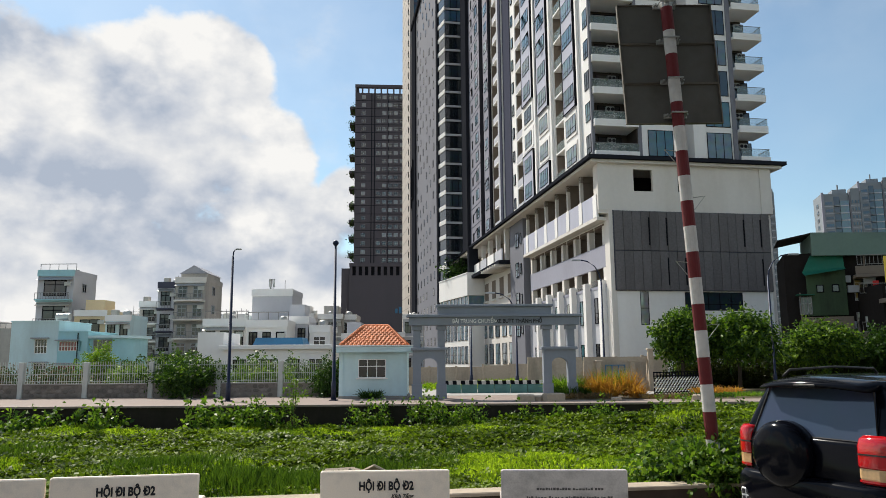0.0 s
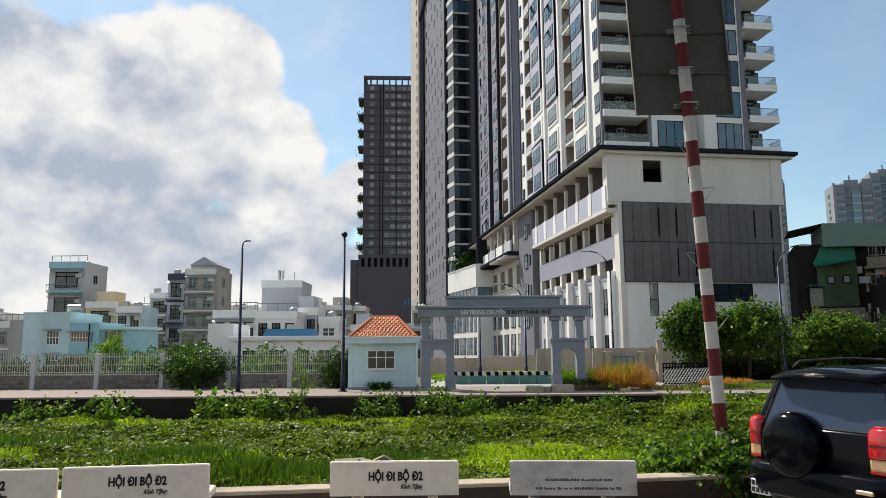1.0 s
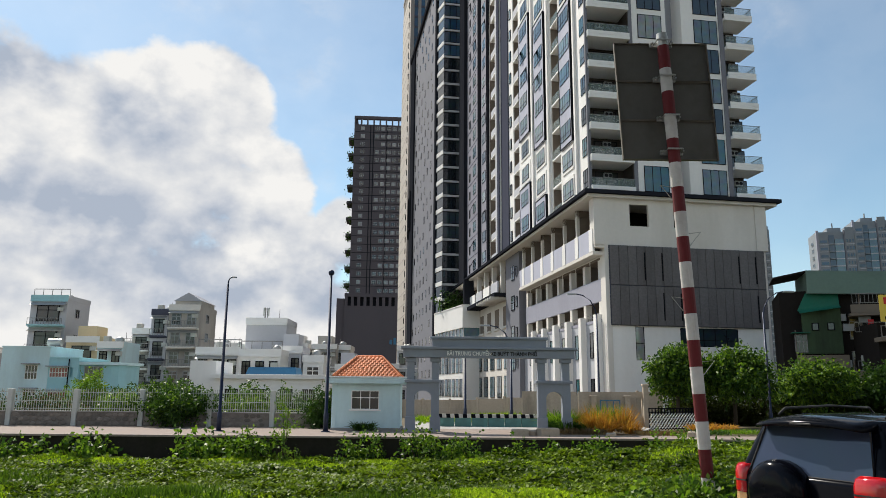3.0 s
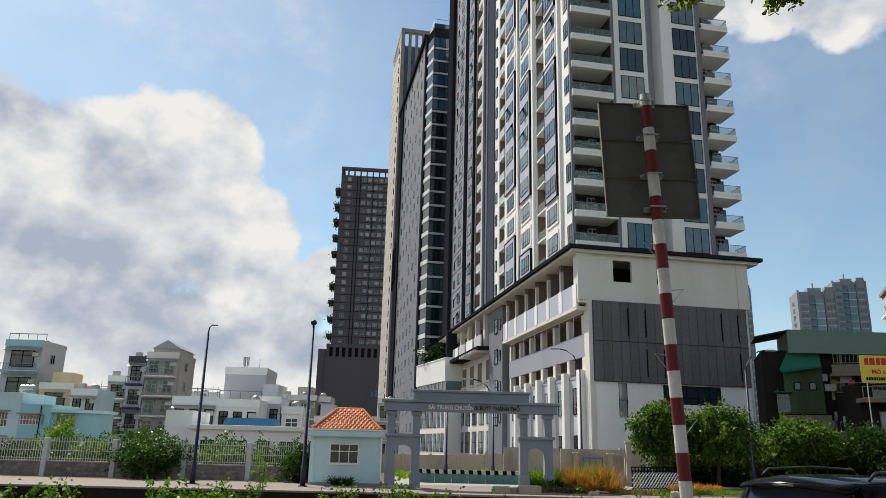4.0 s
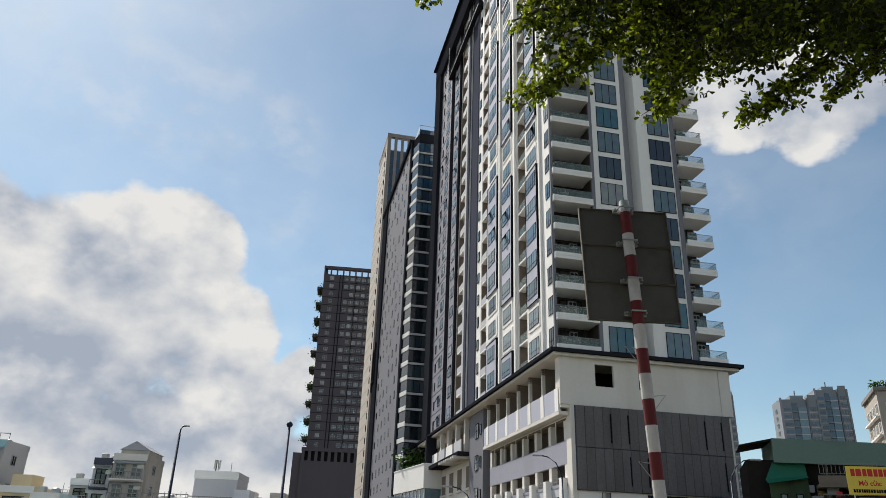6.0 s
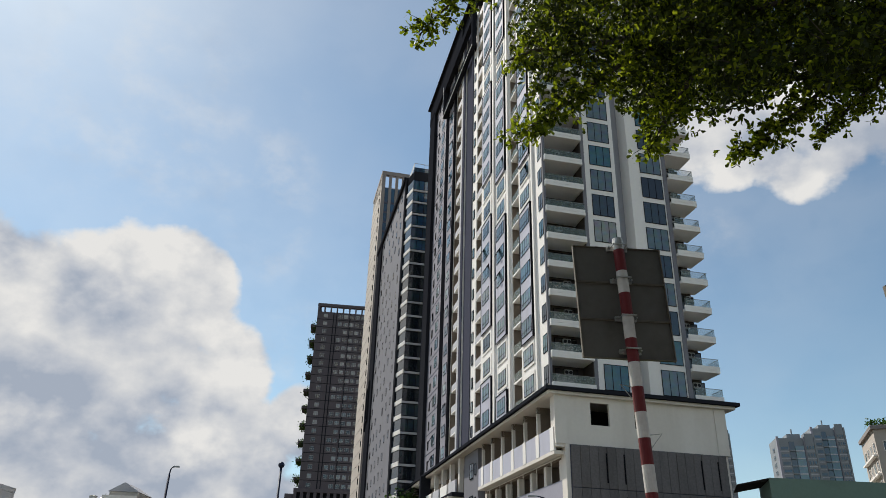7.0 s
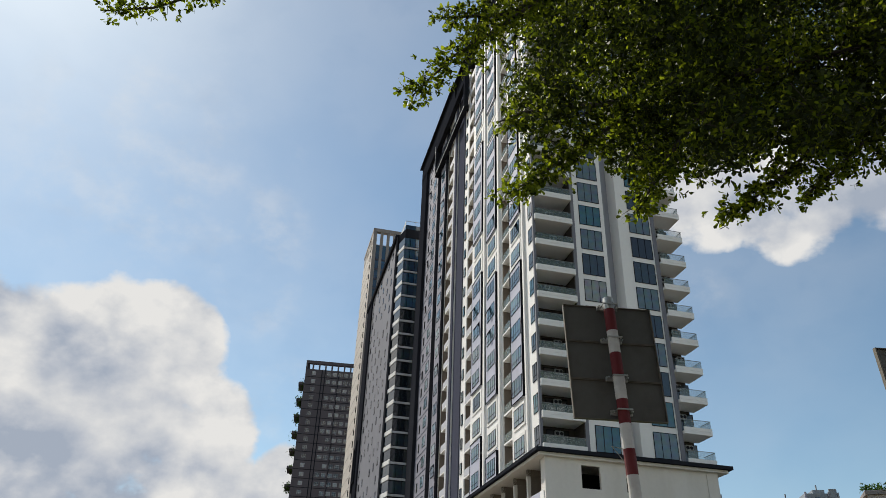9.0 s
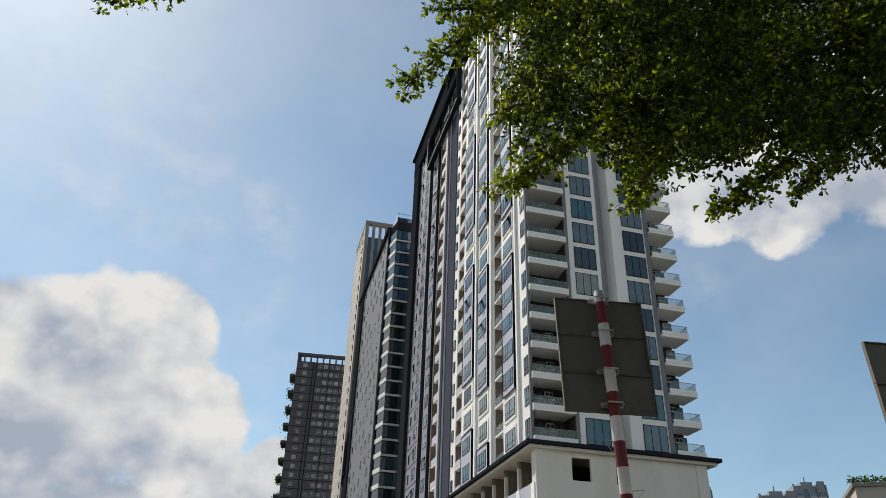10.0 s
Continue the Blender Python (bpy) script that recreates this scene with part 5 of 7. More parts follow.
        light = part("tail_light", lens(((0.84, 0.985), (0.86, 1.0), (1.04, 0.99), (1.1, 0.93), (1.13, 0.8))), "tail_red", c, "red tail light lens", smooth=True)
        part("indicator", lens(((0.735, 0.95), (0.75, 0.97), (0.838, 0.97))), "tail_amber", light, "amber and clear lens")
        part("light_rim", lens(((0.7, 0.93), (0.715, 0.985), (0.734, 0.985))), "tail_red", light)
        part("light_rib", lens(((0.955, 1.003), (0.97, 1.004))), "car_plastic", light)
        if sx > 0:
            part("reflector", Shape().slab(0.44, 0.62, -0.03, 0.05, 0.53, 0.57, 0.012), "tail_amber", c)
        part("roof_rail", Shape().tube([(sx * 0.6, 0.55, 1.64), (sx * 0.6, 0.66, 1.71), (sx * 0.6, 1.4, 1.735), (sx * 0.6, 2.1, 1.71), (sx * 0.6, 2.2, 1.63)], 0.014, 8), "car_plastic", c, smooth=True)
        for y in (0.75, 3.05):
            w = Shape().lathe([(0.2, -0.1), (0.33, -0.1), (0.355, -0.07), (0.355, 0.07), (0.33, 0.1), (0.2, 0.1)], 24)
            w.v = [(sx * 0.8 + z, y + x, 0.355 + yy) for x, yy, z in w.v]
            tyre = part("wheel", w, "rubber", c, smooth=True)
            rim = Shape().lathe([(0.02, 0.0), (0.06, 0.02), (0.2, 0.03), (0.21, 0.06), (0.22, -0.05)], 20)
            rim.v = [(sx * (0.84 + z), y + x, 0.355 + yy) for x, yy, z in rim.v]
            part("rim", rim, "galvanised", tyre, smooth=True)
        part("mirror", Shape().slab(sx * 0.98 - 0.1, sx * 0.98 + 0.1, 2.5, 2.62, 1.04, 1.2, 0.03), "car_paint", c)
        sg = Shape()
        q = [(sx * 0.805, 0.55, 1.1), (sx * 0.8, 2.75, 1.1), (sx * 0.735, 2.25, 1.52), (sx * 0.735, 0.6, 1.53)]
        sg.add(q + [(x - sx * 0.03, y, z) for x, y, z in q], [(0, 1, 2, 3), (7, 6, 5, 4), (0, 4, 5, 1), (1, 5, 6, 2), (2, 6, 7, 3), (3, 7, 4, 0)])
        part("side_window", sg, "car_glass", c)
    part("bumper", loft([ring(-0.02, 0.62, 0.4, 0.64, 0.08), ring(0.02, 0.8, 0.36, 0.68, 0.1), ring(0.16, 0.9, 0.34, 0.7, 0.12), ring(0.4, 0.91, 0.34, 0.7, 0.12)]), "car_paint", c, smooth=True)
    plate = part("number_plate", Shape().slab(-0.78, -0.54, 0.0, 0.03, 0.34, 0.49, 0.006), "plate_white", c)
    for z in (0.355, 0.425):
        for k in range(4):
            part("plate_mark", Shape().box(-0.765 + k * 0.055, -0.725 + k * 0.055, -0.004, -0.001, z, z + 0.05), "lettering", plate)


car()

# ---------------------------------------------------------------- far bank
def guard_house():
    h = thing("guard_house", "small pale cyan guard house with an orange tiled hip roof", "building", (-5.45, 38.9, -0.02), 0)
    w, d, e = 3.45, 3.2, 2.38
    ws = Shape().wall([0, 0.95, 2.4, w], [0, 1.05, 2.02, e], {(1, 1)}, 0, 0.15)
    part("front_wall", ws, "pale_cyan_paint", h)
    part("side_wall", Shape().box(0, 0.15, 0.15, d, 0, e), "pale_cyan_paint", h)
    part("side_wall", Shape().box(w - 0.15, w, 0.15, d, 0, e), "pale_cyan_paint", h)
    part("back_wall", Shape().box(0.15, w - 0.15, d - 0.15, d, 0, e), "pale_cyan_paint", h)
    for x in (-0.06, w - 0.16):
        part("corner_pier", Shape().box(x, x + 0.22, -0.06, -0.002, 0, e), "pale_cyan_paint", h)
    part("plinth", Shape().box(-0.08, w + 0.08, -0.1, d, 0, 0.12), "concrete", h)
    put_window(window_meshes(1.45, 0.97, 2, 0.62, frame="white_paint", glass="house_glass", depth=0.06, bar=0.04), h, (1.675, 0.05, 1.05))
    part("sill", Shape().slab(0.85, 2.5, -0.08, 0.0, 0.98, 1.05, 0.01), "white_paint", h)
    part("eave_slab", Shape().slab(-0.38, w + 0.38, -0.4, d + 0.35, e, e + 0.3, 0.03), "pale_cyan_paint", h)
    part("eave_band", Shape().slab(-0.42, w + 0.42, -0.44, d + 0.39, e + 0.3, e + 0.36, 0.01), "white_paint", h)
    # hip roof: courses of tiles on four slopes
    z0, z1 = e + 0.36, e + 1.42
    lo = [(0.0, -0.15), (w, -0.15), (w, d + 0.1), (0.0, d + 0.1)]
    hi = [(1.05, d * 0.42), (w - 1.05, d * 0.42), (w - 1.05, d * 0.58), (1.05, d * 0.58)]
    core = Shape().add([(x, y, z0) for x, y in lo] + [(x, y, z1) for x, y in hi], [(0, 1, 5, 4), (1, 2, 6, 5), (2, 3, 7, 6), (3, 0, 4, 7), (4, 5, 6, 7), (3, 2, 1, 0)])
    roof = part("roof", core, "roof_tile", h)
    tiles = {}
    for side in range(4):
        a, b = Vector((*lo[side], z0)), Vector((*lo[(side + 1) % 4], z0))
        c, e2 = Vector((*hi[side], z1)), Vector((*hi[(side + 1) % 4], z1))
        rows = 9
        for r in range(rows):
            if side == 2 and r % 2:
                continue
            f0, f1 = r / rows, (r + 1.25) / rows
            p0, p1 = a.lerp(c, f0), b.lerp(e2, f0)
            q0 = a.lerp(c, min(f1, 1.0))
            n = max(2, round((p1 - p0).length / 0.22))
            nrm = (p1 - p0).cross(c - a).normalized()
            for k in range(n):
                s0, s1 = p0.lerp(p1, (k + 0.06) / n), p0.lerp(p1, (k + 0.94) / n)
                up = (a.lerp(c, min(f1, 1)) - a.lerp(c, f0))
                mid = (c + e2) / 2 - (a + b) / 2
                up = mid.normalized() * up.length * 0.95
                m = (s0 + s1) / 2
                v = [s0 + nrm * 0.03, m + nrm * 0.075, s1 + nrm * 0.03, s0 + up + nrm * 0.01, m + up + nrm * 0.05, s1 + up + nrm * 0.01]
                v = [tuple(x) for x in v] + [tuple(Vector(x) - nrm * 0.02) for x in v]
                t = Shape().add(v, [(0, 1, 4, 3), (1, 2, 5, 4), (6, 7, 1, 0), (7, 8, 2, 1), (3, 4, 10, 9), (4, 5, 11, 10)])
                part("roof_tile", t, "roof_tile", roof)
    for k in range(4):
        part("hip_ridge", Shape().tube([(*lo[k], z0 + 0.06), (*hi[k], z1 + 0.04)], 0.07, 8), "roof_tile", roof)
    part("ridge", Shape().tube([(1.05, d * 0.5, z1 + 0.02), (w - 1.05, d * 0.5, z1 + 0.02)], 0.1, 8), "roof_tile", roof)


def gate():
    g = thing("gateway", "grey painted concrete gateway with attic beam and metal lettering", "gate", (-1.6, 38.0, -0.02), 1.2)
    for x0 in (0.0, 6.75):
        # side passage with an arched head between two piers
        pts = [(0.42, 0), (1.26, 0)]
        arch = [(0.84 + 0.42 * math.cos(a), 1.72 + 0.32 * math.sin(a)) for a in np.linspace(0, math.pi, 13)]
        outer = [(0, 0), (0.42, 0)] + [(0.42, 1.72)] + arch[::-1][1:-1] + [(1.26, 1.72), (1.26, 0), (1.68, 0), (1.68, 2.45), (0, 2.45)]
        s = Shape()
        n = len(outer)
        v = [(x0 + x, y, z) for y in (0.0, 0.5) for x, z in outer]
        s.add(v, [tuple(range(n)), tuple(range(2 * n - 1, n - 1, -1))] + [(i, i + n, (i + 1) % n + n, (i + 1) % n) for i in range(n)])
        part("side_arch", s, "gate_paint", g)
        part("cornice", Shape().slab(x0 - 0.1, x0 + 1.78, -0.1, 0.6, 2.45, 2.6, 0.03), "gate_paint", g)
        for q in (0.0, 1.26):
            part("pier_base", Shape().slab(x0 + q - 0.06, x0 + q + 0.48, -0.06, -0.002, 0, 0.75, 0.02), "gate_paint", g)
            part("column", Shape().slab(x0 + q + 0.02, x0 + q + 0.4, 0.06, 0.44, 2.6, 3.5, 0.02), "gate_paint", g)
            part("capital", Shape().slab(x0 + q - 0.06, x0 + q + 0.48, -0.02, 0.52, 3.5, 3.72, 0.03), "gate_paint", g)
    part("beam", Shape().slab(-0.2, 8.65, -0.15, 0.65, 3.72, 4.15, 0.02), "gate_paint", g)
    part("beam_cornice", Shape().slab(-0.32, 8.77, -0.27, 0.77, 4.15, 4.28, 0.02), "gate_paint", g)
    part("attic", Shape().slab(1.3, 7.2, -0.1, 0.6, 4.28, 4.68, 0.02), "gate_paint", g)
    part("attic_cornice", Shape().slab(1.2, 7.3, -0.2, 0.7, 4.68, 4.8, 0.02), "gate_paint", g)
    # one metal row: its bright left and shaded right are put into colour
    words("BÃI TRUNG CHUYỂN", 0.29, "silver_letters", g, (2.05, -0.16, 3.83), 0, 0.006, align="LEFT", depth=0.02, squeeze=0.83)
    words("XE BUÝT THÀNH PHỐ", 0.29, "lettering", g, (4.3, -0.16, 3.83), 0, 0.006, align="LEFT", depth=0.02, squeeze=0.83)


guard_house()
gate()


def fence_run():
    f = thing("fence", "white steel bar fence between posts on a rubble stone base", "fence", (0, 41.3, -0.02))
    posts = [-34.5, -30.85, -27.2, -23.55, -19.95, -16.3, -12.55, -9.1, -6.0]
    post = Shape().slab(-0.14, 0.14, -0.14, 0.14, 0, 1.98, 0.03).mesh("post", "fence_white")
    bar = Shape().box(-0.012, 0.012, -0.012, 0.012, 0, 1.2).mesh("bar", "fence_white")
    for k, x in enumerate(posts):
        part("post", post, "", f, at=(x, 0, 0))
        if k + 1 == len(posts):
            break
        x1 = posts[k + 1]
        base = part("stone_base", Shape().box(x + 0.17, x1 - 0.17, -0.08, 0.12, 0, 0.74), "rubble_stone", f)
        rnd = random.Random(k)
        if k >= 2:
            for r in range(3):
                xx = x + 0.2
                while xx < x1 - 0.5:
                    w = rnd.uniform(0.26, 0.44)
                    z = 0.01 + r * 0.235
                    c = [(xx + w * (0.5 + 0.5 * math.cos(a) * rnd.uniform(0.82, 1)), z + 0.12 + 0.125 * math.sin(a) * rnd.uniform(0.8, 1)) for a in np.linspace(0, 2 * math.pi, 7)[:-1]]
                    s = Shape().add([(px, -0.085, pz) for px, pz in c] + [(xx + w / 2 + (px - xx - w / 2) * 0.8, -0.115, z + 0.12 + (pz - z - 0.12) * 0.82) for px, pz in c],
                                    [tuple(range(6, 12))] + [(i, (i + 1) % 6, 6 + (i + 1) % 6, 6 + i) for i in range(6)])
                    part("stone", s, "rubble_stone", base)
                    xx += w - 0.01
        part("stone_coping", Shape().slab(x + 0.17, x1 - 0.17, -0.14, 0.17, 0.74, 0.8, 0.015), "concrete", f)
        for z in (0.9, 1.3, 1.78):
            part("rail", Shape().box(x + 0.17, x1 - 0.17, -0.016, 0.016, z, z + 0.035), "fence_white", f)
        n = 24
        for q in range(n):
            part("bar", bar, "", f, at=(x + 0.17 + (q + 0.5) * (x1 - x - 0.34) / n, -0.03, 0.8))


fence_run()


def street_lamp(x, y, height, style, turn=0.0):
    label = {"ball": "tall dark blue lamp post with a ball finial", "hook": "tall dark blue lamp post with a short curved head", "arm": "dark lamp post with a long curved arm"}[style]
    p = thing("street_lamp", label, "street lamp", (x, y, -0.02), turn, "street lamps on the far bank")
    part("post", Shape().tube([(0, 0, 0), (0, 0, 0.9), (0, 0, 0.92), (0, 0, height)], [0.13, 0.12, 0.09, 0.055], 10), "post_blue", p, smooth=True)
    part("base_plate", Shape().slab(-0.2, 0.2, -0.2, 0.2, 0, 0.05, 0.02), "post_blue", p)
    if style == "ball":
        part("finial", Shape().lathe([(0.02, -0.16), (0.12, -0.1), (0.16, 0), (0.12, 0.1), (0.02, 0.16)], 12, (0, 0, height + 0.12)), "post_blue", p, smooth=True)
    elif style == "hook":
        part("arm", Shape().tube([(0, 0, height), (0.03, 0, height + 0.25), (0.1, 0, height + 0.36), (0.22, 0, height + 0.4)], 0.035, 8), "post_blue", p)
        part("lantern", Shape().slab(0.14, 0.42, -0.08, 0.08, height + 0.36, height + 0.43, 0.02), "lamp_grey", p)
    else:
        part("arm", Shape().tube([(0, 0, height - 0.3), (-0.1, 0, height + 0.3), (-0.4, 0, height + 0.85), (-0.9, 0, height + 1.2), (-1.4, 0, height + 1.3)], 0.04, 8), "post_blue", p)
        part("lantern", Shape().slab(-2.0, -1.35, -0.13, 0.13, height + 1.24, height + 1.34, 0.03), "lamp_grey", p)


street_lamp(-10.75, 37.0, 7.25, "hook")
street_lamp(-5.5, 37.0, 7.8, "ball")
street_lamp(10.85, 50.0, 7.4, "arm")
street_lamp(4.75, 48.0, 5.0, "arm")
street_lamp(20.1, 45.0, 7.0, "arm", 180)
street_lamp(1.85, 50.0, 4.3, "hook")

# yard wall behind the gate, in panels with posts
yard = thing("yard_wall", "weathered concrete panel wall round the bus yard", "wall", (0, 60, 0), 3.2)
for k in range(13):
    x = -10 + k * 2.2
    h = 1.35 + max(0, k - 5) * 0.11
    part("panel", Shape().box(x + 0.1, x + 2.1, 0, 0.12, -0.05, h), "old_concrete", yard)
    part("post", Shape().slab(x - 0.1, x + 0.1, -0.06, 0.18, -0.05, h + 0.1, 0.02), "old_concrete", yard)
side = thing("yard_wall", "broken grey concrete wall with weathered posts", "wall", (8.75, 46.0, 0), 0)
part("panel", Shape().wall([0.0, 2.75, 3.95, 4.0], [-0.05, 0.6, 1.7, 2.05], {(1, 1)}, 0.3, 0.45), "old_concrete", side)
part("panel", Shape().box(-3.5, -0.1, 0.3, 0.45, -0.05, 2.05), "old_concrete", side)
for x in (0.9, 3.0, 4.15):
    part("post", Shape().slab(x - 0.16, x + 0.16, 0.0, 0.29, -0.05, 1.75 if x < 4 else 2.45, 0.02), "old_concrete", side)
    part("post_cap", Shape().slab(x - 0.22, x + 0.22, -0.05, 0.34, 1.75 if x < 4 else 2.45, 1.85 if x < 4 else 2.55, 0.03), "old_concrete", side)
part("blue_gate_leaf", Shape().wall([1.3, 1.36, 1.7, 1.76, 2.1, 2.16, 2.5, 2.56], [0.0, 0.06, 0.8, 0.86, 1.5, 1.56], {(i, j) for i in (1, 3, 5) for j in (1, 3)}, 0.1, 0.14), "blue_roof", side, "faded blue steel grille")

# striped traffic barriers
for k in range(7):
    b = thing("barrier", "low green concrete barrier with a black and white striped top", "barrier", (0.05 + k * 0.98, 44.0, -0.02), 0, "barriers across the bus yard")
    part("body", Shape().slab(0, 0.95, 0, 0.3, 0, 0.5, 0.03), "barrier_green", b)
    for q in range(4):
        part("stripe", Shape().add([(q * 0.24, -0.005, 0.5), (q * 0.24 + 0.24, -0.005, 0.5), (q * 0.24 + 0.21, -0.005, 0.72), (q * 0.24 - 0.03, -0.005, 0.72), (q * 0.24, 0.3, 0.5), (q * 0.24 + 0.24, 0.3, 0.5), (q * 0.24 + 0.21, 0.3, 0.72), (q * 0.24 - 0.03, 0.3, 0.72)],
                                   [(0, 1, 2, 3), (7, 6, 5, 4), (0, 4, 5, 1), (1, 5, 6, 2), (2, 6, 7, 3), (3, 7, 4, 0)]), "white_band" if q % 2 else "dark_frame", b)


def folding_gate():
    g = thing("folding_gate", "folding steel lattice gate in black and silver", "gate", (11.6, 40.9, -0.02), 30)
    step = 0.24
    for k in range(17):
        x = k * step
        part("upright", Shape().box(x - 0.025, x + 0.025, 0, 0.04, 0.0, 1.2), "dark_frame", g)
    for k in range(16):
        x = k * step
        for z in (0.2, 0.45, 0.7):
            part("brace", Shape().tube([(x - 0.06, -0.03, z - 0.1), (x + step + 0.06, -0.03, z + 0.2)], 0.028, 5), "fence_white", g)
            part("brace", Shape().tube([(x, 0.06, z + 0.16), (x + step, 0.06, z - 0.1)], 0.02, 5), "steel_rail", g)
    for z in (0.06, 0.95, 1.15):
        part("rail", Shape().box(0, 16 * step, 0.042, 0.08, z, z + 0.06), "dark_frame", g)


folding_gate()

for k, (x, y, s) in enumerate(((3.9, 35.4, 1.0), (5.2, 35.3, 1.2), (8.1, 35.0, 0.6), (4.6, 35.6, 0.8), (12.0, 35.4, 0.8))):
    b = thing("concrete_block", "grey broken concrete block on the bank walk", "block", (x, y, -0.02), k * 17, "loose blocks on the bank")
    part("body", Shape().slab(-0.4 * s, 0.4 * s, -0.25 * s, 0.25 * s, 0, 0.3 * s, 0.05), "old_concrete", b)

# ---------------------------------------------------------------- houses behind the far bank
def town_house(x0, x1, y, depth, z, storeys, wall, label, bays=2, balcony=True, attic="", side_windows=False, trim="white_paint", turn=0.0, plain=False):
    h = thing("town_house", label, "house", (x0, y, -0.06), turn, "houses behind the far bank")
    w = x1 - x0
    part("wall", Shape().box(0, w, 0, depth, 0, z), wall, h)
    H = z / storeys
    bw = w / bays
    rnd = random.Random(int(x0 * 10))
    door = window_meshes(bw * 0.62, H * 0.62, 1, 0.7, frame=rnd.choice(("white_paint", "dark_frame", "lamp_grey")), glass="house_glass", depth=0.12, bar=0.09)
    sidew = window_meshes(1.1, 1.2, 1, None, frame="lamp_grey", glass="house_glass", depth=0.1, bar=0.08)
    for s in range(storeys):
        zz = s * H
        part("floor_band", Shape().slab(-0.06, w + 0.06, -0.16, -0.003, zz + H * 0.93, zz + H, 0.02), trim, h)
        for b in range(0 if plain and s else bays):
            put_window(door, h, (bw * (b + 0.5), -0.004, zz + H * 0.16))
        if balcony and s:
            bal = part("balcony", Shape().slab(0.1, w - 0.1, -0.85, -0.003, zz - 0.1, zz + 0.08, 0.02), trim, h)
            xs = [0.12, 0.16]
            q = 0.16
            while q < w - 0.6:
                q += 0.35
                xs += [q, q + 0.04]
            xs += [w - 0.16, w - 0.12]
            part("railing", Shape().wall(xs, [zz + 0.08, zz + 0.12, zz + 0.85, zz + 0.92], {(i, 1) for i in range(1, len(xs) - 1, 2)}, -0.8, -0.76), "steel_rail", bal)
        if side_windows:
            put_window(sidew, h, (w + 0.004, depth * 0.45, zz + H * 0.35), 90)
    part("parapet", Shape().wall([-0.08, 0.12, w - 0.12, w + 0.08], [z, z + 0.5, z + 0.62], set(), -0.1, 0.08), trim, h)
    part("parapet", Shape().box(w - 0.1, w + 0.06, 0.08, depth, z, z + 0.6), wall, h)
    part("parapet", Shape().box(-0.06, 0.1, 0.08, depth, z, z + 0.6), wall, h)
    if attic == "gable":
        part("attic", Shape().box(0.25, w - 0.2, 1.2, depth - 0.4, z, z + 1.2), wall, h)
        r = Shape().add([(0.1, 1.0, z + 1.2), (w - 0.05, 1.0, z + 1.2), (w / 2, 1.0, z + 2.3), (0.1, depth, z + 1.2), (w - 0.05, depth, z + 1.2), (w / 2, depth, z + 2.3)], [(0, 1, 2), (5, 4, 3), (0, 2, 5, 3), (1, 4, 5, 2), (0, 3, 4, 1)])
        part("gable_roof", r, "grey_paint", h)
    elif attic == "frame":
        s = Shape()
        for k in range(5):
            s.tube([(w * k / 4, 0.5, z + 0.6), (w * k / 4, 0.5, z + 1.5)], 0.04, 5)
        part("roof_frame", s.tube([(0, 0.5, z + 1.45), (w, 0.5, z + 1.45)], 0.05, 5), "steel_rail", h)
    elif attic == "tank":
        part("water_tank", Shape().lathe([(0.3, 0), (0.55, 0.1), (0.55, 1.1), (0.3, 1.3), (0.1, 1.35)], 14, (w * 0.5, depth * 0.5, z)), "galvanised", h, smooth=True)
    if storeys > 2 or w > 3.5:
        for q in range(rnd.choice((1, 2, 3))):
            ax, ay = rnd.uniform(0.4, w - 0.4), rnd.uniform(0.6, depth - 0.6)
            kind_ = rnd.random()
            if kind_ < 0.45:
                part("roof_tank", Shape().lathe([(0.2, 0), (0.42, 0.08), (0.42, 0.9), (0.2, 1.05), (0.08, 1.1)], 12, (ax, ay, z)), "galvanised", h, smooth=True)
            elif kind_ < 0.75:
                part("roof_antenna", Shape().tube([(ax, ay, z), (ax, ay, z + 1.9)], 0.03, 5), "steel_rail", h)
            else:
                part("roof_shed", Shape().slab(ax - 0.35, ax + 0.35, ay - 0.4, ay + 0.4, z, z + 1.3, 0.03), "galvanised", h)
        for s in range(1, 1 if plain else storeys):
            part("air_conditioner", Shape().slab(w * 0.78, w * 0.78 + 0.75, -0.4, -0.17, s * H + H * 0.55, s * H + H * 0.55 + 0.5, 0.03), "fence_white", h)
            if rnd.random() < 0.6:
                part("awning", Shape().add([(0.1, -0.004, s * H + H * 0.9), (w - 0.1, -0.004, s * H + H * 0.9), (w - 0.1, -0.7, s * H + H * 0.78), (0.1, -0.7, s * H + H * 0.78), (0.1, -0.004, s * H + H * 0.88), (w - 0.1, -0.004, s * H + H * 0.88), (w - 0.1, -0.68, s * H + H * 0.76), (0.1, -0.68, s * H + H * 0.76)], [(0, 3, 2, 1), (4, 5, 6, 7), (3, 7, 6, 2), (0, 4, 7, 3), (1, 2, 6, 5)]), rnd.choice(("lamp_grey", "grey_wall", "galvanised")), h)
    if attic == "stair":
        part("stair_room", Shape().box(w * 0.15, w * 0.75, depth * 0.3, depth * 0.9, z, z + 2.0), wall, h)
    return h


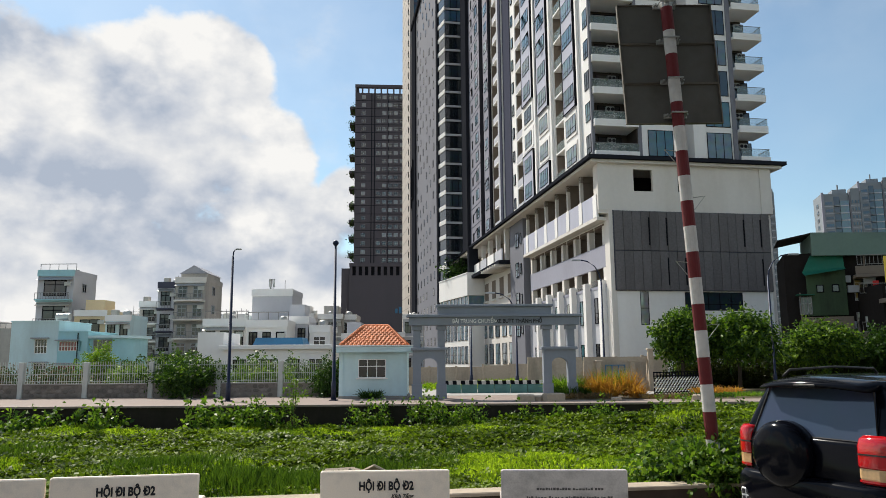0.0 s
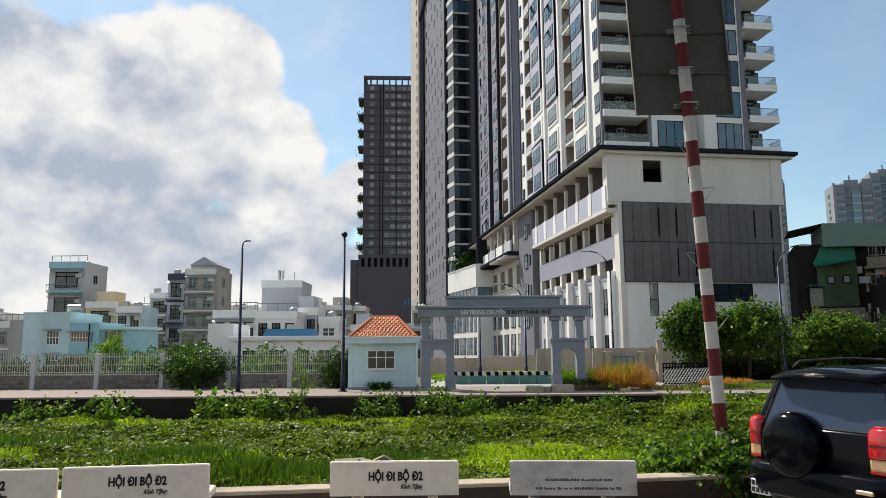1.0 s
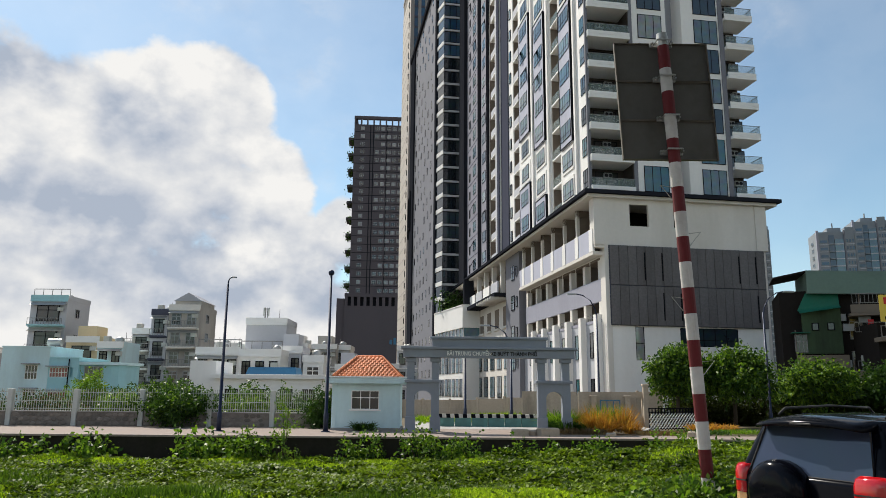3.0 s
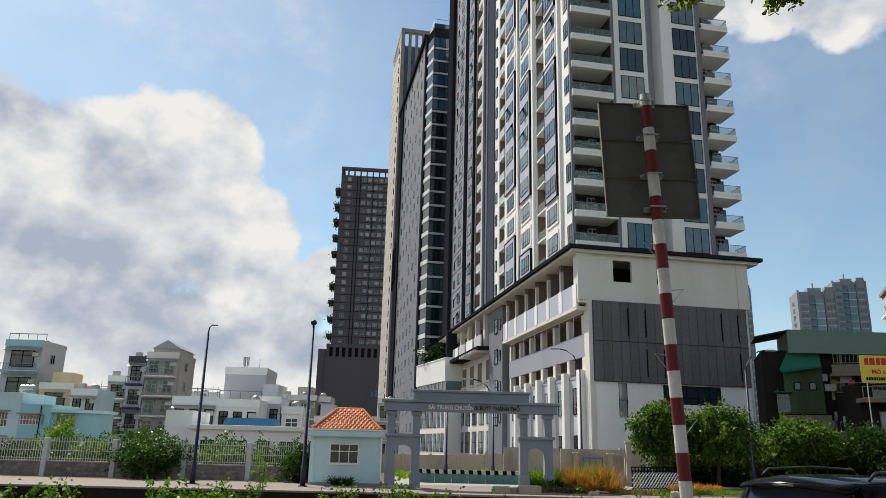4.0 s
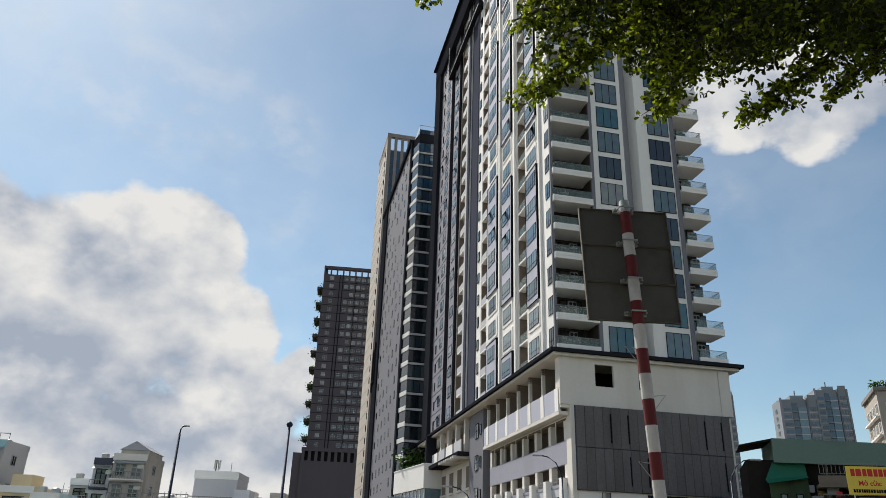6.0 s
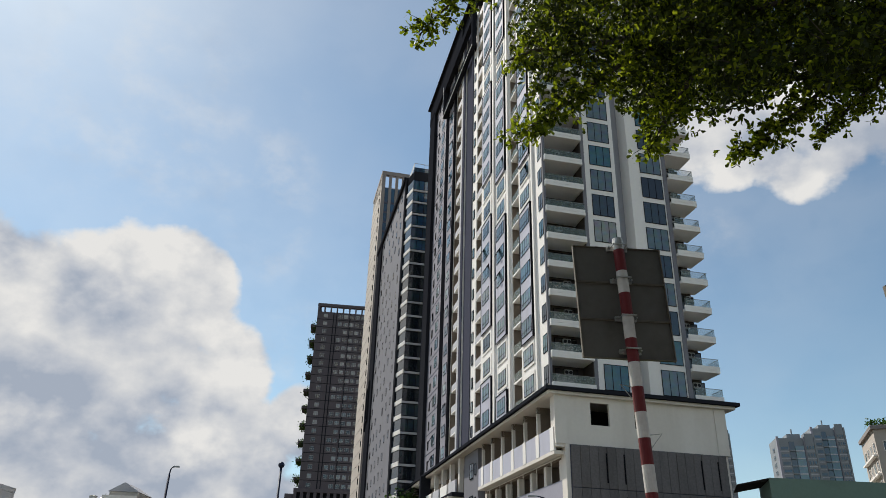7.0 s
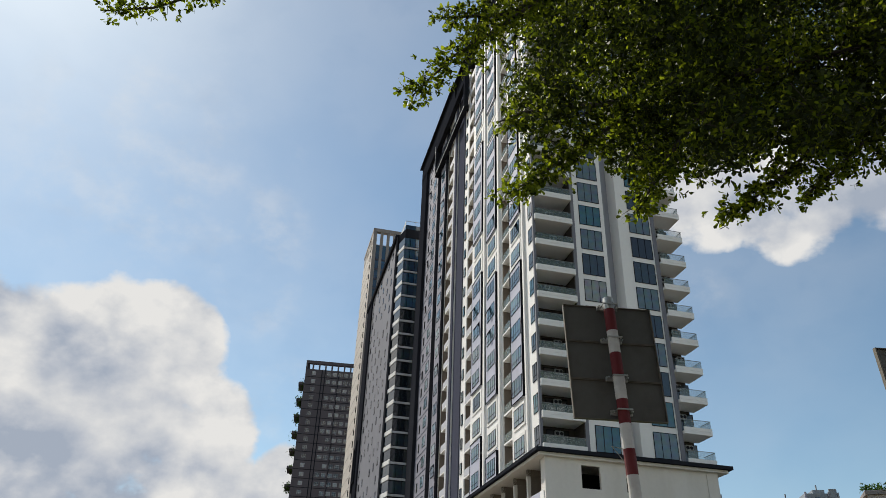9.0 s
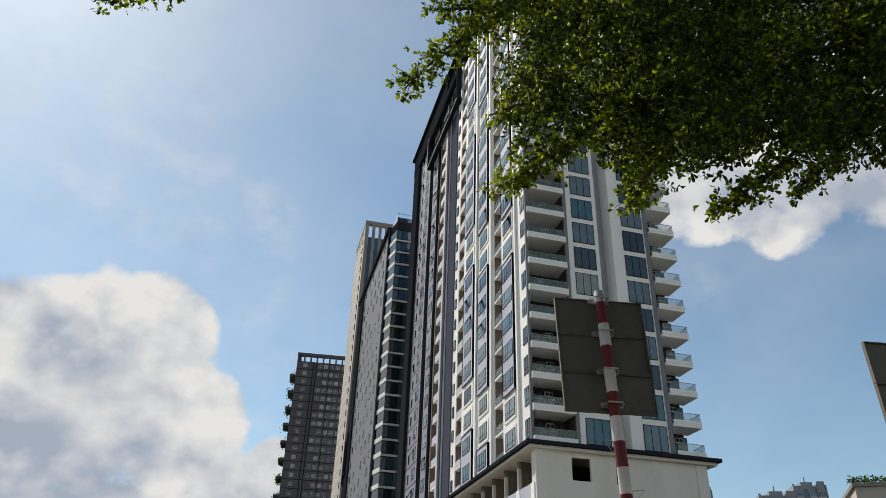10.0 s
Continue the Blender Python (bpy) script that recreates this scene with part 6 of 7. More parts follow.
town_house(-53.0, -48.3, 95, 6.2, 13.4, 4, "pale_grey_paint", "narrow blue-grey house with green-trimmed open balconies", 1, True, "frame", True, "cyan_paint")
town_house(-40.6, -37.6, 88, 5, 7.0, 3, "pale_cyan_paint", "small pale house with a roof tank", 2, False, "tank")
town_house(-46.4, -42.4, 92, 5, 7.9, 3, "yellow_paint", "low yellowish house beside the grey one", 1, False, "stair")
town_house(-39.5, -36.9, 95, 6, 9.2, 4, "grey_wall", "grey brown narrow house with small balconies", 1, True, "")
town_house(-36.8, -34.7, 94, 7, 11.6, 4, "pale_grey_paint", "slim grey house with dark balconies", 1, True, "tank", False, "slate_paint")
town_house(-34.6, -30.7, 94, 7, 12.2, 5, "grey_wall", "tall concrete house with a gabled attic and tiled roof terrace", 2, True, "gable", True, "cream_paint")
town_house(-30.0, -26.2, 92, 5, 4.6, 2, "cream_paint", "low pale house with a canopy", 2, False, "frame")
town_house(-26.2, -21.5, 80, 5, 6.0, 2, "white_paint", "white two-storey house with a flat roof", 3, False, "frame")
town_house(-22.0, -17.4, 84, 6, 9.6, 3, "pale_grey_paint", "plain pale grey house block with a telephone mast", 2, False, "", False, plain=True)
town_house(-20.4, -16.2, 76, 4, 5.6, 2, "white_paint", "white house with small dark windows below the mast", 3, False, "frame")
town_house(-17.5, -14.8, 80, 5, 6.2, 2, "pale_grey_paint", "pale house with a louvred roof", 2, False, "stair", True)
town_house(-14.6, -12.4, 80, 5, 5.2, 2, "white_paint", "small plain white house with a roof tank", 1, False, "tank")
town_house(-12.2, -9.4, 88, 5, 4.6, 2, "pale_grey_paint", "low grey house behind the walls", 2, False, "stair")
town_house(-62.0, -56.5, 92, 5, 6.6, 2, "cream_paint", "low cream house with a rusty roof edge", 2, False, "tank")
town_house(-56.2, -53.3, 90, 5, 5.4, 2, "grey_wall", "low grey house with dark windows", 2, False, "frame")
rnd_h = random.Random(21)
for k in range(16):
    hx = -60 + k * 3.6 + rnd_h.uniform(-0.6, 0.6)
    wd = rnd_h.uniform(3.0, 4.4)
    st = rnd_h.choice((2, 2, 3, 3))
    town_house(hx, hx + wd, 112 + rnd_h.uniform(0, 8), 6, st * 2.9, st, rnd_h.choice(("white_paint", "cream_paint", "pale_grey_paint", "grey_wall", "pale_cyan_paint")), "pale rendered town house in the dense quarter", rnd_h.choice((1, 2)), rnd_h.random() < 0.4, rnd_h.choice(("tank", "stair", "frame", "")), True)
mast = thing("roof_mast", "slim steel telephone mast with antennas", "antenna", (-20.3, 86, 9.54))
for k in range(3):
    part("leg", Shape().tube([(0.25 * math.cos(k * 2.1), 0.25 * math.sin(k * 2.1), 0), (0.1 * math.cos(k * 2.1), 0.1 * math.sin(k * 2.1), 2.0)], 0.04, 5), "steel_rail", mast)
    part("antenna", Shape().slab(-0.1 + 0.3 * math.cos(k * 2.1), 0.1 + 0.3 * math.cos(k * 2.1), 0.3 * math.sin(k * 2.1) - 0.06, 0.3 * math.sin(k * 2.1) + 0.06, 1.0, 2.0, 0.02), "fence_white", mast)


def school():
    h = thing("cyan_building", "two-storey pale cyan building with a round wing", "building", (-38.3, 65, -0.06))
    part("front_wall", Shape().wall([0, 2.15, 3.25, 4.2], [0, 0.9, 1.95, 2.8, 4.05, 5.6], {(1, 1), (1, 3)}, 0, 0.25), "pale_cyan_paint", h)
    part("block", Shape().box(0.0, 4.2, 0.25, 6, 0, 5.59), "pale_cyan_paint", h)
    part("coping", Shape().slab(-0.06, 4.26, -0.06, 6.05, 5.6, 5.7, 0.02), "pale_cyan_paint", h)
    part("front_wall", Shape().wall([4.2, 4.3, 5.9, 6.1, 6.35, 6.8], [0, 0.9, 1.8, 3.0, 3.85, 4.65], {(1, 1), (1, 3), (3, 3)}, 0.02, 0.25), "cyan_paint", h)
    part("block", Shape().box(4.202, 6.8, 0.25, 6, 0, 4.64), "cyan_paint", h)
    part("coping", Shape().slab(4.26, 6.86, -0.04, 6.05, 4.65, 4.75, 0.02), "cyan_paint", h)
    part("side_block", Shape().box(-3.4, -0.002, 3.6, 8, 0, 5.2), "grey_wall", h)
    for x, w, z, hh, bars in ((2.7, 1.1, 2.8, 1.25, 3), (2.7, 1.1, 0.9, 1.05, 3), (5.1, 1.6, 3.0, 0.85, 5), (5.1, 1.6, 0.9, 0.9, 5)):
        put_window(window_meshes(w, hh, bars, 0.5, frame="white_paint", glass="curtain_glass" if bars == 5 else "house_glass", depth=0.12, bar=0.05), h, (x, 0.14, z))
        part("awning", Shape().slab(x - w / 2 - 0.2, x + w / 2 + 0.2, -0.4, -0.002, z + hh + 0.05, z + hh + 0.15, 0.02), "lamp_grey", h)
    part("drain_pipe", Shape().tube([(5.98, -0.06, 0.2), (5.98, -0.06, 4.6)], 0.05, 6), "dark_frame", h)
    # round wing
    plan = [(6.8, 0.4)] + [(8.9 + 2.1 * math.cos(a), 2.5 + 2.1 * math.sin(a)) for a in np.linspace(-math.pi / 2, math.pi / 2, 12)] + [(6.8, 4.6)]
    part("wing", Shape().prism(plan, 0, 4.1), "cyan_paint", h)
    plan2 = [(6.75, 0.1)] + [(8.9 + 2.45 * math.cos(a), 2.5 + 2.45 * math.sin(a)) for a in np.linspace(-math.pi / 2, math.pi / 2, 12)] + [(6.75, 4.9)]
    part("wing_roof", Shape().prism(plan2, 4.1, 4.35), "pale_cyan_paint", h)
    put_window(window_meshes(1.6, 1.1, 3, None, frame="lamp_grey", glass="house_glass", depth=0.12, bar=0.06), h, (8.0, 0.396, 2.9))
    tank = Shape().tube([(2.4, 3.0, 6.2), (3.6, 3.0, 6.2)], 0.35, 12).box(2.6, 2.7, 2.9, 3.1, 5.59, 5.9).box(3.3, 3.4, 2.9, 3.1, 5.59, 5.9)
    part("roof_tank", tank, "galvanised", h, "steel roof water tank", smooth=False)


school()


def long_hall():
    h = thing("long_hall", "low white hall with a blue roof lantern", "building", (-18.0, 60, -0.06))
    part("wall", Shape().box(0, 8.6, 0, 8, 0, 2.95), "white_paint", h)
    part("roof", Shape().slab(-0.25, 8.9, -0.35, 8.3, 2.95, 3.3, 0.03), "white_paint", h)
    part("lantern", Shape().add([(1.9, 2.0, 3.3), (6.2, 2.0, 3.3), (6.0, 2.3, 3.95), (2.1, 2.3, 3.95), (1.9, 5, 3.3), (6.2, 5, 3.3), (6.0, 4.7, 3.95), (2.1, 4.7, 3.95)], [(0, 1, 2, 3), (7, 6, 5, 4), (0, 4, 5, 1), (1, 5, 6, 2), (2, 6, 7, 3), (3, 7, 4, 0)]), "blue_roof", h, "blue sheet metal roof lantern")
    for x in (1.4, 3.6, 5.8, 7.6):
        put_window(window_meshes(1.2, 1.1, 1, None, frame="white_paint", glass="house_glass", depth=0.1, bar=0.06), h, (x, -0.004, 1.1))
    part("side_block", Shape().box(-2.4, -0.26, 1.0, 6, 0, 4.4), "white_paint", h)


long_hall()

# ---------------------------------------------------------------- old shop houses beside the tower
def shop_houses():
    h = thing("shop_house", "dark run-down shop house with green sheet cladding", "house", (27.4, 58.2, -0.06), -20, "old shop houses")
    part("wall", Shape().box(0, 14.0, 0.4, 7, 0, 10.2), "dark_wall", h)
    part("roof", Shape().add([(2.0, -0.5, 9.9), (14.2, -0.5, 9.4), (14.2, -0.5, 11.0), (2.0, -0.5, 11.75), (2.0, 7, 10.2), (14.2, 7, 9.9), (14.2, 7, 11.4), (2.0, 7, 12.1)], [(0, 1, 2, 3), (7, 6, 5, 4), (0, 4, 5, 1), (1, 5, 6, 2), (2, 6, 7, 3), (3, 7, 4, 0)]), "pale_green_roof", h, "pale green sheet metal roof edge")
    part("side_roof", Shape().add([(-0.4, -0.3, 11.3), (2.0, -0.3, 11.75), (2.0, 6, 12.0), (-0.2, 6, 11.6), (-0.4, -0.3, 11.2), (2.0, -0.3, 11.6), (2.0, 6, 11.9), (-0.2, 6, 11.5)], [(0, 1, 2, 3), (7, 6, 5, 4), (0, 4, 5, 1), (1, 5, 6, 2), (2, 6, 7, 3), (3, 7, 4, 0)]), "dark_wall", h)
    part("green_tarpaulin", Shape().add([(1.2, -0.3, 8.6), (4.2, -0.3, 8.9), (4.2, 0.1, 10.0), (1.9, 0.1, 10.0), (1.3, -0.9, 8.3), (4.2, -0.8, 8.7)], [(4, 5, 1, 0), (0, 1, 2, 3)]), "green_sheet", h, "green tarpaulin awning")
    part("green_wall", Shape().box(1.5, 4.25, -0.1, 0.398, 5.2, 8.7), "old_green_wall", h, "faded green rendered wall")
    for x in (2.4, 3.5):
        put_window(window_meshes(0.5, 0.6, 0, None, frame="dark_frame", glass="house_glass", depth=0.1), h, (x, -0.104, 7.0))
    part("lower_wall", Shape().box(1.0, 4.6, -0.05, 0.398, 3.0, 5.1), "brown_recess_shade", h)
    part("brick_front", Shape().box(8.6, 14.0, -0.25, 0.398, 5.0, 10.0), "parapet_shade_brown", h, "dark brown brick wall")
    part("white_frame", Shape().tube([(8.9, -0.34, 5.2), (8.9, -0.34, 7.8), (11.2, -0.34, 7.8), (11.2, -0.34, 5.2)], 0.06, 6), "fence_white", h, "white painted steel frame")
    part("mossy_ledge", Shape().slab(8.6, 14.0, -1.0, -0.252, 4.7, 5.15, 0.04), "old_green_wall", h, "mossy concrete ledge")
    for k, z in enumerate((3.0, 5.9, 8.0)):
        part("balcony", Shape().slab(4.8 + (k % 2), 9.6, -1.2, 0.398, z, z + 0.25, 0.03), "brown_recess_shade", h)
        part("balcony_front", Shape().slab(4.8 + (k % 2), 9.6, -1.2, -1.1, z + 0.25, z + 0.85, 0.02), "brown_recess_shade", h)
    part("balcony_frame", Shape().tube([(7.2, -1.15, 6.7), (7.2, -1.15, 8.4), (9.4, -1.15, 8.4), (9.4, -1.15, 6.7)], 0.05, 6), "fence_white", h)
    for x in (5.6, 8.2):
        for z in (0.5, 3.4, 6.3):
            put_window(window_meshes(1.5, 2.0, 1, 0.7, frame="steel_rail", glass="house_glass", depth=0.1), h, (x, 0.396, z))
    rnd = random.Random(14)
    for q in range(9):
        part("air_conditioner", Shape().slab(0, 0.8, -0.35, 0, 0, 0.55, 0.03), "lamp_grey" if q % 3 else "brown_recess_shade", h, at=(rnd.uniform(0.8, 12.5), -0.1 if q % 2 else 0.39, rnd.uniform(2.5, 9.0)))
    for q in range(7):
        x = rnd.uniform(0.6, 13)
        part("drain_pipe", Shape().tube([(x, -0.14, 0.2), (x, -0.14, rnd.uniform(6, 9.8))], 0.05, 6), rnd.choice(("steel_rail", "brown_recess_shade", "old_green_wall")), h)
    for q, (x, z, w) in enumerate(((10.2, 7.0, 2.0), (12.4, 6.6, 1.6), (10.6, 3.6, 1.8), (12.6, 3.4, 1.6), (1.6, 2.0, 1.2), (1.3, 5.3, 0.9))):
        put_window(window_meshes(w, 1.4, 2, 0.6, frame="steel_rail", glass="house_glass", depth=0.1, bar=0.07), h, (x, 0.396 if z > 3 and x > 5 else -0.104, z))
        part("window_awning", Shape().slab(x - w / 2 - 0.2, x + w / 2 + 0.2, -0.75, 0.39, z + 1.5, z + 1.56, 0.01), rnd.choice(("galvanised", "brown_recess_shade", "green_sheet")), h)
    for z in (3.4, 6.3, 8.5):
        xs = [4.95 + 0.28 * i + d for i in range(17) for d in (0, 0.03)]
        part("railing", Shape().wall(xs, [z + 0.45, z + 0.49, z + 1.15, z + 1.2], {(i, 1) for i in range(1, len(xs) - 1, 2)}, -1.18, -1.14), "steel_rail", h)
    for q in range(6):
        part("hanging_cloth", Shape().slab(5.2 + q * 0.7, 5.6 + q * 0.7, -1.02, -1.0, 6.9 if q % 2 else 4.2, 7.7 if q % 2 else 5.0, 0.005), ("fence_white", "banner_red", "blue_roof", "grey_wall")[q % 4], h)
    k = thing("shop_house", "dark narrow shop house with a yellow banner on its balcony", "house", (31.6, 52, -0.06), -8, "old shop houses")
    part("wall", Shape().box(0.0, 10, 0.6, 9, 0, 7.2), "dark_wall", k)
    part("balcony", Shape().slab(-0.3, 10, -0.6, 0.598, 5.8, 6.1, 0.03), "brown_recess_shade", k)
    xs = [-0.25, -0.2]
    for q in range(30):
        xs += [0.1 + q * 0.32, 0.14 + q * 0.32]
    part("railing", Shape().wall(xs, [6.1, 6.15, 6.85, 6.92], {(i, 1) for i in range(1, len(xs) - 1, 2)}, -0.55, -0.5), "steel_rail", k)
    part("white_shutter", Shape().box(1.2, 4.5, 0.4, 0.598, 2.2, 5.2), "lamp_grey", k, "pale grey roller shutter")
    for x in (2.0, 6.0):
        put_window(window_meshes(2.2, 0.9, 1, None, frame="steel_rail", glass="house_glass", depth=0.1), k, (x, 0.596, 6.2))
    ban = thing("banner", "yellow cloth banner with red and dark lettering", "banner", (30.35, 49.9, 6.95), -8)
    part("cloth", Shape().slab(0, 4.6, 0, 0.03, 0, 1.85, 0.01), "banner_yellow", ban)
    part("post", Shape().tube([(0.35, 0.06, -7.0), (0.35, 0.06, 1.8)], 0.04, 6), "fence_white", ban)
    part("post", Shape().tube([(4.2, 0.06, -7.0), (4.2, 0.06, 1.8)], 0.04, 6), "fence_white", ban)
    rnd = random.Random(8)
    for n, (z, hh, col) in enumerate(((1.2, 0.48, "banner_red"), (0.14, 0.22, "dark_frame"))):
        x = 0.3
        while x < 4.2:
            dx = hh * rnd.uniform(0.5, 0.75)
            part("word_bar", Shape().box(x, x + dx, -0.006, -0.001, z, z + hh), col, ban)
            x += dx * 1.25
    words("Mở cửa:", 0.45, "banner_red", ban, (0.7, -0.003, 0.6), 0, 0.01, align="LEFT")


shop_houses()

# ---------------------------------------------------------------- plants
def leaf_crown(name, parent, clumps, density, mats, size, shares=None):
    """A crown of clumps (x, y, z, radius): leaves gather in the clump's shell, thinner towards the outside."""
    C = np.array(clumps, float)
    per = 12
    n = np.maximum(3, (density * C[:, 3] ** 2 / per)).astype(int)
    idx = np.repeat(np.arange(len(C)), n)
    d = RNG.normal(size=(len(idx), 3))
    d /= np.linalg.norm(d, axis=1, keepdims=True)
    r = C[idx, 3] * RNG.uniform(0.1, 1.0, len(idx)) ** 0.55
    root = C[idx, :3] + d * r[:, None] * np.array((1, 1, 0.8))
    way = d * 0.6 + RNG.normal(size=d.shape) * 0.6
    way[:, 2] -= 0.2
    way /= np.linalg.norm(way, axis=1, keepdims=True)
    k = np.tile(np.arange(per), len(idx))
    root, way = np.repeat(root, per, 0), np.repeat(way, per, 0)
    base = root + way * (k * size * 0.33)[:, None] + RNG.normal(size=root.shape) * size * 0.25
    along = way * 0.5 + RNG.normal(size=way.shape) * 0.7
    which = None if len(mats) == 1 else (RNG.random(len(base)) < (shares or 0.3)).astype(int)
    ln = RNG.uniform(0.7, 1.3, len(base)) * size
    me = leaf_mesh(name, mats, base, along, RNG.normal(size=base.shape), ln, ln * 0.55, which)
    ob = new(name, me)
    ob.parent = parent
    return ob


def round_tree(x, y, height, spread, mats, seed, label, trunk_h=1.5, density=420, size=0.2, share=None):
    t = thing("tree", label, "tree", (x, y, -0.06), 0, "trees on the far bank")
    rnd = random.Random(seed)
    part("trunk", Shape().tube([(0, 0, 0), (0.06, 0.02, trunk_h * 0.6), (0.0, 0, trunk_h), (0.1, 0, height * 0.55)], [0.14, 0.11, 0.09, 0.04], 8), "bark", t, smooth=True)
    clumps = []
    for k in range(26):
        a, q = rnd.uniform(0, 2 * math.pi), math.sqrt(rnd.random())
        zz = rnd.uniform(trunk_h * 0.9, height)
        lim = spread * math.sqrt(max(0.05, 1 - ((zz - height * 0.52) / (height * 0.55)) ** 2))
        px, py = lim * q * math.cos(a), lim * q * math.sin(a) * 0.8
        clumps.append((px, py, zz - 0.25, rnd.uniform(0.45, 0.8)))
        if k % 3 == 0:
            part("limb", Shape().tube([(0, 0, trunk_h * 0.8), (px * 0.5, py * 0.5, (trunk_h + zz) / 2), (px, py, zz - 0.2)], [0.06, 0.04, 0.015], 6), "bark", t)
    leaf_crown("crown", t, clumps, density, mats, size, share)
    return t


round_tree(15.0, 46.6, 4.5, 1.15, ["bush_leaf", "dark_leaf"], 1, "round dense green tree before the white podium", 2.7, density=1500, size=0.23, share=0.55)
round_tree(18.5, 46.4, 4.5, 2.3, ["bush_leaf", "dark_leaf"], 2, "broad leafy green tree with a short trunk", 2.7, density=1500, size=0.23, share=0.5)
round_tree(24.4, 48.0, 3.9, 2.0, ["bush_leaf", "dark_leaf"], 3, "yellowish green tree in the shade of the shop houses", 2.3, density=1300, size=0.22, share=0.4)
round_tree(28.6, 47.4, 3.5, 2.1, ["dark_leaf"], 4, "dark green tree before the shop houses", 1.6, density=1300, size=0.22)
round_tree(-14.3, 41.7, 1.75, 1.9, ["dark_leaf", "bush_leaf"], 5, "dark green shrub climbing over the fence", 1.4, 1500, 0.17, 0.12)
round_tree(-17.0, 47.0, 2.3, 1.2, ["dark_leaf", "bush_leaf"], 6, "bright green young tree behind the fence", 0.8, 420, 0.2)
round_tree(-11.6, 46.0, 2.1, 1.4, ["dark_leaf", "bush_leaf"], 7, "green shrub behind the fence", 0.5, 420, 0.2)
round_tree(-8.8, 45.0, 1.9, 1.1, ["dark_leaf", "bush_leaf"], 8, "green shrub near the guard house", 0.4, 420, 0.18)
round_tree(-6.15, 40.9, 2.1, 0.5, ["dark_leaf"], 9, "dark creeper on the last fence post", 0.4, 420, 0.15)
round_tree(-20.0, 48.0, 1.9, 1.0, ["dark_leaf", "bush_leaf"], 10, "small green tree beside the cyan building", 0.6, 380, 0.2)
roof_shrub = round_tree(2.8, 137.5, 3.4, 1.9, ["dark_leaf"], 12, "dark leafy roof garden trees on the terrace", 0.6, 260, 0.55)
roof_shrub.location.z = 16.6
round_tree(-28.0, 60.0, 3.0, 1.6, ["bush_leaf"], 13, "green tree in the yard of the cyan building", 0.8, 380, 0.22)


for k, (x, y, hh) in enumerate(((-31.5, 43.2, 1.3), (-29.0, 44.0, 1.6), (-26.0, 43.4, 1.4), (-23.6, 44.4, 1.7), (-21.4, 43.2, 1.3), (-18.4, 43.6, 1.6), (-11.4, 43.0, 1.7), (-9.9, 43.6, 1.5))):
    round_tree(x, y, hh, 1.1, ["dark_leaf", "dead_leaf"] if k < 5 else ["bush_leaf", "dark_leaf"], 50 + k, "loose green shrub behind the white fence", 0.4, 420, 0.16, 0.3)


def tuft(name, x, y, r, n, height, mat, label, kind="stuff", spread=0.45):
    a = RNG.uniform(0, 2 * math.pi, n)
    q = r * np.sqrt(RNG.random(n))
    base = np.stack([x + q * np.cos(a), y + q * np.sin(a) * 0.6, np.full(n, -0.03)], 1)
    along = np.stack([np.cos(a) * spread, np.sin(a) * spread, np.ones(n)], 1) + RNG.normal(size=(n, 3)) * 0.28
    me = leaf_mesh(name, [mat], base, along, RNG.normal(size=(n, 3)), RNG.uniform(0.35, 1.1, n) * height, np.full(n, 0.045 if spread > 0.4 else 0.028), droop=0.3 if spread > 0.4 else 0.12)
    return tagged(new(name, me), label, "plant", kind=kind)


for x, y, r, hh, m in ((8.0, 38.2, 0.3, 1.75, "dry_grass"), (8.5, 37.6, 0.25, 1.1, "dry_grass"), (9.4, 38.2, 0.3, 1.8, "dry_grass"), (9.7, 37.3, 0.3, 0.8, "dry_grass"), (8.75, 38.6, 0.25, 1.9, "bush_leaf")):
    tuft("dry_grass" if m == "dry_grass" else "weeds", x, y, r, 420, hh, m, "clump of orange-brown dry grass" if m == "dry_grass" else "green weeds among dry grass", spread=0.34)
tuft("weeds", 6.7, 39.6, 0.8, 900, 1.7, "bush_leaf", "tall green weeds beside the gate")
tuft("weeds", 6.9, 38.7, 1.1, 1500, 0.95, "dark_leaf", "dark low weeds beside the gate")
tuft("dead_weeds", 7.2, 37.2, 1.2, 500, 0.5, "dead_leaf", "dead brown weeds along the kerb")
tuft("dry_grass", 14.6, 40.0, 1.2, 700, 0.75, "dry_grass", "thin brown dry grass on the bank")
for k in range(9):
    tuft("weeds", 11.0 + k * 2.3, 36.6 + (k % 3) * 0.9, 1.3, 700, 0.4, ("dead_leaf", "dark_leaf", "bush_leaf")[k % 3], "low mixed weeds on the bare bank")
# near-black shrubs fill in for the shade below the crowns
for k, x in enumerate((16.6, 18.8, 21.4, 23.8, 26.2, 28.8)):
    round_tree(x, 49.4 + (k % 2) * 0.5, 1.9, 1.7, ["shaded_leaf"], 30 + k, "undergrowth darkened to stand for the shade of the trees", 0.3, 700, 0.18)
tuft("weeds", -3.8, 38.4, 0.45, 240, 0.8, "dark_leaf", "small weeds at the guard house wall")
tuft("weeds", 1.0, 50.0, 2.5, 1500, 0.8, "grass_blade", "grass along the yard wall")
tuft("weeds", 5.0, 50.5, 2.5, 1800, 1.1, "grass_blade", "grass along the yard wall")


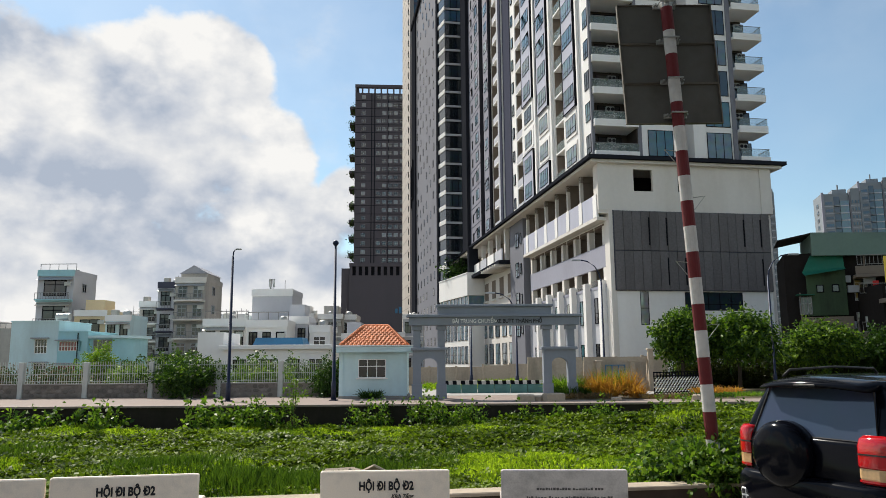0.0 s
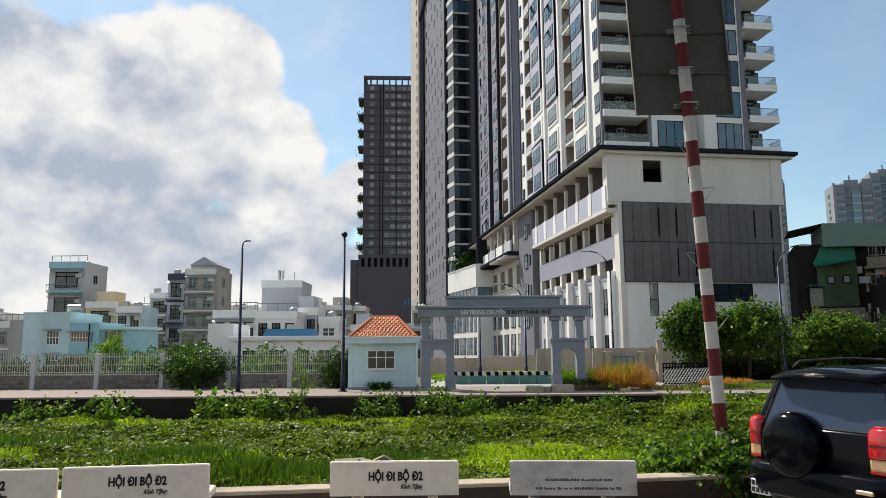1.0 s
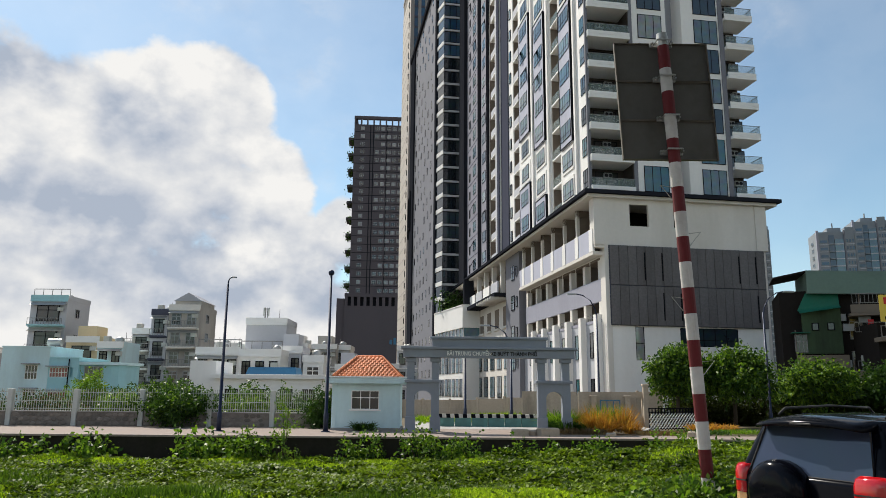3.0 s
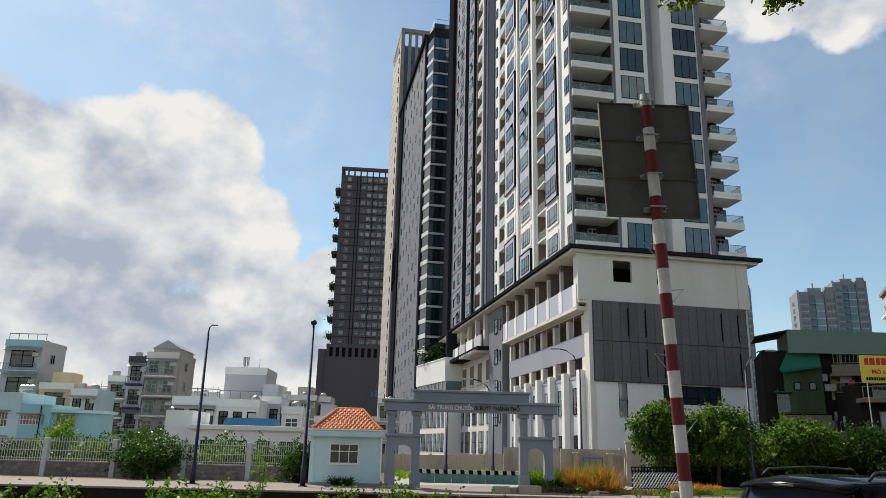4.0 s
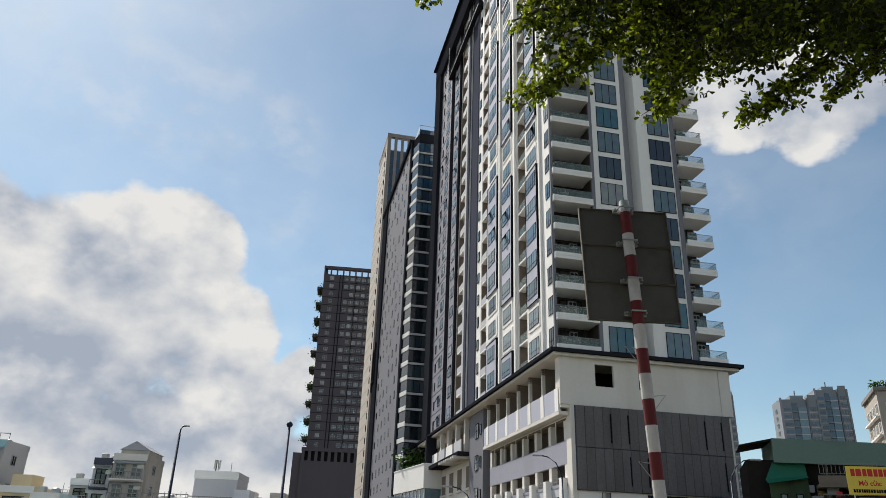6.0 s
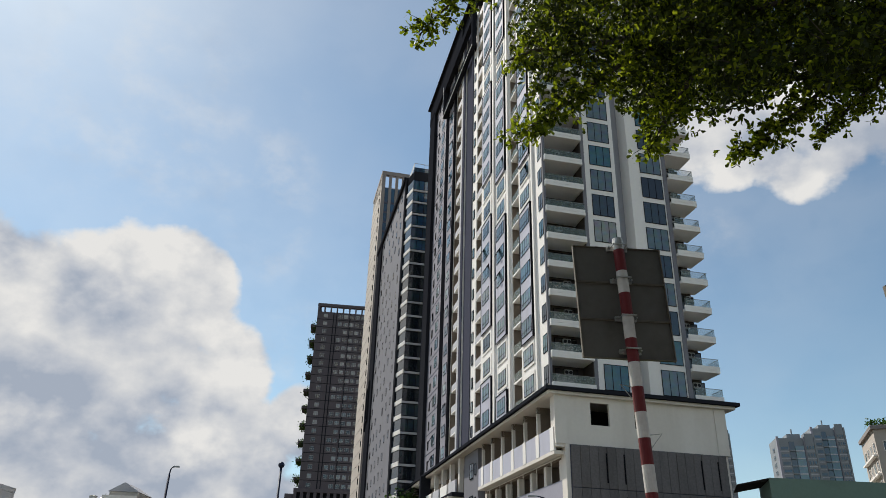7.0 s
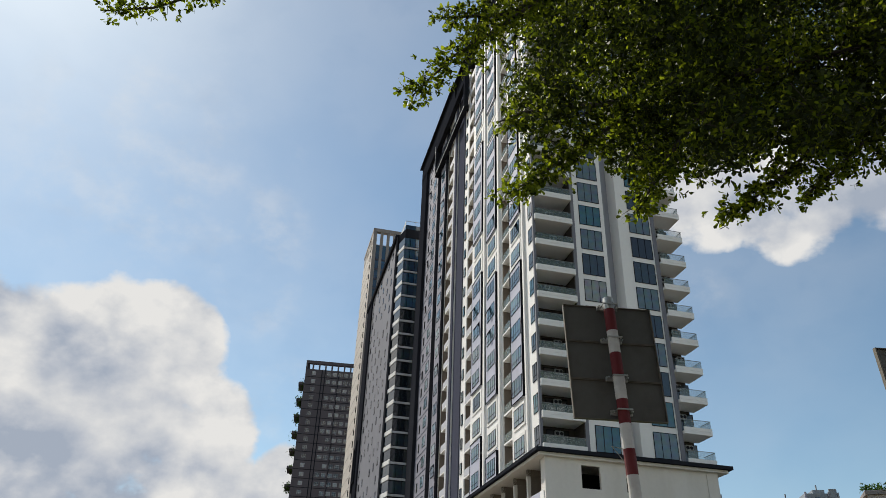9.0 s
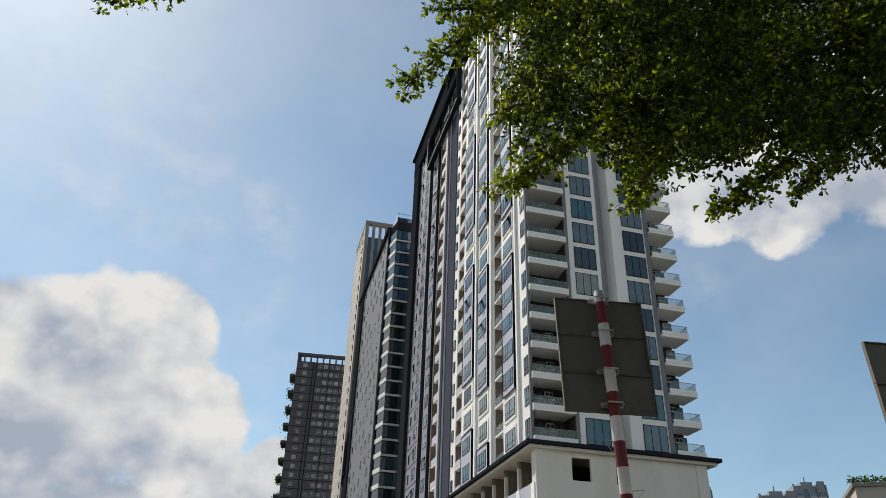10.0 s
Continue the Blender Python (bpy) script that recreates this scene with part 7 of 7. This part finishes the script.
def canal_plants():
    """The plant mat that fills the canal: hyacinth leaves, grass islands and weeds at the walls."""
    # carpet below the leaves, near-black green so the gaps read as shadow
    xs, ys = np.arange(-46, 47, 0.5), np.arange(10.1, 33.61, 0.5)
    gx, gy = np.meshgrid(xs, ys)
    z = level(gx.ravel(), gy.ravel()) - 0.12
    s = Shape()
    w = len(xs)
    s.add(np.stack([gx.ravel(), gy.ravel(), z], 1), [(j * w + i, j * w + i + 1, (j + 1) * w + i + 1, (j + 1) * w + i) for j in range(len(ys) - 1) for i in range(w - 1)])
    me = s.mesh("plant_mat", "mat_shadow_green", True)
    tagged(new("plant_mat", me), "dense green floating plant mat that fills the canal, darkened for shadow in its gaps", "plants", kind="stuff")

    spots = []
    # more leaves where the camera stands nearer
    for n, y0, y1 in ((12000, 10.15, 16.4), (190000, 16.4, 24.5), (170000, 24.5, 33.5)):
        half = 6 + 0.68 * y1
        x = RNG.uniform(-half, half, n)
        y = RNG.uniform(y0, y1, n)
        spots.append(np.stack([x, y], 1))
    p = np.concatenate(spots)
    grass = grassy(p[:, 0], p[:, 1])
    grass = np.clip((grass - 0.38) / 0.4, 0.02, 0.97)
    g = RNG.random(len(p)) < grass
    z = level(p[:, 0], p[:, 1])
    # hyacinth: broad leaves in rosettes with dark gaps between
    per = 11
    q = p[~g][::per]
    m = len(q)
    tall = RNG.uniform(-0.08, 0.13, m)
    q, zq, tall = np.repeat(q, per, 0), np.repeat(z[~g][::per], per), np.repeat(tall, per)
    n = len(q)
    a = RNG.uniform(0, 2 * math.pi, n)
    r = RNG.uniform(0.02, 0.17, n)
    far = 0.75 + 0.35 * (q[:, 1] - 10) / 24
    base = np.stack([q[:, 0] + r * np.cos(a), q[:, 1] + r * np.sin(a), zq + tall - 0.1 + 0.3 * r + RNG.uniform(0, 0.06, n)], 1)
    along = np.stack([np.cos(a) * 0.9 + RNG.normal(0, 0.3, n), np.sin(a) * 0.9 + RNG.normal(0, 0.3, n), RNG.uniform(0.25, 0.9, n)], 1)
    side = np.stack([-np.sin(a), np.cos(a), RNG.normal(0, 0.35, n)], 1)
    me = leaf_mesh("water_hyacinth", ["hyacinth_leaf"], base, along, side, RNG.uniform(0.12, 0.22, n) * far, RNG.uniform(0.09, 0.15, n) * far)
    tagged(new("water_hyacinth", me), "glossy dark green water hyacinth leaves on the canal", "plants", kind="stuff")
    q = p[g]
    n = len(q)
    base = np.stack([q[:, 0], q[:, 1], z[g] - 0.1], 1)
    along = np.stack([RNG.normal(0, 0.35, n), RNG.normal(0, 0.35, n), np.ones(n)], 1)
    me = leaf_mesh("grass", ["grass_blade"], base, along, RNG.normal(size=(n, 3)), RNG.uniform(0.13, 0.34, n), RNG.uniform(0.02, 0.045, n), droop=0.35)
    tagged(new("grass", me), "bright green reed grass islands in the canal", "plants", kind="stuff")
    # taller dark reeds among the hyacinth
    q = []
    for cx, cy, rx, ry, n in ((-4.2, 18.6, 2.6, 1.5, 5200), (-7.5, 20.5, 1.6, 1.2, 1800), (-1.5, 21.5, 1.6, 1.0, 1500), (8.5, 25.0, 2.2, 1.2, 1500), (-15.0, 24.0, 3.0, 1.4, 2600)):
        q.append(np.stack([RNG.normal(cx, rx * 0.5, n), RNG.normal(cy, ry * 0.5, n)], 1))
    q = np.concatenate(q)
    n = len(q)
    base = np.stack([q[:, 0], q[:, 1], level(q[:, 0], q[:, 1]) - 0.1], 1)
    along = np.stack([RNG.normal(0, 0.25, n), RNG.normal(0, 0.25, n), np.ones(n)], 1)
    me = leaf_mesh("reeds", ["reed_blade"], base, along, RNG.normal(size=(n, 3)), RNG.uniform(0.25, 0.6, n), RNG.uniform(0.02, 0.04, n), droop=0.2)
    tagged(new("reeds", me), "darker upright reeds among the water hyacinth", "plants", kind="stuff")


def level(x, y):
    x, y = np.asarray(x, float), np.asarray(y, float)
    wave = 0.10 * np.sin(x * 0.7 + 1.3 * np.sin(y * 0.45)) + 0.08 * np.sin(y * 0.9 + 0.6 * x) + 0.05 * np.sin(2.3 * x - 1.7 * y)
    rise = np.clip((y - 25.5) / 7, 0, 1) * (0.5 * np.clip((x - 0.5) / 3, 0, 1) + 0.42 * np.clip((x - 9.2 + 0.4 * np.sin(y * 2.1)) / 1.6, 0, 1))
    return -1.15 + wave + rise + 0.22 * grassy(x, y)


def grassy(x, y):
    """Share of grass: bands and islands."""
    x, y = np.asarray(x, float), np.asarray(y, float)
    island = lambda cx, cy, rx, ry: np.exp(-(((x - cx) / rx) ** 2 + ((y - cy) / ry) ** 2))
    f = 1.1 * island(3.2, 20.6, 4.6, 2.7) + 0.4 * island(-4.6, 17.4, 1.8, 1.3) + 0.9 * island(-13, 31.6, 8, 1.5) + 0.6 * island(13, 30.5, 8, 3.6) + 0.7 * island(-3, 31.5, 5, 1.3) + 0.35 * island(9, 26.5, 3.5, 1.3)
    f += 0.75 * island(-6.0, 20, 3.6, 2.6) + 0.6 * island(-13, 22, 3.0, 2.0) + 0.7 * island(1.5, 29.5, 4.0, 1.0) + 0.25 * island(10, 21, 3, 2.5) + 0.3 * np.sin(x * 1.3 + y) * np.sin(y * 1.1 - x * 0.4)
    return np.clip(f, 0.1, 0.97)


material("mat_shadow_green", (0.018, 0.032, 0.007), 0.8, 0.4, 7, 1.2, 0.6, dirt=(0.015, 0.03, 0.008), dirt_amount=0.7)
canal_plants()


def wall_shrub(x, y, r, h, mats, label, density=1300, size=0.12):
    t = thing("shrub", label, "shrub", (x, y, -1.5), 0, "shrubs along the canal walls")
    rnd = random.Random(int(x * 7 + y))
    clumps = []
    for k in range(14):
        a = rnd.uniform(0, 6.28)
        flat = 0.3 if y < 12 else 0.5
        q = r * math.sqrt(rnd.random())
        zz = rnd.uniform(0.3 if y > 12 else 1.3, h)
        clumps.append((q * math.cos(a), q * math.sin(a) * flat, zz - (0.2 if y > 12 else 0.0), rnd.uniform(0.22, 0.42)))
        part("stem", Shape().tube([(q * 0.3 * math.cos(a), 0, 0), (q * math.cos(a), q * math.sin(a) * flat, zz)], [0.02, 0.008], 5), "bark", t)
    leaf_crown("foliage", t, clumps, density, mats, size)


for x, y, r, h in ((-18.3, 32.6, 1.5, 1.2), (-15.8, 32.8, 1.4, 1.3), (-9.9, 32.7, 1.4, 1.3), (-7.9, 32.6, 0.8, 1.5), (-3.2, 33.0, 0.9, 1.6), (-0.7, 32.8, 1.0, 1.7), (1.2, 32.7, 1.0, 1.6), (4.0, 33.0, 0.8, 1.35), (5.6, 33.1, 0.9, 1.3), (7.4, 33.1, 0.8, 1.4), (9.8, 33.0, 0.6, 1.4), (11.4, 32.9, 1.0, 1.6), (13.0, 32.6, 1.8, 1.5), (15.5, 32.5, 1.5, 1.5)):
    wall_shrub(x, y, r, h, ["bush_leaf", "dark_leaf"], "leafy green shrub growing at the canal wall", 900, 0.17 if x > -9 else 0.24)
wall_shrub(-6.6, 32.5, 0.5, 2.9, ["bush_leaf"], "tall thin green weed at the canal wall", 500)
wall_shrub(3.85, 10.6, 0.6, 2.05, ["dark_leaf", "bush_leaf"], "dense leafy shrub round the foot of the banded post", 6500, 0.1)
wall_shrub(3.72, 10.2, 0.3, 1.9, ["bush_leaf", "dark_leaf"], "leafy green shrub before the banded post", 5000, 0.09)
wall_shrub(3.25, 10.6, 0.4, 1.9, ["bush_leaf", "dark_leaf"], "leafy green shrub beside the banded post", 4500, 0.1)
wall_shrub(4.3, 10.55, 0.5, 1.9, ["dark_leaf"], "dark leafy shrub beside the banded post", 4500, 0.1)
wall_shrub(5.0, 12.6, 0.9, 1.8, ["dark_leaf", "bush_leaf"], "dark leafy shrub behind the landing", 1000, 0.13)
for k, (x, y, a) in enumerate(((-2.65, 19.5, 20), (-2.1, 19.3, 75), (-1.8, 19.4, 130))):
    r = thing("rubble_slab", "grey broken concrete slab lying in the plants", "rubble", (x, y, -1.15), a, "broken slabs")
    o = Shape().slab(-0.4, 0.4, -0.3, 0.3, 0, 0.07, 0.02)
    sl = part("slab", o, "old_concrete", r)
    sl.matrix_basis = pose(0, 0, 0.13 + 0.03 * k, 30, 10 * k, 0)


# ---------------------------------------------------------------- the tree over the street
def rosettes(name, parent, points, ways, size, mats, share):
    """Small leaves in whorls of six at the ends of twiglets."""
    per = 6
    points, ways = np.asarray(points, float), np.asarray(ways, float)
    ways = ways / (np.linalg.norm(ways, axis=1, keepdims=True) + 1e-9)
    n = len(points)
    base = np.repeat(points, per, 0) + RNG.normal(size=(n * per, 3)) * size * 0.18
    along = np.repeat(ways, per, 0) * 0.55 + RNG.normal(size=(n * per, 3)) * 0.75
    ln = RNG.uniform(0.65, 1.25, n * per) * size
    which = (RNG.random(n * per) < share).astype(int)
    me = round_leaf_mesh(name, mats, base, along, RNG.normal(size=base.shape), ln, which)
    ob = new(name, me)
    ob.parent = parent
    return ob


def street_tree():
    t = thing("street_tree", "large street tree with small glossy leaves and drooping boughs", "tree", (7.6, 2.2, 0))
    o = Vector((7.6, 2.2, 0))
    rnd = random.Random(11)
    part("trunk", Shape().tube([(0, 0, 0), (0.05, 0.05, 1.2), (-0.1, 0.1, 3.0), (-0.3, 0.3, 5.0), (-0.5, 0.6, 7.0)], [0.34, 0.27, 0.22, 0.18, 0.12], 12), "bark", t, smooth=True)
    # drooping boughs: points from the trunk outwards, then spread at the start and at the tip, and whorls for each metre
    boughs = [
        ([(7.2, 2.6, 6.2), (5.2, 4.6, 8.6), (3.0, 5.3, 9.3), (1.5, 5.5, 8.7), (0.8, 5.5, 7.95), (0.4, 5.5, 7.55), (0.0, 5.5, 6.95)], 0.4, 0.13, 160),
        ([(1.5, 5.5, 8.7), (1.0, 5.6, 8.35), (0.5, 5.5, 8.15), (0.25, 5.5, 8.1)], 0.22, 0.1, 150),
        ([(7.1, 2.7, 5.8), (5.2, 4.6, 7.6), (3.2, 5.6, 7.6), (2.2, 5.6, 7.0), (1.6, 5.5, 6.42), (1.2, 5.5, 6.05), (0.93, 5.5, 5.84)], 0.4, 0.1, 190),
        ([(2.2, 5.6, 7.2), (1.5, 5.5, 6.95), (1.1, 5.5, 6.85), (0.86, 5.5, 6.7)], 0.2, 0.09, 110),
        ([(3.2, 5.6, 7.4), (2.7, 5.6, 6.7), (2.35, 5.5, 6.1), (2.15, 5.5, 5.74)], 0.3, 0.1, 150),
        ([(7.1, 2.8, 5.8), (5.6, 4.6, 7.2), (4.3, 5.5, 6.9), (3.7, 5.5, 6.35), (3.3, 5.5, 6.0), (2.98, 5.5, 5.78)], 0.3, 0.1, 170),
        ([(5.6, 4.6, 7.2), (4.7, 5.6, 6.9), (4.2, 5.5, 6.4), (3.85, 5.5, 6.1)], 0.25, 0.1, 150),
        ([(7.1, 2.8, 6.2), (6.2, 4.6, 7.4), (5.4, 5.6, 7.2), (4.8, 5.5, 6.55)], 0.3, 0.12, 150),
        ([(7.1, 2.8, 7.0), (6.4, 2.0, 9.4), (4.6, 2.6, 10.6), (1.5, 3.6, 10.3), (-1.2, 4.8, 9.1), (-2.2, 5.5, 8.2), (-2.75, 5.5, 7.86), (-3.2, 5.5, 7.76)], 0.35, 0.1, 90),
        ([(7.1, 2.8, 7.0), (8.6, 3.4, 8.6), (9.6, 4.4, 9.0)], 0.7, 0.4, 150),
        ([(7.1, 2.6, 7.0), (8.4, 0.6, 8.8), (9.2, -1.0, 9.2)], 0.7, 0.4, 150),
        ([(7.1, 2.8, 7.0), (6.4, 5.4, 9.8), (5.0, 7.8, 11.2), (2.6, 9.0, 11.6)], 0.6, 0.4, 90),
        ([(6.4, 5.4, 9.8), (5.6, 7.0, 9.6), (4.4, 8.0, 9.2)], 0.5, 0.3, 90),
    ]
    points, ways = [], []
    twigs = Shape()
    for path, wide, tip, many in boughs:
        path = [Vector(q) - o for q in path]
        part("bough", Shape().tube(path, [0.034 * (1 - 0.9 * i / (len(path) - 1)) + 0.004 for i in range(len(path))], 7), "bark", t, smooth=True)
        lengths = [(b - a).length for a, b in zip(path, path[1:])]
        whole = sum(lengths)
        run = 0.0
        for a, b, ln in zip(path, path[1:], lengths):
            for q in range(int(many * ln)):
                f = rnd.random()
                far = (run + f * ln) / whole
                if far < 0.35:
                    continue
                c = a.lerp(b, f)
                r = wide + (tip - wide) * far ** 1.5
                off = Vector((rnd.gauss(0, 1), rnd.gauss(0, 1), rnd.gauss(-0.15, 0.8))) * r * 0.6
                points.append(c + off)
                ways.append(off.normalized() + Vector((0, 0, -0.3)) + (b - a).normalized() * 0.5)
                if q % 7 == 0:
                    twigs.tube([c, c + off * 0.5 + Vector((0, 0, 0.02)), c + off], [0.006, 0.004, 0.002], 4)
            run += ln
    rosettes("foliage", t, points, ways, 0.062, ["canopy_leaf", "shaded_leaf"], 0.2)

    # the body of the crown: clumps above the drooping edge, and deeper layers behind it
    def edge(x):
        return float(np.interp(x, (1.2, 1.5, 1.8, 2.0, 2.3, 2.6, 3.0, 3.4, 3.8, 4.3, 4.8, 6.5), (6.3, 6.35, 6.5, 6.45, 6.3, 6.3, 6.42, 6.55, 6.75, 6.9, 7.0, 7.2)))

    clumps = []
    for depth, x0, step, r0, gaps in ((5.5, 1.45, 0.42, 0.32, 0.3), (6.5, 2.0, 0.46, 0.34, 0.36), (7.6, 2.1, 0.5, 0.38, 0.4), (8.6, 2.3, 0.6, 0.44, 0.4), (4.7, 3.0, 0.5, 0.32, 0.5)):
        x = x0
        while x < 6.6:
            z = edge(x) + 0.22
            while z < 9.4:
                if rnd.random() > gaps:
                    k = depth / 5.5
                    jx, jz = rnd.uniform(-0.16, 0.16), rnd.uniform(-0.16, 0.16)
                    clumps.append(((x + jx) * k, depth + rnd.uniform(-0.35, 0.35), 1.95 + (z + jz - 1.95) * k, r0 * rnd.uniform(0.75, 1.2)))
                z += step
            x += step
    # high clumps towards the sun, added to shade the right of the crown
    for k in range(26):
        clumps.append((rnd.uniform(1.9, 6.0), rnd.uniform(7.8, 9.8), rnd.uniform(10.4, 12.4), rnd.uniform(0.55, 0.85)))
    clumps += [(x, y, z, r) for x, y, z, r in ((0.9, 5.4, 8.6, 0.3), (1.0, 5.5, 9.1, 0.4), (0.2, 5.0, 9.3, 0.45), (-0.8, 4.9, 9.3, 0.4), (1.8, 4.0, 10.2, 0.8), (4.6, 3.2, 10.4, 1.0), (6.3, 2.4, 9.6, 1.0), (8.8, 3.6, 8.8, 0.9), (8.6, 0.6, 9.0, 1.0), (7.2, 4.6, 8.6, 0.9))]
    points, ways = [], []
    for n, (x, y, z, r) in enumerate(clumps):
        c = Vector((x, y, z)) - o
        for q in range(int(720 * r * r)):
            d = Vector((rnd.gauss(0, 1), rnd.gauss(0, 1), rnd.gauss(0, 1))).normalized()
            off = d * r * rnd.random() ** 0.5
            points.append(c + off)
            ways.append(d + Vector((0, 0, -0.25)))
            if q % 24 == 0:
                twigs.tube([c, c + off * 0.5 + Vector((0, 0, 0.03)), c + off], [0.008, 0.005, 0.002], 4)
    tagged(part("twigs", twigs, "bark", t), kind="stuff")
    # mostly the dark copy here, so the inner crown reads as shaded
    rosettes("crown", t, points, ways, 0.07, ["canopy_leaf", "shaded_leaf"], 0.72)


street_tree()
